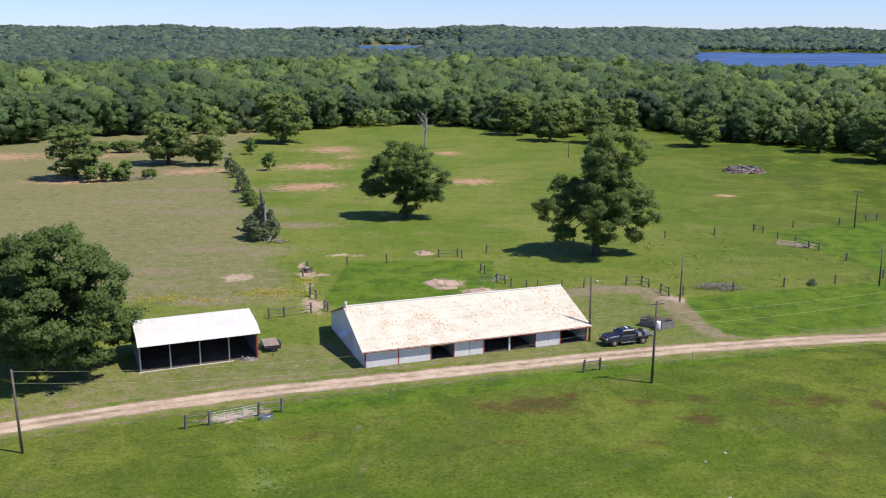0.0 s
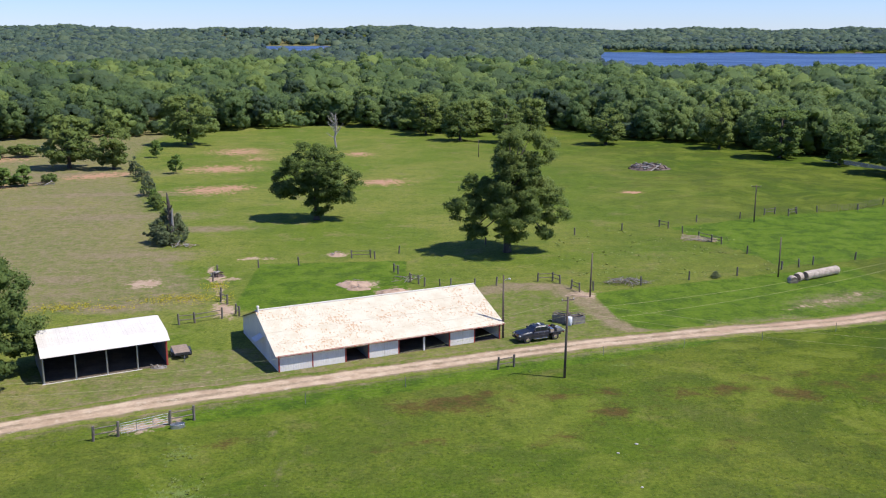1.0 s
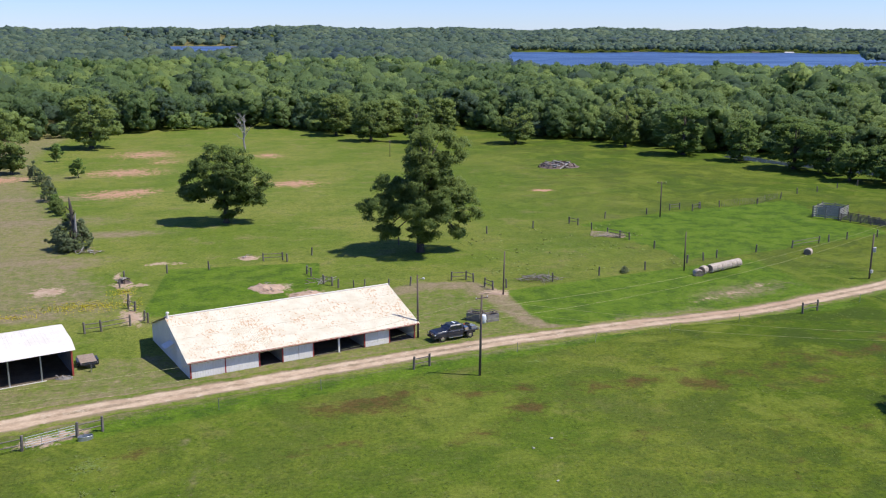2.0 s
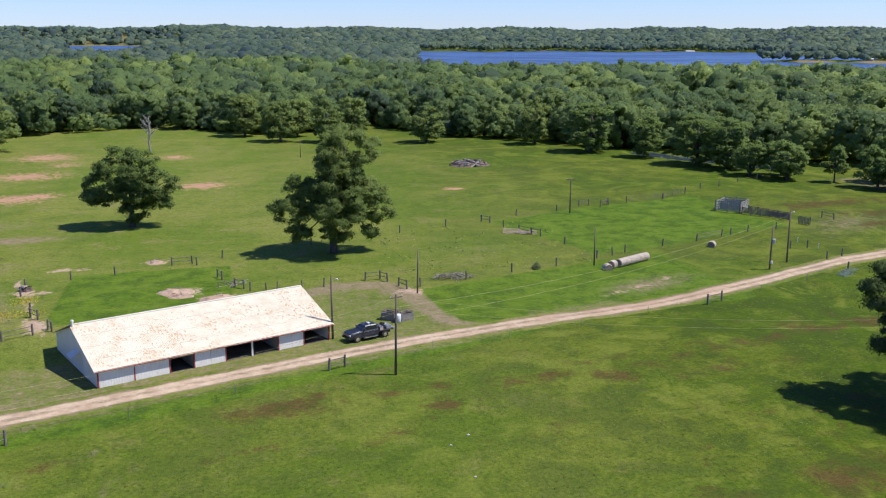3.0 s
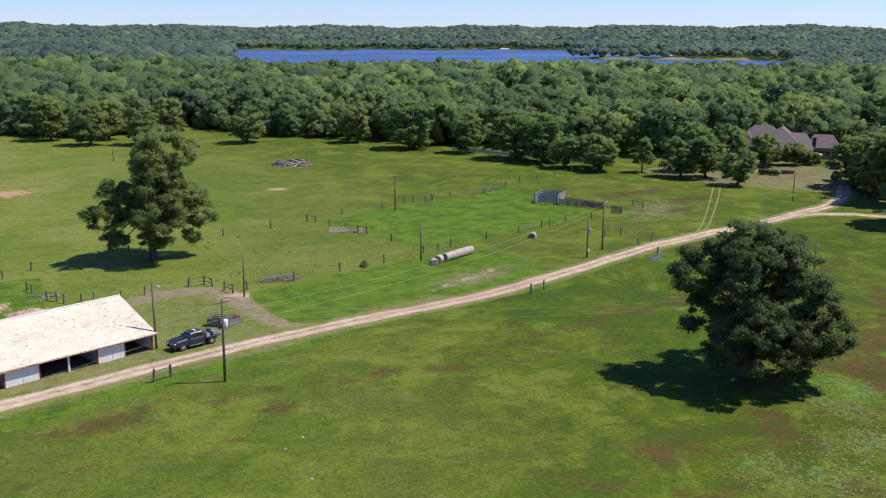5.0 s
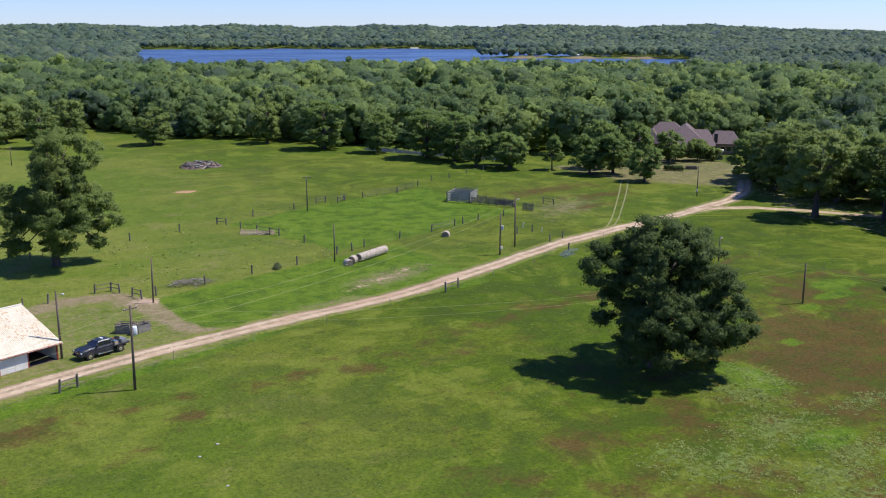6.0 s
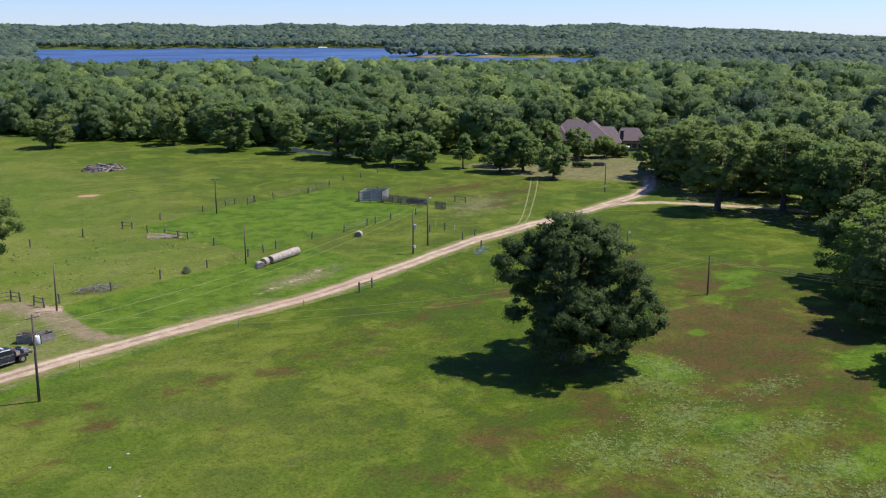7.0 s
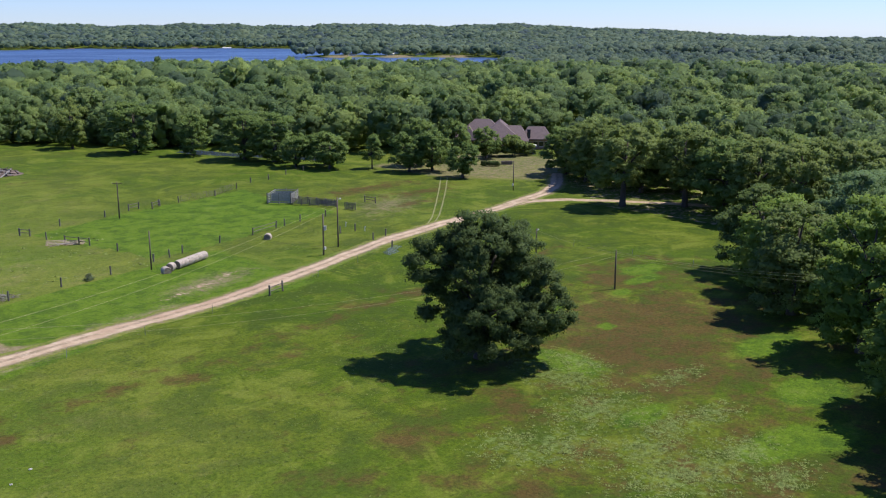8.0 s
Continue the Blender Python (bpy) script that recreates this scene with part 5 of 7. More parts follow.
def lay_roof(parent, x0, x1, y0, z0, y1, z1, cols, rows, mesh_of, lift=0.02):
    """Sheets in rows up a slope from (y0, z0) to (y1, z1), each row lapped over the one below."""
    w, full = (x1 - x0) / cols, math.hypot(y1 - y0, z1 - z0)
    me = mesh_of(w, full / rows + 0.12)
    rise = math.degrees(math.atan2(z1 - z0, abs(y1 - y0)))
    for r in range(rows):
        for c in range(cols):
            t = r / rows
            x = x0 + c * w
            m = Matrix.Translation((x if y1 > y0 else x + w, y0 + (y1 - y0) * t, z0 + (z1 - z0) * t + lift * (1 + r * 0.4)))
            m = m @ pose(0, 0, 0, 0, 0, 0 if y1 > y0 else 180) @ pose(0, 0, 0, rise - 0.12, 0, 0)
            part("roof_sheet", me, None, parent, m=m)


lay_roof(barn, -0.4, BARN_L + 0.4, -0.5, 2.02, RIDGE_Y, RIDGE_Z, 32, 4, roof_sheet)
lay_roof(barn, -0.4, BARN_L + 0.4, BARN_W + 0.4, 2.12, RIDGE_Y, RIDGE_Z, 32, 4, roof_sheet)
part("ridge_cap", Shape().tube([(-0.42, RIDGE_Y, RIDGE_Z + 0.06), (BARN_L + 0.42, RIDGE_Y, RIDGE_Z + 0.06)], [0.11, 0.11], 6), M["white_roof"], barn)
part("vent_pipe", Shape().tube([(-0.12, RIDGE_Y - 0.3, 4.3), (-0.12, RIDGE_Y - 0.3, 5.75)], [0.13, 0.13], 8).tube([(-0.12, RIDGE_Y - 0.3, 5.75), (-0.12, RIDGE_Y - 0.3, 5.9)], [0.2, 0.16], 8), M["white_metal"], barn)
awn = Shape().add([(-0.02, 6.2, 2.5), (-0.02, 7.9, 2.5), (-1.1, 6.2, 2.0), (-1.1, 7.9, 2.0), (-0.02, 6.2, 2.46), (-0.02, 7.9, 2.46), (-1.1, 6.2, 1.96), (-1.1, 7.9, 1.96)], [(0, 1, 3, 2), (4, 6, 7, 5), (0, 2, 6, 4), (1, 5, 7, 3), (2, 3, 7, 6)])
part("awning", awn, M["white_metal"], barn, "small white awning over the end door")
part("end_door", Shape().box(-0.05, 0.0, 3.2, 5.0, 0.02, 2.2), M["white_metal"], barn, "grey sliding end door", bevel=0.01)

# ---------------------------------------------------------------- open shed
SHED = Matrix.Translation((-34.8, 103.6, 0)) @ pose(0, 0, 0, 0, 0, 22.6)
shed = thing("open_shed", SHED, "open-fronted equipment shed with a plain white metal roof", "shed")
for x in (0.0, 3.38, 6.77, 10.15):
    part("post", Shape().tube([(x, 0, -0.3), (x, 0, 3.2)], [0.10, 0.09], 8), M["steel"], shed, "pale grey front post")
part("post", Shape().box(13.4, 13.6, -0.1, 0.1, -0.3, 3.1), M["red_trim"], shed, "red corner post")
SHED_PROFILE = [(-0.7, 3.25), (0.75, 4.0), (5.7, 4.6), (9.6, 3.5)]
for (y0, z0), (y1, z1) in zip(SHED_PROFILE, SHED_PROFILE[1:]):
    for k in range(14):
        x0, x1 = -0.25 + k * 1.005, -0.25 + (k + 1) * 1.005
        s = Shape()
        xs = [x0, x0 + 0.30, x0 + 0.33, x0 + 0.36, x0 + 0.66, x0 + 0.69, x0 + 0.72, x1]
        hs = [0, 0, 0.015, 0, 0, 0.015, 0, 0.0]
        s.add([(x, y0, z0 + h) for x, h in zip(xs, hs)] + [(x, y1, z1 + h) for x, h in zip(xs, hs)] + [(x0, y0, z0 - 0.05), (x1, y0, z0 - 0.05), (x0, y1, z1 - 0.05), (x1, y1, z1 - 0.05)],
              [(i, i + 1, 9 + i, 8 + i) for i in range(7)] + [(16, 18, 19, 17), (0, 16, 17, 7), (8, 15, 19, 18), (0, 8, 18, 16), (7, 17, 19, 15)])
        part("roof_sheet", s, M["white_roof"], shed)
part("back_wall", Shape().box(-0.1, 13.6, 9.2, 9.3, 0, 3.5), M["dark_metal"], shed)
for x in (-0.1, 13.5):
    s = Shape()
    prof = [(0.1, 0), (9.3, 0), (9.3, 3.45), (5.7, 4.55), (0.75, 3.85), (0.1, 3.4)]
    s.add([(x, y, z) for y, z in prof] + [(x + 0.1, y, z) for y, z in prof], [(0, 1, 2, 3, 4, 5), (11, 10, 9, 8, 7, 6)] + [(i, (i + 1) % 6, (i + 1) % 6 + 6, i + 6) for i in range(6)])
    part("end_wall", s, M["dark_metal"], shed)
part("earth_floor", Shape().box(-0.1, 13.6, 0, 9.2, -0.05, 0.02), M["earth"], shed)
part("concrete_kerb", Shape().box(-0.2, 10.6, -0.22, -0.10, -0.1, 0.06), M["white_roof"], shed)
part("beam", Shape().box(-0.3, 13.7, -0.08, 0.08, 3.2, 3.42), M["post"], shed)


# ---------------------------------------------------------------- fences
def post_mesh(radius, height, sides=7):
    s = Shape().tube([(0, 0, -0.3), (0, 0, height * 0.5), (0.01, 0, height), (0.01, 0, height + 0.02)], [radius, radius * 0.97, radius * 0.93, radius * 0.6], sides)
    return s.mesh("post", M["post"])


POSTS = {"wood": post_mesh(0.14, 1.45), "stout": post_mesh(0.145, 1.55), "short": post_mesh(0.11, 1.15), "steel": Shape().box(-0.03, 0.03, -0.008, 0.008, -0.3, 1.25).box(-0.008, 0.008, 0, 0.04, -0.3, 1.25).mesh("post", M["steel"])}


def fence(label, posts, wires=(0.35, 0.7, 1.05), rails=(), gap=()):
    """Posts (kind, x, y) in order with strands of wire between; rails and gaps by the index of the bay's first post."""
    x0, y0 = posts[0][1:]
    ob = thing("fence", Matrix.Translation((x0, y0, 0)), label, "fence", "pasture fences")
    rng = random.Random(int(x0 * 7 + y0))
    for kind, x, y in posts:
        part("post", POSTS[kind], None, ob, m=Matrix.Translation((x - x0, y - y0, 0)) @ pose(0, 0, 0, rng.uniform(-4, 4), rng.uniform(-4, 4), rng.uniform(0, 360)))
    for i in range(len(posts) - 1):
        if i in gap:
            continue
        a, b = (Vector((q[1] - x0, q[2] - y0, 0)) for q in posts[i:i + 2])
        for h in (0.62, 1.22) if i in rails else ():
            part("rail", Shape().tube([a + Vector((0, 0, h)), b + Vector((0, 0, h))], [0.06, 0.055], 6), M["post"], ob)
        for h in wires:
            mid = (a + b) / 2 + Vector((0, 0, h - 0.03))
            part("wire", Shape().tube([a + Vector((0, 0, h)), mid, b + Vector((0, 0, h))], [0.004] * 3, 3), M["wire"], ob)
    return ob


def row(kind, *places):
    return [(kind, x, y) for x, y in places]


fence("wooden corner posts and thin steel posts along the road",
      row("steel", (-60, 71.5), (-48, 77.5), (-36.5, 82.8)) + row("stout", (-25.4, 87.5), (-23.3, 88.4), (-18.8, 90.8), (-16.6, 91.8)) + row("steel", (-5.6, 95.2), (5.2, 98.9)) + row("stout", (16.2, 103.6), (18.2, 104.4))
      + row("steel", (29.7, 107.4), (40.3, 109.0), (51.2, 110.9), (62.4, 113.7)) + row("stout", (73.1, 115.9), (76.0, 116.9)) + row("steel", (84.4, 119.6), (95.2, 123.3)) + row("wood", (106.3, 127.6)) + row("steel", (118, 131.5), (130, 134.8)),
      rails=(3, 5, 9, 15), gap=(4,))
fence("dark wooden posts and rails between shed and barn", row("stout", (-23.8, 124.9), (-21.8, 125.5), (-18.4, 127.4)), rails=(0, 1))
fence("dark wooden posts along the cattle lane", row("wood", (-16.2, 128.3), (-16.8, 129.4), (-18.6, 134.4), (-19.7, 136.0), (-20.0, 138.5), (-22.5, 148)), rails=(0, 2))
fence("weathered posts round the small lush paddock", row("wood", (-22.5, 153), (-16.2, 156.2), (-9.6, 157.6), (-0.7, 161.9), (2.6, 162.0), (3.3, 160.8), (7.7, 164.8), (24, 170.5), (42.4, 177.4), (52.8, 181.0), (61.4, 184.0), (70.6, 188.0), (81, 190.5), (88, 194.3), (90.8, 195.4), (95.6, 195.7), (101.0, 196.6), (110.8, 197.5), (120.5, 204.2), (128.1, 209.8), (134.4, 211.3), (142.5, 215.4), (149.9, 218.0)), rails=(3, 13))
fence("leaning posts at the paddock's corner", row("wood", (6.2, 151.5), (6.8, 149.7), (8.5, 144.8), (9.7, 143.2), (10.5, 141.7)), rails=(0, 2))
fence("dark wooden posts along the edge of the yard", row("short", (10.5, 141.7), (12.9, 141.6), (14.6, 141.9), (18.3, 141.4)) + row("wood", (21.6, 141.0), (28.5, 143.0), (30.9, 143.1), (31.7, 141.3), (32.8, 138.3), (33.6, 136.2), (35.9, 136.9), (44.0, 139.2), (52.6, 141.7), (61.3, 143.7), (70.2, 146.9), (73.8, 148.2), (77.0, 149.7), (85.9, 152.4), (94.1, 154.3), (101.1, 157.0), (103.6, 157.7), (108.4, 159.3), (115.4, 160.1)), rails=(5, 6, 8, 18))
fence("wooden posts across the pasture", row("wood", (61.4, 184.0), (62.6, 182.0), (63.8, 177.0), (65.2, 171.9), (66.6, 168.8), (67.6, 166.6), (69.3, 158.8), (70.2, 146.9)), rails=(0, 3, 4))
fence("posts of an old gateway beside the pen", row("wood", (92.9, 193.2), (95.6, 195.0)), rails=(0,))
fence("posts of an old gateway beside the pen", row("wood", (132.3, 168.2), (132.8, 165.0)), rails=(0,))
fence("few posts beside the sandy road", row("wood", (107.9, 134.9), (112.1, 136.4), (110.8, 144.1), (107.2, 144.1)), wires=(), gap=(1,))
fence("thin steel posts across the pasture by the grove", row("steel", (131.3, 117), (131.1, 106.3), (132.5, 94.5), (133.3, 82.9)), wires=(0.4, 0.8, 1.15))

gate = thing("pipe_gate", Matrix.Translation((-23.1, 88.5, 0)) @ pose(0, 0, 0, 0, 0, math.degrees(math.atan2(2.4, 4.5))), "closed grey steel pipe gate beside the road", "gate")
for z in (0.25, 0.5, 0.75, 1.0, 1.25):
    part("bar", Shape().tube([(0.1, 0, z), (4.75, 0, z)], [0.025, 0.025], 6), M["steel"], gate)
for x in (0.1, 1.6, 3.2, 4.75):
    part("upright", Shape().tube([(x, 0, 0.22), (x, 0, 1.28)], [0.028, 0.028], 6), M["steel"], gate)

# ---------------------------------------------------------------- poles and lines
M["insulator"] = make_plain("glazed_porcelain", (0.62, 0.60, 0.57), (0.5, 0.48, 0.45), 4, 0.3, relief=0)
M["line"] = make_plain("aluminium_line", (0.42, 0.41, 0.20), (0.34, 0.33, 0.17), 1.0, 0.95, 0.0, relief=0, spec=0.05)


def utility_pole(x, y, height, radius=0.15, lean=(0, 0), arm=0.0, arm_turn=0.0, lamp=None, boxes=(), label="dark creosoted wooden utility pole in grass"):
    ob = thing("utility_pole", at(x, y), label, "utility pole", "utility poles")
    tip = (lean[0] * height, lean[1] * height, height)
    part("shaft", Shape().tube([(0, 0, -0.4), (tip[0] * 0.5, tip[1] * 0.5, height * 0.5), tip], [radius, radius * 0.85, radius * 0.68], 9), M["pole"], ob, smooth=True)
    if arm:
        m = Matrix.Translation((tip[0], tip[1], height - 0.35)) @ pose(0, 0, 0, 0, 0, arm_turn)
        part("crossarm", Shape().box(-arm, arm, -0.05, 0.05, -0.06, 0.06, m), M["pole"], ob)
        for k in (-0.92, 0.92):
            part("insulator", Shape().tube([(k * arm, 0, 0.06), (k * arm, 0, 0.2)], [0.05, 0.035], 6, m), M["insulator"], ob)
    if lamp is not None:
        m = Matrix.Translation((tip[0], tip[1], height - 0.75)) @ pose(0, 0, 0, 0, 0, lamp) @ Matrix.Diagonal((0.5, 0.9, 0.9, 1))
        part("lamp_arm", Shape().tube([(0, 0, 0), (0.7, 0, 0.3), (1.3, 0, 0.32)], [0.03] * 3, 6, m), M["steel"], ob)
        head = part("lamp_head", Shape().tube([(1.15, 0, 0.33), (1.3, 0, 0.36), (1.75, 0, 0.33), (1.85, 0, 0.28)], [0.05, 0.13, 0.15, 0.06], 8, m), M["insulator"], ob, "pale grey lamp head", smooth=True)
    for z, w, h, turn in boxes:
        m = Matrix.Translation((tip[0] * z / height, tip[1] * z / height, z)) @ pose(0, 0, 0, 0, 0, turn)
        part("meter_box", Shape().box(radius * 0.8, radius * 0.8 + w, -w * 0.6, w * 0.6, 0, h, m), M["insulator"], ob, "pale grey meter box", bevel=0.02)
    return ob


utility_pole(23.3, 100.2, 9.5, 0.16, (0.015, 0.0), 0.8, 18, label="tall brown utility pole with a crossarm beside the road")
utility_pole(18.6, 115.2, 8.3, 0.15, (-0.005, 0), lamp=-10, label="utility pole with a yard lamp at the barn's corner")
utility_pole(34.5, 133.4, 6.6, 0.14, (0.025, 0.01), label="slightly leaning bare pole at the yard's edge")
utility_pole(67.5, 142.2, 6.5, 0.13, label="bare wooden pole behind the hay bales")
utility_pole(82.8, 187.5, 7.7, 0.15, arm=0.95, arm_turn=-25, label="utility pole with a crossarm on the pasture")
utility_pole(94.2, 131.6, 7.3, 0.16, (0.01, 0), boxes=((4.4, 0.42, 0.75, -40), (1.0, 0.3, 0.5, -70)), label="utility pole carrying pale meter boxes")
utility_pole(100.2, 135.4, 9.1, 0.16, lamp=10, label="tall utility pole with a yard lamp")
utility_pole(39.6, 299.1, 5.8, 0.12, label="far bare pole on the open pasture")
utility_pole(168.3, 155.7, 7.2, 0.14, boxes=((1.2, 0.3, 0.5, 200),), label="wooden pole at the lawn's edge")
utility_pole(113.2, 83.6, 6.0, 0.14, label="wooden line pole in the red-tinged field")
utility_pole(121.9, 107.1, 4.6, 0.12, lamp=20, label="short pole with a pale lamp head")
utility_pole(-39.1, 82.0, 8.2, 0.14, (-0.03, 0), label="leaning utility pole at the road")


def power_line(a, b, sag, label, radius=0.010):
    a, b = Vector(a), Vector(b)
    pts = [a.lerp(b, t / 16) - Vector((0, 0, sag * 4 * (t / 16) * (1 - t / 16))) for t in range(17)]
    s = Shape().tube(pts, [radius] * 17, 4)
    return solo("power_line", s, M["line"], label, "power line", "overhead lines")


for off, z in ((0.5, 0.0), (-0.5, -1.5)):
    power_line((-39.3, 82 + off * 0.6, 7.9 + z * 0.6), (23.4, 100.2 + off * 0.6, 9.0 + z), 2.1, "thin grey overhead line along the road")
    power_line((23.4, 100.2 + off * 0.6, 9.0 + z * 0.7), (113.2, 83.6 + off * 0.5, 5.8 + z * 0.4), 2.4, "thin grey overhead line across the near field")
    power_line((23.4, 100.2, 8.0 + z), (100.2, 135.4, 8.2 + z * 0.6), 1.6, "thin pale overhead line over the lush grass", 0.014)
    power_line((23.4, 100.2, 7.6 + z), (18.7, 115.0, 3.4 + z * 0.5), 0.3, "slack service line down to the barn's corner")
for z in (0.0, -0.35, -0.9):
    power_line((113.2, 83.6, 5.8 + z * 0.6), (112, 48, 9.0 + z), 0.7, "thin grey overhead line into the trees", 0.013)
power_line((113.2, 83.6, 5.6), (121.9, 107.1, 4.3), 0.5, "thin grey overhead line to the lamp pole")


# ---------------------------------------------------------------- truck
def painted(name, colour, rough=0.28, metal=0.0):
    m, nt, p = material(name, rough, metal, 0.5)
    pos = where(nt)
    dust = noise_of(nt, pos, 2.5, 5, 0.65)
    link(nt, mix(nt, ramp(nt, dust, 0.5, 0.85, 0, 0.2), colour, (0.25, 0.22, 0.18)), p.inputs["Base Color"])
    link(nt, ramp(nt, dust, 0.3, 0.8, rough, rough + 0.3), p.inputs["Roughness"])
    p.inputs["Coat Weight"].default_value = 0.4
    return m


M["navy"] = painted("dark_navy_paint", (0.011, 0.014, 0.026))
M["black"] = painted("black_plastic", (0.02, 0.02, 0.021), 0.5)
M["rubber"] = make_plain("tyre_rubber", (0.035, 0.034, 0.033), (0.022, 0.021, 0.021), 4, 0.85)
M["glass"] = material("tinted_glass", 0.06, 0, 0.6)[0]
M["glass"].node_tree.nodes["Principled BSDF"].inputs["Base Color"].default_value = (0.015, 0.02, 0.022, 1)
M["chrome"] = make_plain("bright_metal", (0.68, 0.68, 0.68), (0.55, 0.55, 0.55), 3, 0.22, 0.9, relief=0)
M["lens"] = make_plain("headlight_lens", (0.75, 0.77, 0.78), (0.65, 0.67, 0.68), 3, 0.15, relief=0)
M["tail_lens"] = make_plain("tail_light_lens", (0.45, 0.03, 0.02), (0.35, 0.02, 0.02), 3, 0.2, relief=0)

TRUCK = Matrix.Translation((23.0, 114.35, 0.02)) @ pose(0, 0, 0, 0, 0, 180 + 18.0)
truck = thing("pickup_truck", TRUCK, "dark navy crew-cab pickup truck with a loaded flatbed", "truck")


def loft(sections, half_of):
    """A body from side-view stations (x, z_low, z_high) whose half-width at (x, z) is half_of."""
    s, n = Shape(), len(sections)
    v = []
    for x, lo, hi in sections:
        for z, k in ((lo, 0.97), (lo + (hi - lo) * 0.35, 1.0), (lo + (hi - lo) * 0.8, 0.97), (hi, 0.86)):
            w = half_of(x, z) * k
            v += [(x, -w, z), (x, w, z)]
    f = []
    for i in range(n - 1):
        a, b = i * 8, i * 8 + 8
        for k in range(3):
            f += [(a + 2 * k, a + 2 * k + 2, b + 2 * k + 2, b + 2 * k), (a + 2 * k + 1, b + 2 * k + 1, b + 2 * k + 3, a + 2 * k + 3)]
        f += [(a, b, b + 1, a + 1), (a + 6, a + 7, b + 7, b + 6)]
    for a in (0, (n - 1) * 8):
        f.append((a, a + 1, a + 3, a + 5, a + 7, a + 6, a + 4, a + 2))
    return s.add(v, f)


body = part("body", loft([(3.05, 0.60, 1.05), (3.0, 0.50, 1.18), (2.6, 0.52, 1.26), (1.55, 0.50, 1.33), (1.2, 0.48, 1.36), (-0.9, 0.48, 1.36), (-1.02, 0.50, 1.34)], lambda x, z: 1.0 if x < 2.7 else 0.94), M["navy"], truck, smooth=False, bevel=0.03)
cab = part("cab", loft([(1.32, 1.32, 1.36), (0.78, 1.32, 1.90), (0.35, 1.32, 1.97), (-0.7, 1.32, 1.95), (-0.96, 1.32, 1.84), (-1.0, 1.32, 1.4)], lambda x, z: 0.92 - 0.10 * max(0.0, (z - 1.35) / 0.6)), M["navy"], truck, bevel=0.025)
part("windscreen", Shape().add([(1.27, -0.74, 1.40), (1.27, 0.74, 1.40), (0.83, 0.66, 1.86), (0.83, -0.66, 1.86), (1.24, -0.74, 1.38), (1.24, 0.74, 1.38), (0.80, 0.66, 1.84), (0.80, -0.66, 1.84)], [(0, 1, 2, 3), (4, 7, 6, 5), (0, 4, 5, 1), (2, 6, 7, 3), (0, 3, 7, 4), (1, 5, 6, 2)]), M["glass"], cab)
for sgn in (-1, 1):
    for x0, x1, x2, x3 in ((0.98, 0.20, 0.20, 0.72), (0.12, -0.80, -0.74, 0.12)):
        y0, y1 = sgn * 0.925, sgn * 0.865
        part("side_window", Shape().add([(x0, y0, 1.42), (x1, y0, 1.42), (x2, y1, 1.84), (x3, y1, 1.84), (x0, y0 * 0.97, 1.42), (x1, y0 * 0.97, 1.42), (x2, y1 * 0.97, 1.84), (x3, y1 * 0.97, 1.84)], [(0, 1, 2, 3), (4, 7, 6, 5), (0, 4, 5, 1), (2, 6, 7, 3), (0, 3, 7, 4), (1, 5, 6, 2)]), M["glass"], cab)
    part("mirror", Shape().box(0.98, 1.12, sgn * 0.98 - 0.02, sgn * 1.22, 1.38, 1.62), M["black"], truck, bevel=0.02)
    part("headlight", Shape().box(2.96, 3.09, sgn * 0.62, sgn * 0.92, 0.86, 1.06), M["lens"], truck, "clear headlight", bevel=0.02)
    part("running_board", Shape().box(-0.9, 1.15, sgn * 0.98, sgn * 1.12, 0.40, 0.48), M["chrome"], truck, "bright metal running board", bevel=0.015)
    part("tail_light", Shape().box(-3.22, -3.16, sgn * 0.85, sgn * 0.98, 0.78, 0.92), M["tail_lens"], truck)
    for x in (0.55, -0.35):
        part("door_handle", Shape().box(x - 0.08, x + 0.08, sgn * 1.0, sgn * 1.03, 1.16, 1.20), M["chrome"], truck)
    for x in (2.05, -1.95):
        part("wheel_arch", Shape().tube([(x, sgn * 0.80, 0.46), (x, sgn * 1.03, 0.46)], [0.49, 0.49], 18), M["black"], truck)
        wheel = part("wheel", Shape().tube([(x, sgn * 0.74, 0.40), (x, sgn * 0.78, 0.40), (x, sgn * 1.02, 0.40), (x, sgn * 1.06, 0.40)], [0.36, 0.40, 0.40, 0.35], 22), M["rubber"], truck, "black tyre", smooth=False)
        part("rim", Shape().tube([(x, sgn * 1.045, 0.40), (x, sgn * 1.07, 0.40), (x, sgn * 1.08, 0.40)], [0.25, 0.24, 0.10], 16), M["chrome"], wheel, "bright wheel rim")
part("grille", Shape().box(3.02, 3.09, -0.58, 0.58, 0.74, 1.10), M["chrome"], truck, "bright grille", bevel=0.015)
part("front_bumper", Shape().box(3.04, 3.22, -0.98, 0.98, 0.46, 0.68), M["black"], truck, bevel=0.04)
part("grille_guard", Shape().tube([(3.26, -0.8, 0.5), (3.26, -0.8, 1.1), (3.26, 0.8, 1.1), (3.26, 0.8, 0.5)], [0.035] * 4, 6), M["black"], truck)
bed = part("flatbed", Shape().box(-3.2, -1.08, -1.08, 1.08, 0.90, 1.02), M["black"], truck, "dark steel flatbed", bevel=0.015)
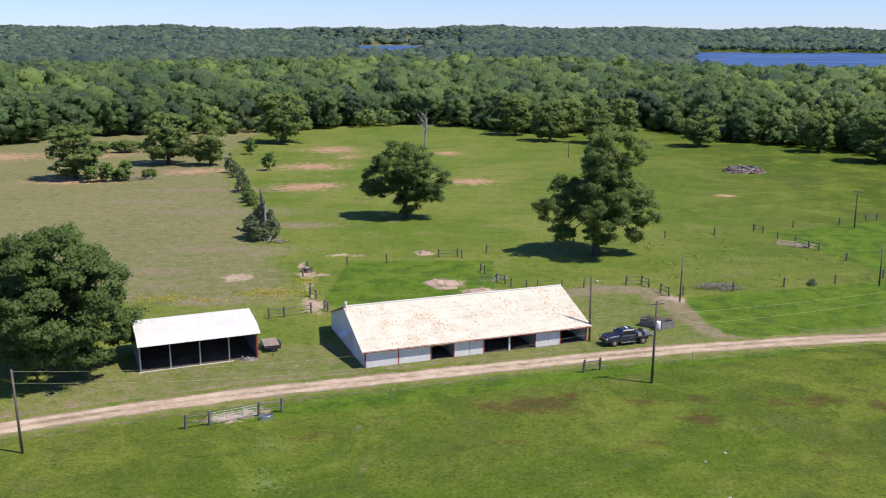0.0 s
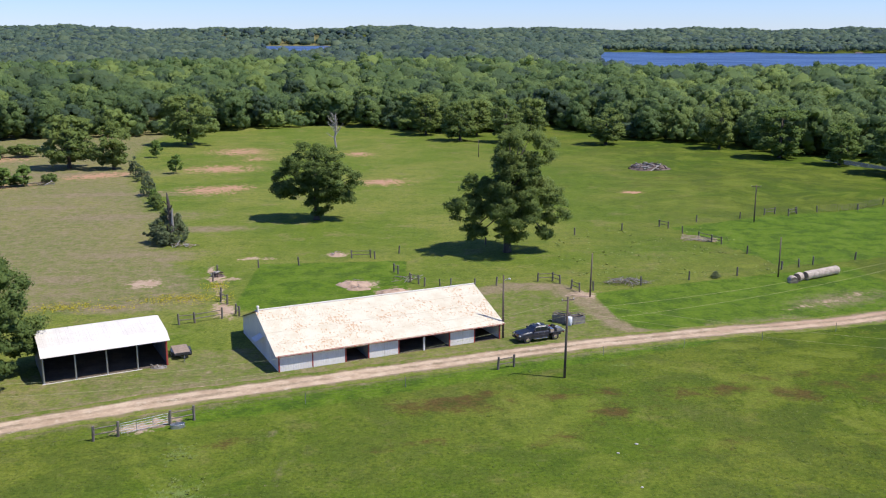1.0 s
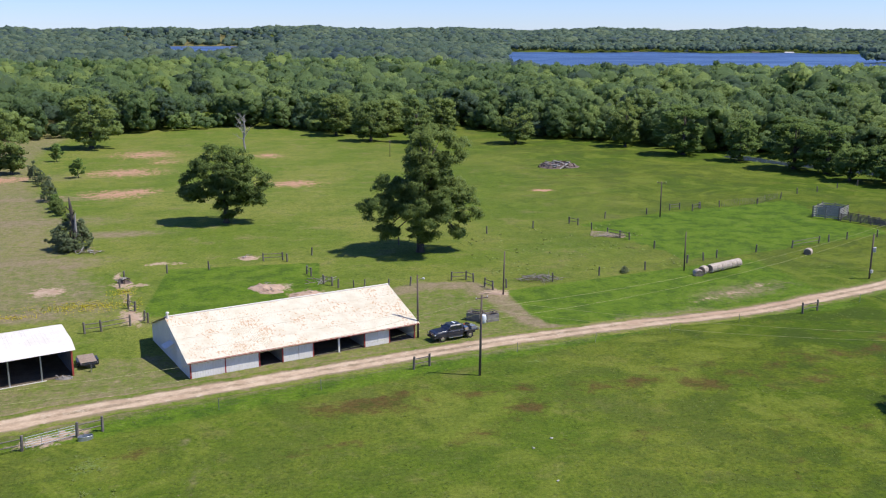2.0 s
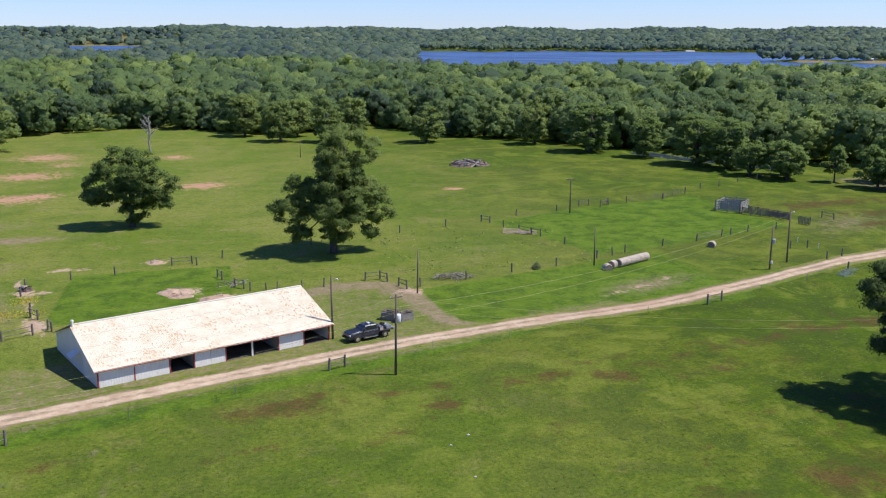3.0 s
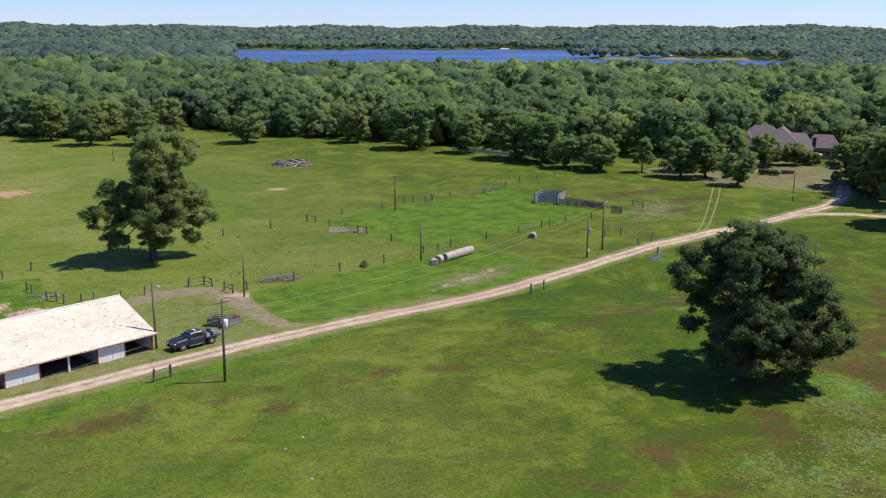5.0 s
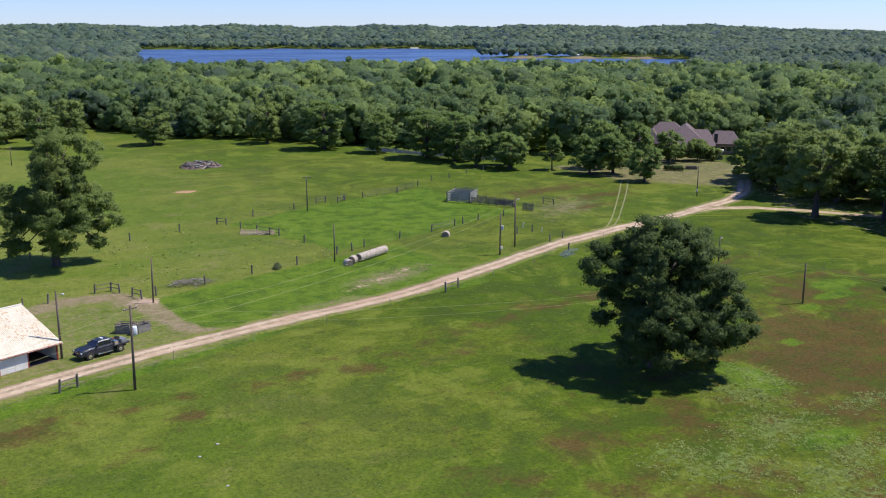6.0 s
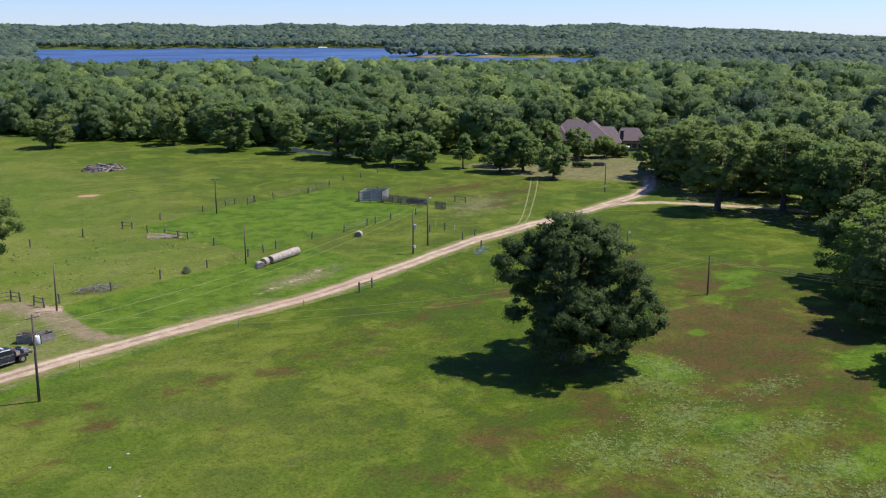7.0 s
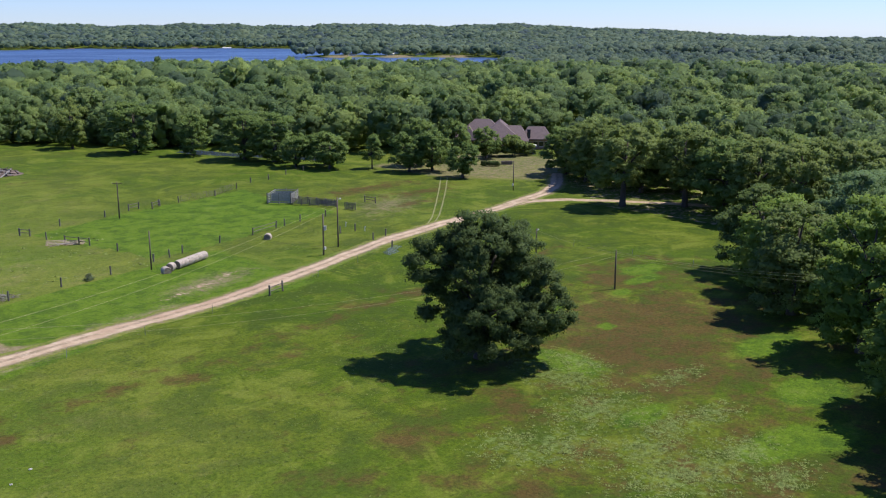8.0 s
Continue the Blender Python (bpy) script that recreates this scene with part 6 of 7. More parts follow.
part("headache_rack", Shape().box(-1.14, -1.06, -0.95, 0.95, 1.02, 1.08).box(-1.14, -1.06, -0.95, 0.95, 1.70, 1.76).box(-1.14, -1.06, -0.95, -0.89, 1.02, 1.76).box(-1.14, -1.06, 0.89, 0.95, 1.02, 1.76).box(-1.12, -1.08, -0.3, -0.25, 1.05, 1.74).box(-1.12, -1.08, 0.25, 0.3, 1.05, 1.74), M["black"], truck)
part("tool_box", Shape().box(-1.75, -1.25, -0.95, 0.95, 1.02, 1.45), M["chrome"], truck, "bright metal tool box", bevel=0.02)
part("spool", Shape().tube([(-2.3, -0.5, 1.32), (-2.3, -0.1, 1.32)], [0.3, 0.3], 14), M["rubber"], truck, "dark drum on the bed")
for sgn in (-1, 1):
    part("bale_arm", Shape().tube([(-2.6, sgn * 0.7, 1.05), (-3.2, sgn * 0.75, 1.2), (-3.6, sgn * 0.8, 0.9)], [0.06] * 3, 6), M["steel"], truck)
part("feed_box", Shape().box(-3.0, -2.3, 0.1, 0.8, 1.02, 1.42), M["steel"], truck, "grey feed box", bevel=0.02)
part("fuel_can", Shape().box(-2.15, -1.85, -0.75, -0.45, 1.02, 1.38), M["tail_lens"], truck, "red fuel can on the bed", bevel=0.03)
part("roof_light", Shape().box(-0.15, 0.1, -0.35, 0.35, 1.97, 2.07), M["lens"], cab, bevel=0.02)
part("chassis", Shape().box(-3.1, 2.9, -0.4, 0.4, 0.38, 0.62), M["black"], truck)

# ---------------------------------------------------------------- trailer
TRAILER = Matrix.Translation((-21.4, 112.4, 0.02)) @ pose(0, 0, 0, 0, 0, -72) @ Matrix.Diagonal((0.95, 0.92, 0.95, 1))
M["deck"] = make_plain("weathered_deck_plank", (0.36, 0.27, 0.205), (0.24, 0.18, 0.14), 3.0, 0.9, each=0.5)
trailer = thing("utility_trailer", TRAILER, "small weathered flatbed trailer beside the shed", "trailer")
for k in range(9):
    part("plank", Shape().box(-1.9, 1.9, -1.0 + k * 0.225, -1.0 + k * 0.225 + 0.21, 0.68, 0.73), M["deck"], trailer)
part("frame", Shape().box(-1.95, 1.95, -1.05, -0.97, 0.56, 0.68).box(-1.95, 1.95, 0.99, 1.07, 0.56, 0.68).box(-1.95, -1.87, -0.97, 0.99, 0.56, 0.68).box(1.87, 1.95, -0.97, 0.99, 0.56, 0.68), M["black"], trailer)
part("tongue", Shape().tube([(1.9, -0.6, 0.6), (3.1, 0, 0.5)], [0.05, 0.05], 6).tube([(1.9, 0.6, 0.6), (3.1, 0, 0.5), (3.3, 0, 0.5)], [0.05] * 3, 6), M["black"], trailer)
part("jack", Shape().tube([(3.1, 0, 0.0), (3.1, 0, 0.9)], [0.04, 0.04], 6), M["steel"], trailer)
for sgn in (-1, 1):
    for x in (-0.42, 0.42):
        w = part("wheel", Shape().tube([(x, sgn * 1.10, 0.34), (x, sgn * 1.14, 0.34), (x, sgn * 1.28, 0.34), (x, sgn * 1.30, 0.34)], [0.30, 0.34, 0.34, 0.30], 16), M["rubber"], trailer)
        part("rim", Shape().tube([(x, sgn * 1.29, 0.34), (x, sgn * 1.31, 0.34)], [0.19, 0.18], 12), M["steel"], w)
    part("mudguard", Shape().box(-0.85, 0.85, sgn * 1.19 - 0.12, sgn * 1.19 + 0.12, 0.70, 0.74), M["black"], trailer)
part("ramp", Shape().box(1.86, 1.93, -0.95, 0.97, 0.75, 0.88), M["black"], trailer, "low black tail board")

# ---------------------------------------------------------------- hay bales
M["hay"] = make_plain("weathered_hay", (0.52, 0.435, 0.365), (0.36, 0.295, 0.24), 1.6, 0.95, stretch=(1, 1, 3), relief=0.6)
M["hay_end"] = make_plain("dark_hay_end", (0.28, 0.225, 0.17), (0.17, 0.14, 0.105), 3, 0.95, relief=0.6)


def bale_mesh(seed):
    rng = random.Random(seed)
    s, n, rings = Shape(), 28, 7
    v, f = [], []
    for i in range(rings):
        t = i / (rings - 1)
        r = 0.83 - 0.07 * (abs(t - 0.5) * 2) ** 4
        for k in range(n):
            a = k * math.tau / n
            sag = -0.10 if math.sin(a) < -0.8 else 0.0
            rr = r * (1 + rng.uniform(-0.015, 0.015)) + sag * 0.5
            v.append(((t - 0.5) * 1.52, rr * math.cos(a), 0.80 + rr * math.sin(a)))
    for i in range(rings - 1):
        f += [(i * n + k, i * n + (k + 1) % n, (i + 1) * n + (k + 1) % n, (i + 1) * n + k) for k in range(n)]
    roll = Shape().add(v, f).mesh("roll", M["hay"], True)
    ends = [Shape().add([(sgn * 0.752, 0, 0.8)] + [(sgn * 0.755, 0.76 * math.cos(k * math.tau / n), 0.8 + 0.76 * math.sin(k * math.tau / n)) for k in range(n)], [(0, k + 1, (k + 1) % n + 1) for k in range(n)]).mesh("end", M["hay_end"]) for sgn in (-1, 1)]
    twine = Shape()
    for x in (-0.45, -0.15, 0.15, 0.45):
        twine.tube([(x, 0.84 * math.cos(k * math.tau / 20), 0.80 + 0.84 * math.sin(k * math.tau / 20)) for k in range(21)], [0.012] * 21, 3)
    return roll, ends, twine.mesh("twine", M["hay"])


BALES = [bale_mesh(k) for k in range(3)]


def bale(x, y, turn, k, label="weathered grey round hay bale in a row on the grass", tilt=0, sink=0.0):
    ob = thing("hay_bale", Matrix.Translation((x, y, -sink)) @ pose(0, 0, 0, 0, tilt, turn) @ Matrix.Diagonal((0.86, 0.86, 0.86, 1)), label, "hay bale", "round bales")
    roll, ends, twine = BALES[k % 3]
    part("roll", roll, None, ob)
    for e in ends:
        part("end", e, None, ob)
    part("twine", twine, None, ob)


turn = math.degrees(math.atan2(3.2, 6.6))
for k in range(6):
    bale(71.4 + 1.31 * 0.90 * k, 140.2 + 1.31 * 0.436 * k, turn + (4, -3, 2, -2, 3, 0)[k], k)
bale(69.7, 139.7, turn + 14, 1, "round hay bale tipped out of the row", sink=0.1)
bale(68.3, 138.7, turn + 62, 2, "slumped round hay bale at the end of the row", sink=0.35)
bale(94.4, 149.5, turn + 20, 0, "single half-sunken round hay bale alone on the grass", sink=0.35)

# ---------------------------------------------------------------- block bins and barrel
M["concrete"] = make_plain("grey_concrete_block", (0.26, 0.235, 0.21), (0.18, 0.16, 0.14), 2.0, 0.9)
M["barrel"] = make_plain("white_plastic", (0.72, 0.74, 0.76), (0.62, 0.64, 0.66), 2, 0.4, relief=0)


def block_bin(x, y, turn, lx, ly, h, label):
    ob = thing("block_bin", Matrix.Translation((x, y, 0)) @ pose(0, 0, 0, 0, 0, turn), label, "storage bin", "block bins")
    whole = Shape().box(-0.198, 0.198, -0.095, 0.095, 0, 0.197).mesh("block", M["concrete"], bevel=0.006)
    half = Shape().box(-0.098, 0.098, -0.095, 0.095, 0, 0.197).mesh("block", M["concrete"], bevel=0.006)
    for c in range(int(h / 0.2)):
        for axis, length, other in (("x", lx, ly), ("y", ly - 0.38, lx)):
            n = max(1, round(length / 0.4))
            grow = length / (n * 0.4)
            row = [(k + 0.5, whole) for k in range(n)] if c % 2 == 0 else [(0.25, half)] + [(k + 1.0, whole) for k in range(n - 1)] + [(n - 0.25, half)]
            for u, me in row:
                p = u * length / n - length / 2
                for sgn in (-1, 1):
                    q = (p, sgn * (other / 2 - 0.1)) if axis == "x" else (sgn * (other / 2 - 0.1), p)
                    part("block", me, None, ob, m=Matrix.Translation((*q, c * 0.2)) @ pose(0, 0, 0, 0, 0, 0 if axis == "x" else 90) @ Matrix.Diagonal((grow, 1, 1, 1)))
    part("cap", Shape().box(-lx / 2 - 0.02, lx / 2 + 0.02, -ly / 2 - 0.02, -ly / 2 + 0.2, h, h + 0.05).box(-lx / 2 - 0.02, lx / 2 + 0.02, ly / 2 - 0.2, ly / 2 + 0.02, h, h + 0.05).box(-lx / 2 - 0.02, -lx / 2 + 0.2, -ly / 2 + 0.2, ly / 2 - 0.2, h, h + 0.05).box(lx / 2 - 0.2, lx / 2 + 0.02, -ly / 2 + 0.2, ly / 2 - 0.2, h, h + 0.05), M["earth"], ob, "brown timber cap")
    part("lining", Shape().box(-lx / 2 + 0.19, lx / 2 - 0.19, -ly / 2 + 0.19, ly / 2 - 0.19, 0, 0.25), M["earth"], ob)


block_bin(27.6, 121.6, -38, 2.0, 1.6, 1.2, "dark open concrete-block bin on the yard")
block_bin(29.5, 120.9, 20, 1.9, 1.5, 1.2, "grey open concrete-block bin on the yard")
barrel = thing("barrel", Matrix.Translation((28.3, 119.9, 0)), "white plastic barrel beside the block bins", "barrel")
part("drum", Shape().tube([(0, 0, 0), (0, 0, 0.06), (0, 0, 0.5), (0, 0, 1.0), (0, 0, 1.12)], [0.36, 0.40, 0.43, 0.40, 0.34], 16), M["barrel"], barrel, smooth=True)
part("bung", Shape().tube([(0.15, 0, 1.12), (0.15, 0, 1.16)], [0.05, 0.05], 8), M["black"], barrel)

# ---------------------------------------------------------------- stock tank
tank = thing("stock_tank", Matrix.Translation((-17.9, 90.0, 0)) @ pose(0, 0, 0, 0, 0, 22) @ Matrix.Diagonal((0.76, 0.8, 0.8, 1)), "oval galvanised stock tank in the grass", "stock tank")
rim = [(0.95 * math.cos(a), 0.45 * math.sin(a)) for a in (k * math.tau / 24 for k in range(24))]
wall = Shape()
wall.add([(x, y, 0) for x, y in rim] + [(x, y, 0.5) for x, y in rim] + [(x * 0.96, y * 0.93, 0.5) for x, y in rim] + [(x * 0.96, y * 0.93, 0.05) for x, y in rim], [(r * 24 + k, r * 24 + (k + 1) % 24, (r + 1) * 24 + (k + 1) % 24, (r + 1) * 24 + k) for r in range(3) for k in range(24)] + [tuple(range(24))[::-1], tuple(range(72, 96))])
part("wall", wall, M["steel"], tank)
part("rim", Shape().tube([(x, y, 0.5) for x, y in rim + rim[:1]], [0.025] * 25, 5), M["steel"], tank)
part("water", Shape().add([(0, 0, 0.36)] + [(x * 0.955, y * 0.92, 0.36) for x, y in rim], [(0, k + 1, (k + 1) % 24 + 1) for k in range(24)]), M["pond"], tank)


# ---------------------------------------------------------------- cattle pen
def board_fence(ob, a, b, height, boards, posts, width=0.15, wood="board"):
    a, b = Vector((*a, 0)), Vector((*b, 0))
    d = (b - a)
    m = Matrix.Translation(a) @ pose(0, 0, 0, 0, 0, math.degrees(math.atan2(d.y, d.x)))
    bay = d.length / posts
    face = 1 if Vector((-d.y, d.x, 0)).dot(-(a + ob.matrix_world.translation)) > 0 else -1
    for k in range(posts + 1):
        part("post", POSTS["stout"], None, ob, m=Matrix.Translation(a + d * (k / posts)) @ Matrix.Diagonal((0.9, 0.9, height / 1.6 + 0.06, 1)))
    for k in range(posts):
        for r in range(boards):
            z = 0.25 + r * (height - 0.25) / boards
            part("board", Shape().box(k * bay + 0.01, (k + 1) * bay - 0.01, face * 0.18 - 0.02, face * 0.18 + 0.02, z, z + width, m), M[wood], ob)


pen = thing("cattle_pen", Matrix.Translation((118.2, 177.2, 0)), "weathered grey board loading pen on the pasture", "pen")
for a, b, n in (((0, 0), (4.8, 4.2), 2), ((0, 0), (-3.6, 3.9), 2), ((-3.6, 3.9), (1.2, 8.1), 2), ((4.8, 4.2), (1.2, 8.1), 2), ((2.4, 2.1), (-1.2, 6.0), 2)):
    board_fence(pen, a, b, 2.5, 6, n, 0.19)
chute = thing("board_fence", Matrix.Translation((117.6, 177.3, 0)), "dark grey board fence running from the pen", "fence")
board_fence(chute, (1.0, -0.4), (5.6, -10.4), 1.5, 5, 5, wood="post")
board_fence(chute, (3.4, 0.8), (6.6, -8.6), 1.5, 5, 4, wood="post")
slats = thing("slatted_gate", Matrix.Translation((123.4, 164.1, 0)) @ pose(0, 0, 0, 0, 0, -70), "dark upright-slatted gate at the fence's end", "gate")
for k in range(9):
    part("slat", Shape().box(k * 0.33, k * 0.33 + 0.2, -0.02, 0.02, 0.0, 1.5 + 0.08 * (k % 3)), M["post"], slats)
part("rail", Shape().box(0, 2.85, 0.02, 0.07, 0.4, 0.5), M["post"], slats)
part("rail", Shape().box(0, 2.85, 0.02, 0.07, 1.1, 1.2), M["post"], slats)


def panel(x, y, turn, length, label):
    ob = thing("steel_panel", Matrix.Translation((x, y, 0)) @ pose(0, 0, 0, 0, 0, turn), label, "livestock panel", "livestock panels")
    for z in (0.25, 0.5, 0.75, 1.0, 1.25, 1.5):
        part("bar", Shape().tube([(0, 0, z), (length, 0, z)], [0.02, 0.02], 5), M["post"], ob)
    for k in range(6):
        x0 = length * k / 5
        part("upright", Shape().tube([(x0, 0, -0.05), (x0, 0, 1.55)], [0.03, 0.03] if k in (0, 5) else [0.016, 0.016], 5), M["post"], ob)


panel(101.5, 196.6, 8, 4.2, "grey steel livestock panel along the fence line")
panel(106.2, 197.2, 10, 4.2, "grey steel livestock panel along the fence line")
panel(111.0, 198.3, 35, 4.6, "grey steel livestock panel along the fence line")
panel(115.4, 201.2, 32, 4.6, "grey steel livestock panel along the fence line")
M["blue_pipe"] = make_plain("faded_blue_paint", (0.13, 0.20, 0.21), (0.20, 0.22, 0.20), 2, 0.5, 0.2, relief=0)
for k, (x, y, turn) in enumerate(((102.6, 123.6, 22), (103.2, 124.4, 30), (105.0, 125.5, 24))):
    ob = thing("fallen_gate", Matrix.Translation((x, y, 0.05 + 0.06 * k)) @ pose(0, 0, 0, -84, 0, turn), "faded blue pipe gate lying in the grass", "gate", "gates lying in the grass")
    for z in (0.1, 0.4, 0.7, 1.0, 1.3):
        part("bar", Shape().tube([(0, 0, z), (3.4, 0, z)], [0.03, 0.03], 5), M["blue_pipe"], ob)
    for q in (0, 1.7, 3.4):
        part("upright", Shape().tube([(q, 0, 0.05), (q, 0, 1.35)], [0.03, 0.03], 5), M["blue_pipe"], ob)


# ---------------------------------------------------------------- heaps, stumps, snags
M["ash"] = make_plain("grey_burnt_wood", (0.185, 0.135, 0.112), (0.085, 0.062, 0.052), 1.0, 0.95, each=0.6)
M["soil"] = make_plain("dug_pink_soil", (0.44, 0.31, 0.22), (0.32, 0.22, 0.155), 0.7, 0.95, relief=0.6)
M["brush"] = make_plain("dry_brush", (0.25, 0.195, 0.13), (0.15, 0.115, 0.075), 1.5, 0.95, each=0.4)


def heap(name, x, y, rx, ry, h, logs, mat, label, category, seed, log_len=(0.8, 2.6), log_r=(0.04, 0.13), mound=True):
    """A low mound with sticks and logs thrown over it."""
    rng = random.Random(seed)
    ob = thing(name, at(x, y), label, category)
    if mound:
        s, n = Shape(), 22
        v, f = [(0, 0, h * 0.7)], []
        for r in range(1, 7):
            for k in range(n):
                a, t = k * math.tau / n, r / 6
                q = Vector((math.cos(a) * t, math.sin(a) * t, seed))
                z = h * (1 - t * t) * (0.65 + 0.55 * noise.noise(q * 2.6)) + 0.10 * h * noise.noise(q * 8) - (0.06 if r == 6 else 0)
                w = 1 + 0.22 * noise.noise(Vector((math.cos(a) * 1.5, math.sin(a) * 1.5, seed + 3)))
                v.append((rx * math.cos(a) * t * w, ry * math.sin(a) * t * w, z))
        f += [(0, 1 + k, 1 + (k + 1) % n) for k in range(n)]
        for r in range(5):
            f += [(1 + r * n + k, 1 + (r + 1) * n + k, 1 + (r + 1) * n + (k + 1) % n, 1 + r * n + (k + 1) % n) for k in range(n)]
        part("mound", s.add(v, f), M[mat], ob, smooth=False)
    for _ in range(logs):
        a, t = rng.uniform(0, math.tau), rng.random() ** 0.6 * 0.9
        c = Vector((rx * t * math.cos(a), ry * t * math.sin(a), max(0.05, h * (1 - t * t) * 0.8) + rng.uniform(-0.05, 0.2)))
        d = Vector((rng.gauss(0, 1), rng.gauss(0, 1), rng.gauss(0, 0.25))).normalized() * rng.uniform(*log_len) / 2
        r = rng.uniform(*log_r)
        part("log" if r > 0.08 else "stick", Shape().tube([c - d, c + d * 0.1 + Vector((0, 0, 0.05)), c + d], [r, r * 0.85, r * 0.5], 5), M["dead_wood"] if rng.random() < 0.5 else M[mat], ob)


heap("burn_pile", 84.8, 267, 6.2, 4.6, 1.7, 70, "ash", "heap of grey burnt logs and brush on the pasture", "log pile", 1, (1.2, 4.2), (0.08, 0.24))
heap("brush_pile", 42.2, 140.8, 3.8, 2.4, 0.5, 120, "brush", "low heap of dry brush at the fence", "brush pile", 2, (0.8, 2.6), (0.02, 0.05), mound=False)
heap("soil_heap", -0.2, 143.8, 3.1, 2.0, 0.75, 8, "soil", "mound of dug pinkish soil in the paddock", "soil heap", 3, (0.5, 1.2), (0.03, 0.06))
heap("soil_heap", 0.4, 141.0, 2.0, 1.0, 0.5, 6, "soil", "low mound of dug soil in the paddock", "soil heap", 4, (0.5, 1.2), (0.03, 0.06))
heap("soil_heap", 5.6, 138.4, 3.0, 1.7, 0.8, 5, "soil", "mound of dug pinkish soil behind the barn", "soil heap", 5, (0.5, 1.2), (0.03, 0.06))
heap("stone_heap", -22.3, 151.0, 1.1, 0.8, 0.9, 14, "ash", "dark stump and stones on bare ground", "stump", 6, (0.4, 1.2), (0.06, 0.16))
heap("brush_pile", -80.5, 251.5, 4.5, 1.6, 0.7, 34, "brush", "grey fallen branches under the oaks", "brush pile", 7, (1.0, 3.2), (0.04, 0.12), mound=False)
heap("plank_heap", 64.6, 169.6, 3.4, 2.0, 0.3, 14, "brush", "scattered broken fence planks in rough grass", "plank pile", 8, (1.4, 3.4), (0.04, 0.08), mound=False)
heap("plank_heap", 8.2, 146.0, 2.4, 2.0, 0.3, 18, "brush", "broken rails at the paddock corner", "plank pile", 9, (1.0, 2.6), (0.04, 0.07), mound=False)
heap("stone_heap", -3.4, 164.9, 1.5, 1.2, 0.4, 6, "soil", "pale heap of rubble in the grass", "rubble", 10, (0.3, 0.9), (0.04, 0.1))
heap("brush_pile", -31.6, 174.0, 2.6, 1.3, 0.5, 26, "brush", "pale broken branches at the snag's foot", "brush pile", 11, (0.8, 2.2), (0.05, 0.12), mound=False)


heap("rubble_heap", -23.2, 107.9, 1.0, 0.45, 0.35, 5, "concrete", "pale concrete rubble at the shed's corner", "rubble", 12, (0.3, 0.8), (0.05, 0.10))


FALLEN = ((63.0, 170.8, -30, -58), (65.8, 168.9, -22, -66))
M["tan_board"] = make_plain("sun_bleached_plank", (0.40, 0.31, 0.21), (0.27, 0.20, 0.135), 3.0, 0.9, each=0.5)
for x, y, turn, tilt in FALLEN:
    ob = thing("fallen_fence_panel", at(x, y) @ pose(0, 0, 0, 0, 0, turn) @ pose(0, 0, 0, tilt, 0, 0), "tan board fence panel leaning half fallen in the grass", "fence panel", "fallen fence panels")
    for k in range(4):
        part("board", Shape().box(-1.7, 1.6 + 0.2 * (k % 2), -0.02, 0.02, 0.12 + k * 0.36, 0.30 + k * 0.36), M["tan_board"], ob)
    for x0 in (-1.4, 1.3):
        part("batten", Shape().box(x0, x0 + 0.1, 0.02, 0.06, 0.0, 1.5), M["tan_board"], ob)


for x, y in ((111.8, 148.4), (112.3, 143.0)):
    pipe = thing("standpipe", at(x, y), "slim white plastic standpipe in the grass", "standpipe", "standpipes")
    part("riser", Shape().tube([(0, 0, -0.1), (0, 0, 0.95)], [0.06, 0.06], 8), M["barrel"], pipe)
    part("tap", Shape().tube([(0, 0, 0.9), (0.22, 0, 0.9), (0.24, 0, 0.8)], [0.05, 0.045, 0.04], 6), M["barrel"], pipe)


def bare_tree(x, y, height, radius, seed, mat, label, limbs=9, reach=0.35, taper=(1.5, 1.1, 0.9, 0.7, 0.42, 0.12), bend=0.02):
    rng = random.Random(seed)
    ob = thing("dead_tree", at(x, y), label, "dead tree")
    lean = Vector((rng.uniform(-0.06, 0.06), rng.uniform(-0.06, 0.06), 1)) * height
    pts = [lean * t + Vector((rng.uniform(-1, 1), rng.uniform(-1, 1), 0)) * bend * height * (t > 0) for t in (-0.03, 0.12, 0.35, 0.6, 0.82, 1)]
    part("trunk", Shape().tube(pts, [radius * k for k in taper], 8), M[mat], ob, smooth=True)
    for k in range(limbs):
        t = 0.35 + 0.6 * k / limbs
        base = lean * t
        a = rng.uniform(0, math.tau)
        ln = height * reach * rng.uniform(0.5, 1.0) * (1.15 - t * 0.6)
        d = Vector((math.cos(a), math.sin(a), rng.uniform(0.35, 1.1))).normalized()
        mid = base + d * ln * 0.5 + Vector((0, 0, 0.06 * ln))
        end = base + d * ln + Vector((0, 0, 0.25 * ln))
        s = Shape().tube([base, mid, end], [radius * 0.4, radius * 0.25, radius * 0.06], 5)
        for _ in range(3):
            q = base.lerp(end, rng.uniform(0.45, 0.9))
            e = q + Vector((rng.uniform(-1, 1), rng.uniform(-1, 1), rng.uniform(0.2, 1))).normalized() * ln * 0.4
            s.tube([q, e], [radius * 0.13, radius * 0.03], 4)
        part("branch", s, M[mat], ob)
    return ob


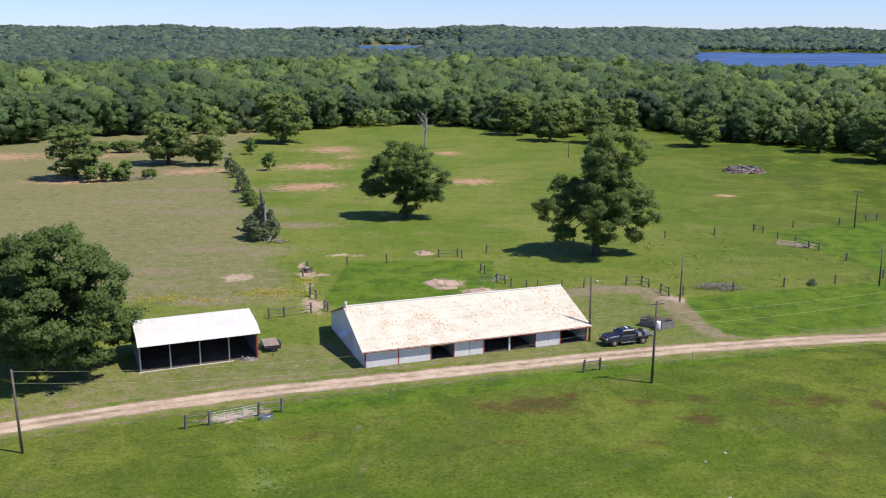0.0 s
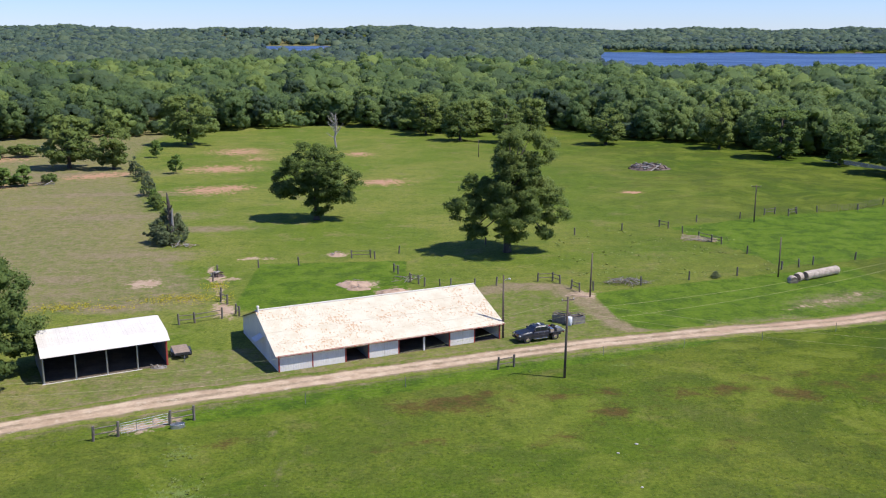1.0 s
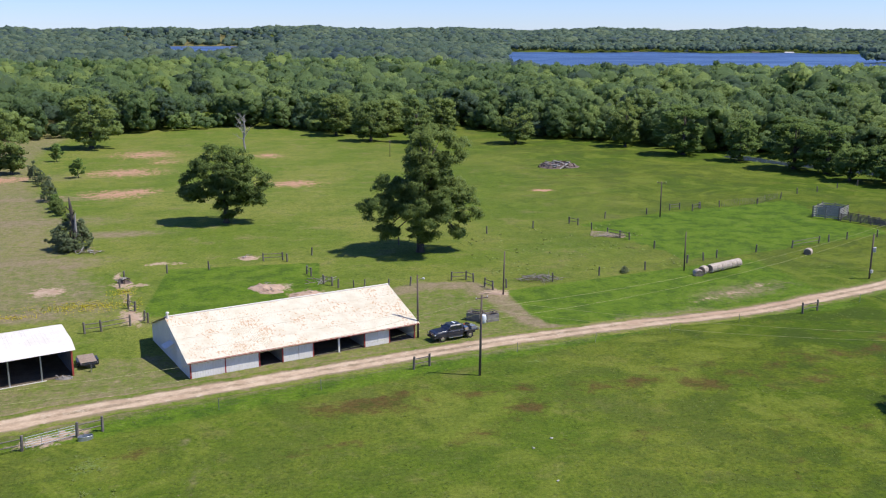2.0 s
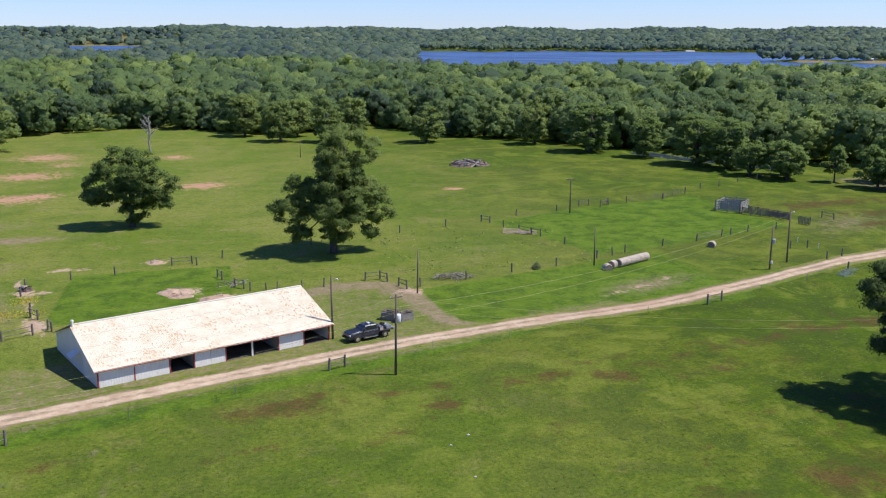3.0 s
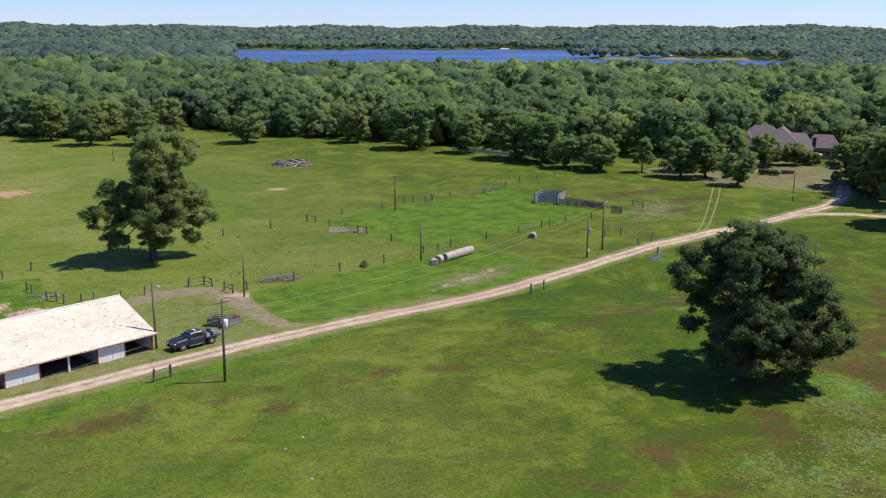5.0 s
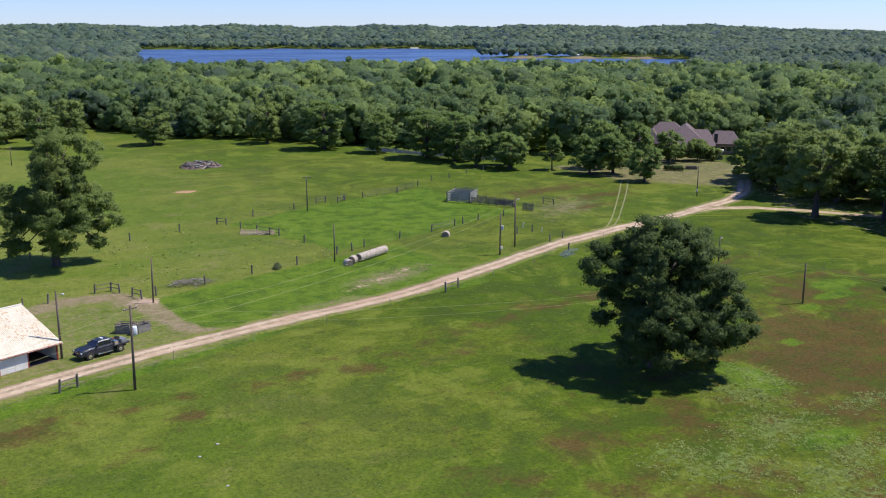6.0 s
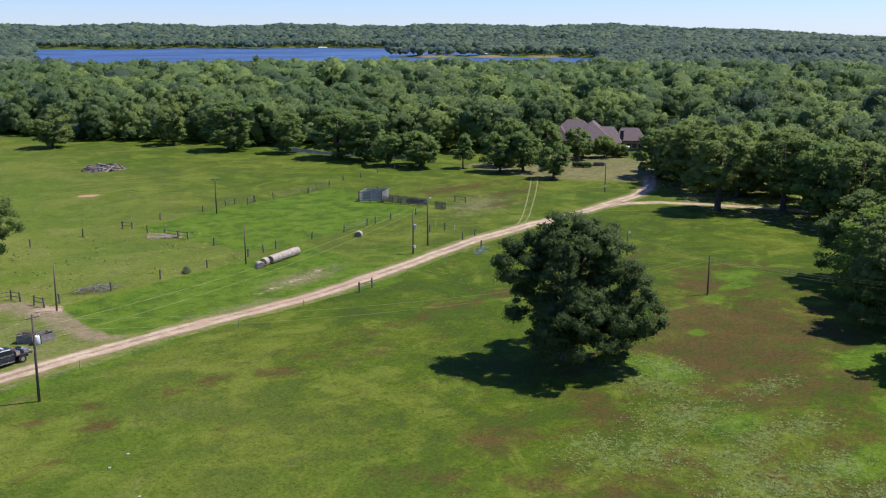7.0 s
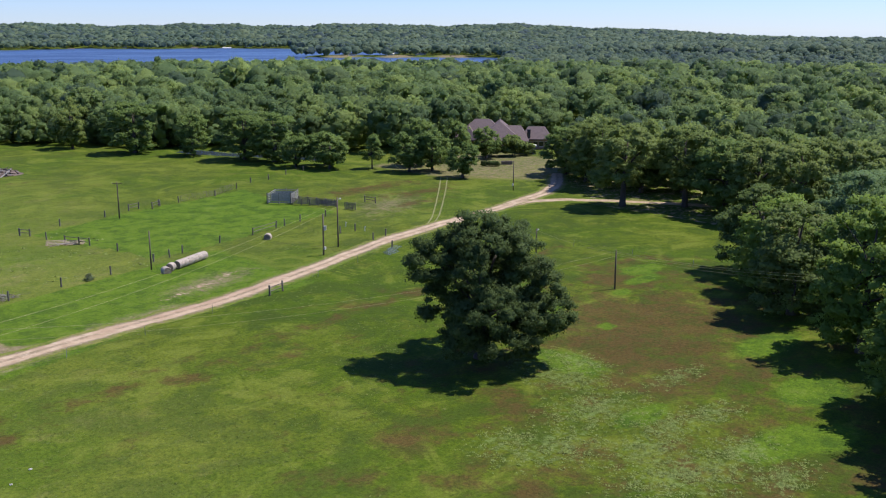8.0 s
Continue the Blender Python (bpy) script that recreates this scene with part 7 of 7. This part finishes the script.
bare_tree(-6.0, 320, 12.0, 0.34, 5, "dead_wood", "bare pale dead tree with broken limbs", 18, 0.44)
snag = bare_tree(-34.0, 176.6, 9.6, 0.43, 8, "bark", "dark dead snag above cedar bushes", 6, 0.24, (1.5, 1.2, 1.05, 0.85, 0.7, 0.2), 0.04)
part("bare_wood", Shape().tube([(0.42, -0.2, 2.6), (0.40, -0.22, 4.6), (0.46, -0.2, 6.2), (0.62, -0.2, 6.9)], [0.20, 0.24, 0.18, 0.05], 6), M["dead_wood"], snag, "pale stripped wood on the trunk")

# ---------------------------------------------------------------- house in the trees
M["shingle"] = make_plain("purple_grey_shingle", (0.170, 0.125, 0.120), (0.125, 0.092, 0.090), 1.2, 0.9, stretch=(1, 1, 5), each=0.1)
M["brick"] = make_plain("tan_brick", (0.38, 0.27, 0.20), (0.29, 0.20, 0.15), 3, 0.9)
HOUSE = Matrix.Translation((227, 215, 0)) @ pose(0, 0, 0, 0, 0, -47 + 0)
house = thing("house", HOUSE, "large brick house under steep purple-grey shingle hips", "house")


def hip(x0, x1, y0, y1, z0, z1, ridge):
    """A hip roof over a rectangle; its ridge runs along x between x0 + ridge and x1 - ridge."""
    ym, s = (y0 + y1) / 2, Shape()
    s.add([(x0, y0, z0), (x1, y0, z0), (x1, y1, z0), (x0, y1, z0), (x0 + ridge, ym, z1), (x1 - ridge, ym, z1), (x0, y0, z0 - 0.2), (x1, y0, z0 - 0.2), (x1, y1, z0 - 0.2), (x0, y1, z0 - 0.2)],
          [(0, 1, 5, 4), (1, 2, 5), (2, 3, 4, 5), (3, 0, 4), (6, 9, 8, 7), (0, 6, 7, 1), (1, 7, 8, 2), (2, 8, 9, 3), (3, 9, 6, 0)])
    return s


def hip_y(x0, x1, y0, y1, z0, z1, ridge):
    xm, s = (x0 + x1) / 2, Shape()
    s.add([(x0, y0, z0), (x1, y0, z0), (x1, y1, z0), (x0, y1, z0), (xm, y0 + ridge, z1), (xm, y1, z1), (x0, y0, z0 - 0.2), (x1, y0, z0 - 0.2), (x1, y1, z0 - 0.2), (x0, y1, z0 - 0.2)],
          [(0, 1, 4), (1, 2, 5, 4), (2, 3, 5), (3, 0, 4, 5), (6, 9, 8, 7), (0, 6, 7, 1), (1, 7, 8, 2), (2, 8, 9, 3), (3, 9, 6, 0)])
    return s


for x0, x1, y0, y1, h in ((-15, 0, 1, 12, 3.4), (-7.5, 7.8, -7, 4, 3.2), (7.8, 15.6, 1, 10, 3.2)):
    part("wall", Shape().box(x0, x1, y0, y1, 0, h), M["brick"], house)
part("roof", hip(-16.0, 2.0, 0.2, 15, 3.5, 9.2, 6.6), M["shingle"], house, "steep main hip roof")
part("roof", hip_y(-8.6, 6.6, -7.8, 9.0, 3.3, 9.1, 7.6), M["shingle"], house, "steep front hip roof")
part("roof", hip(-2.5, 8.4, -6.4, 10.5, 3.3, 7.6, 2.5), M["shingle"], house)
part("roof", hip(5.9, 16.2, 0.2, 10.6, 3.3, 7.0, 2.4), M["shingle"], house, "lower wing roof")
part("roof", hip_y(-14.5, -8.0, -3.0, 8.0, 3.2, 7.4, 2.8), M["shingle"], house)
part("chimney", Shape().box(7.9, 9.0, 0.6, 1.6, 3.4, 6.2).box(7.8, 9.1, 0.5, 1.7, 6.2, 6.4), M["black"], house)
part("fascia", Shape().box(2.5, 7.8, -8.0, -7.85, 2.9, 3.25), M["barrel"], house, "white eave board")
for x in (-5.5, -2.4, 0.6, 3.6):
    win = part("window", Shape().box(x, x + 1.6, -7.06, -6.98, 0.9, 2.5), M["glass"], house)
    part("frame", Shape().box(x - 0.08, x + 1.68, -7.1, -7.03, 2.5, 2.6).box(x - 0.08, x + 1.68, -7.1, -7.03, 0.8, 0.9).box(x + 0.76, x + 0.84, -7.1, -7.03, 0.9, 2.5), M["barrel"], win)
part("garage_door", Shape().box(5.0, 7.4, -7.05, -6.97, 0, 2.4), M["dark_metal"], house)
for k in range(4):
    x = 8.2 + k * 1.85
    win = part("window", Shape().box(x, x + 1.3, 0.94, 1.02, 0.9, 2.4), M["glass"], house)
    part("frame", Shape().box(x - 0.07, x + 1.37, 0.9, 0.97, 2.4, 2.48).box(x - 0.07, x + 1.37, 0.9, 0.97, 0.82, 0.9), M["barrel"], win)

planter = thing("planter_bed", Matrix.Translation((201.6, 189.2, 0)) @ pose(0, 0, 0, 0, 0, -45) @ Matrix.Diagonal((0.62, 1, 1.1, 1)), "long brown raised garden bed on the lawn", "garden bed")
part("frame", Shape().box(-2.6, 2.6, -0.7, -0.6, 0, 0.8).box(-2.6, 2.6, 0.6, 0.7, 0, 0.8).box(-2.6, -2.5, -0.6, 0.6, 0, 0.8).box(2.5, 2.6, -0.6, 0.6, 0, 0.8), M["post"], planter)
part("soil", Shape().box(-2.5, 2.5, -0.6, 0.6, 0, 0.7), M["earth"], planter)
box = thing("utility_box", Matrix.Translation((203.2, 174.5, 0)) @ pose(0, 0, 0, 0, 0, -40), "small grey utility cabinet on the lawn", "utility box")
part("cabinet", Shape().box(-0.9, 0.9, -0.5, 0.5, 0.05, 1.4), M["dark_metal"], box, bevel=0.03)
part("base", Shape().box(-1.1, 1.1, -0.7, 0.7, -0.1, 0.05), M["concrete"], box)
hedge_rng = np.random.default_rng(77)
hv, hf, hn = leaf_cloud(hedge_rng, np.array([(k * 0.8, 0, 0.6, 0.8, 0.7, 0.6) for k in range(7)]), 1800, 0.3)
hedge = thing("hedge", Matrix.Translation((193.4, 190.8, 0)) @ pose(0, 0, 0, 0, 0, -42) @ Matrix.Diagonal((0.85, 1, 1.2, 1)), "low clipped dark hedge on the lawn", "hedge")
part("foliage", fast_mesh("foliage", hv, hf, M["oak_dark"], hn), None, hedge)


# A low outbuilding beside the house.
hut = thing("garden_shed", Matrix.Translation((223.4, 201.4, 0)) @ pose(0, 0, 0, 0, 0, -46), "low grey garden shed with a flat white roof", "shed")
part("wall", Shape().box(-2.3, 3.0, -1.4, 1.4, 0, 2.5), M["dark_metal"], hut)
part("roof", Shape().box(-2.5, 3.2, -1.7, 1.7, 2.5, 2.85), M["white_roof"], hut, "flat white roof", bevel=0.03)
part("door", Shape().box(-0.4, 0.6, -1.45, -1.4, 0.05, 2.1), M["dark_metal"], hut)


# Pale stones in the near field.
M["stone"] = make_plain("pale_stone", (0.48, 0.46, 0.41), (0.36, 0.34, 0.30), 4, 0.9)
for k, (x, y, size) in enumerate(((26.2, 81.9, 0.15), (23.9, 80.1, 0.13), (24.1, 73.2, 0.12))):
    rng = np.random.default_rng(300 + k)
    pts = ICO2 * (1 + 0.12 * rng.normal(size=(len(ICO2), 1))) * np.array([1.2, 0.9, 0.6]) * size
    solo("stone", Shape().add([tuple(q) for q in pts], [tuple(int(i) for i in f) for f in ICO2_F]), M["stone"], "small pale stone in the grass", "stone", "stones in the field", m=at(x, y) @ Matrix.Translation((0, 0, size * 0.3)))


# ---------------------------------------------------------------- cottages on the lake's far shore
for k, (bearing, dist, w, tall) in enumerate(((22.0, 2660, 15, 5), (24.8, 2668, 12, 5), (28.6, 2650, 18, 6), (30.4, 2655, 22, 6), (31.6, 2662, 16, 5), (33.0, 2668, 14, 5), (37.6, 1745, 12, 4), (39.8, 1760, 16, 4), (41.6, 1770, 18, 4), (45.2, 1800, 14, 4), (-1.4, 3490, 26, 6))):
    a = radians(bearing)
    x, y = dist * math.sin(a), dist * math.cos(a)
    ob = thing("lake_house", at(x, y, -bearing + 12 * (k % 3 - 1)), "small pale cottage on the lake shore", "house", "lake cottages")
    part("wall", Shape().box(-w / 2, w / 2, -4, 4, -1, tall * 0.6), M["barrel"], ob)
    part("roof", Shape().add([(-w / 2 - 0.5, -4.6, tall * 0.6), (w / 2 + 0.5, -4.6, tall * 0.6), (w / 2 + 0.5, 4.6, tall * 0.6), (-w / 2 - 0.5, 4.6, tall * 0.6), (-w / 2 - 0.5, 0, tall), (w / 2 + 0.5, 0, tall)], [(0, 1, 5, 4), (2, 3, 4, 5), (0, 4, 3), (1, 2, 5), (0, 3, 2, 1)]), M["white_roof"] if k % 2 else M["shingle"], ob)


# ---------------------------------------------------------------- grass, weeds and flowers
M["blade"] = make_leaf("grass_blades", (0.070, 0.118, 0.014), (0.125, 0.165, 0.028), (0.164, 0.176, 0.048), through=0.3)
M["silver"] = make_leaf("pale_weeds", (0.135, 0.180, 0.042), (0.215, 0.258, 0.084), (0.215, 0.250, 0.075), through=0.3)
M["flower"] = make_leaf("yellow_flowers", (0.440, 0.368, 0.016), (0.496, 0.416, 0.032), (0.320, 0.288, 0.032), through=0.2)


def tufts(rng, x, y, tall, wide, blades):
    """Tufts of a few leaning blades each, as corners and normals."""
    n = len(x)
    z = land(x, y)
    a = rng.uniform(0, math.tau, (n, blades))
    h = tall * (0.5 + rng.random((n, blades)))
    w = wide * (0.5 + rng.random((n, blades)))
    r = 0.6 * wide * rng.random((n, blades))
    cx, cy = x[:, None] + r * np.cos(a), y[:, None] + r * np.sin(a)
    tx, ty = cx + w * np.cos(a) * 0.9, cy + w * np.sin(a) * 0.9
    base = z[:, None] - 0.02
    v = np.stack([np.stack([cx - w * np.sin(a) * 0.5, cy + w * np.cos(a) * 0.5, base + 0 * a], -1),
                  np.stack([cx + w * np.sin(a) * 0.5, cy - w * np.cos(a) * 0.5, base + 0 * a], -1),
                  np.stack([tx, ty, base + h], -1)], 2).reshape(-1, 3)
    nrm = np.stack([0.25 * np.cos(a), 0.25 * np.sin(a), 0.95 + 0 * a], -1).reshape(-1, 3)
    return facing(v, nrm), np.repeat(nrm, 3, 0)


def sow(name, mat, seed, count, area, keep, label, tall=0.28, wide=0.3, blades=4):
    rng = np.random.default_rng(seed)
    x0, x1, y0, y1 = area
    x, y = rng.uniform(x0, x1, count), rng.uniform(y0, y1, count)
    ok = keep(x, y, rng.random(count))
    v, n = tufts(rng, x[ok], y[ok], tall, wide, blades)
    me = fast_mesh(name, v, np.arange(len(v)).reshape(-1, 3), M[mat], n)
    return solo(name, me, None, label, "grass", kind="stuff")


ROAD_LINE = [(p.x, p.y) for p in catmull(ROAD, 6.0)]


def clumpy(x, y, scale=0.5):
    return 0.5 + 0.25 * np.sin(x * scale + 2.0 * np.sin(y * scale * 0.7)) + 0.25 * np.sin(y * scale * 1.3 + 1.7 * np.sin(x * scale * 0.9 + 1))


def open_grass(x, y, r):
    c = cover(x, y)
    lx, ly = (x + 9.1) * 0.939 + (y - 105) * 0.344, -(x + 9.1) * 0.344 + (y - 105) * 0.939
    built = ((lx > -27) & (lx < 50) & (ly > -2.5) & (ly < 20)) | ((lx > 28) & (lx < 42) & (ly < 28) & (ly > 0))
    far = np.hypot(x, y)
    return ~built & (band(x, y, ROAD_LINE, 1.5) < 0.05) & (c[:, 0] < 0.45) & (c[:, 1] < 0.55) & (c[:, 2] < 0.35) & (pale_weeds(x, y) < 0.2) & (r < (0.25 + 0.9 * clumpy(x, y) ** 2) * np.clip(1.6 - far / 170, 0.12, 1))


sow("grass", "blade", 91, 36000, (-62, 140, 40, 150), open_grass, "rough tufts of green pasture grass", 0.06, 0.22, 3)


def pale_patch(x, y, r):
    return r < 1.1 * np.clip(pale_weeds(x, y) - 0.12, 0, 1) * np.clip(1.5 * clumpy(x, y, 1.9) * clumpy(y, x, 0.8) ** 0.5 - 0.12, 0, 1)


sow("weeds", "silver", 93, 70000, (52, 94, 30, 76), pale_patch, "pale silvery weeds in the near field", 0.07, 0.16, 5)
sow("weeds", "silver", 94, 3000, (-24, -8, 68, 90), lambda x, y, r: r < 0.9 * np.maximum(ellipse(x, y, -16.8, 83.5, 1.6, 2.2), ellipse(x, y, -15.6, 76, 2.4, 2.4)) ** 2 * clumpy(x, y, 1.7), "pale weeds in the field below the road", 0.12, 0.2, 4)
sow("weeds", "silver", 95, 900, (35, 72, 145, 182), lambda x, y, r: r < 0.35 * clumpy(x, y, 0.4) ** 3 * 2, "pale dry weeds in the old paddock", 0.2, 0.3)
sow("flowers", "flower", 97, 22000, (-46, -18, 130, 150), lambda x, y, r: r < 0.8 * np.maximum.reduce([ellipse(x, y, -41, 134.8, 5, 2.2), ellipse(x, y, -26, 138, 7, 2.8), ellipse(x, y, -21.5, 145, 1.6, 3), ellipse(x, y, -35, 134, 3, 1)]) ** 3, "drifts of small yellow wild flowers", 0.12, 0.16, 2)
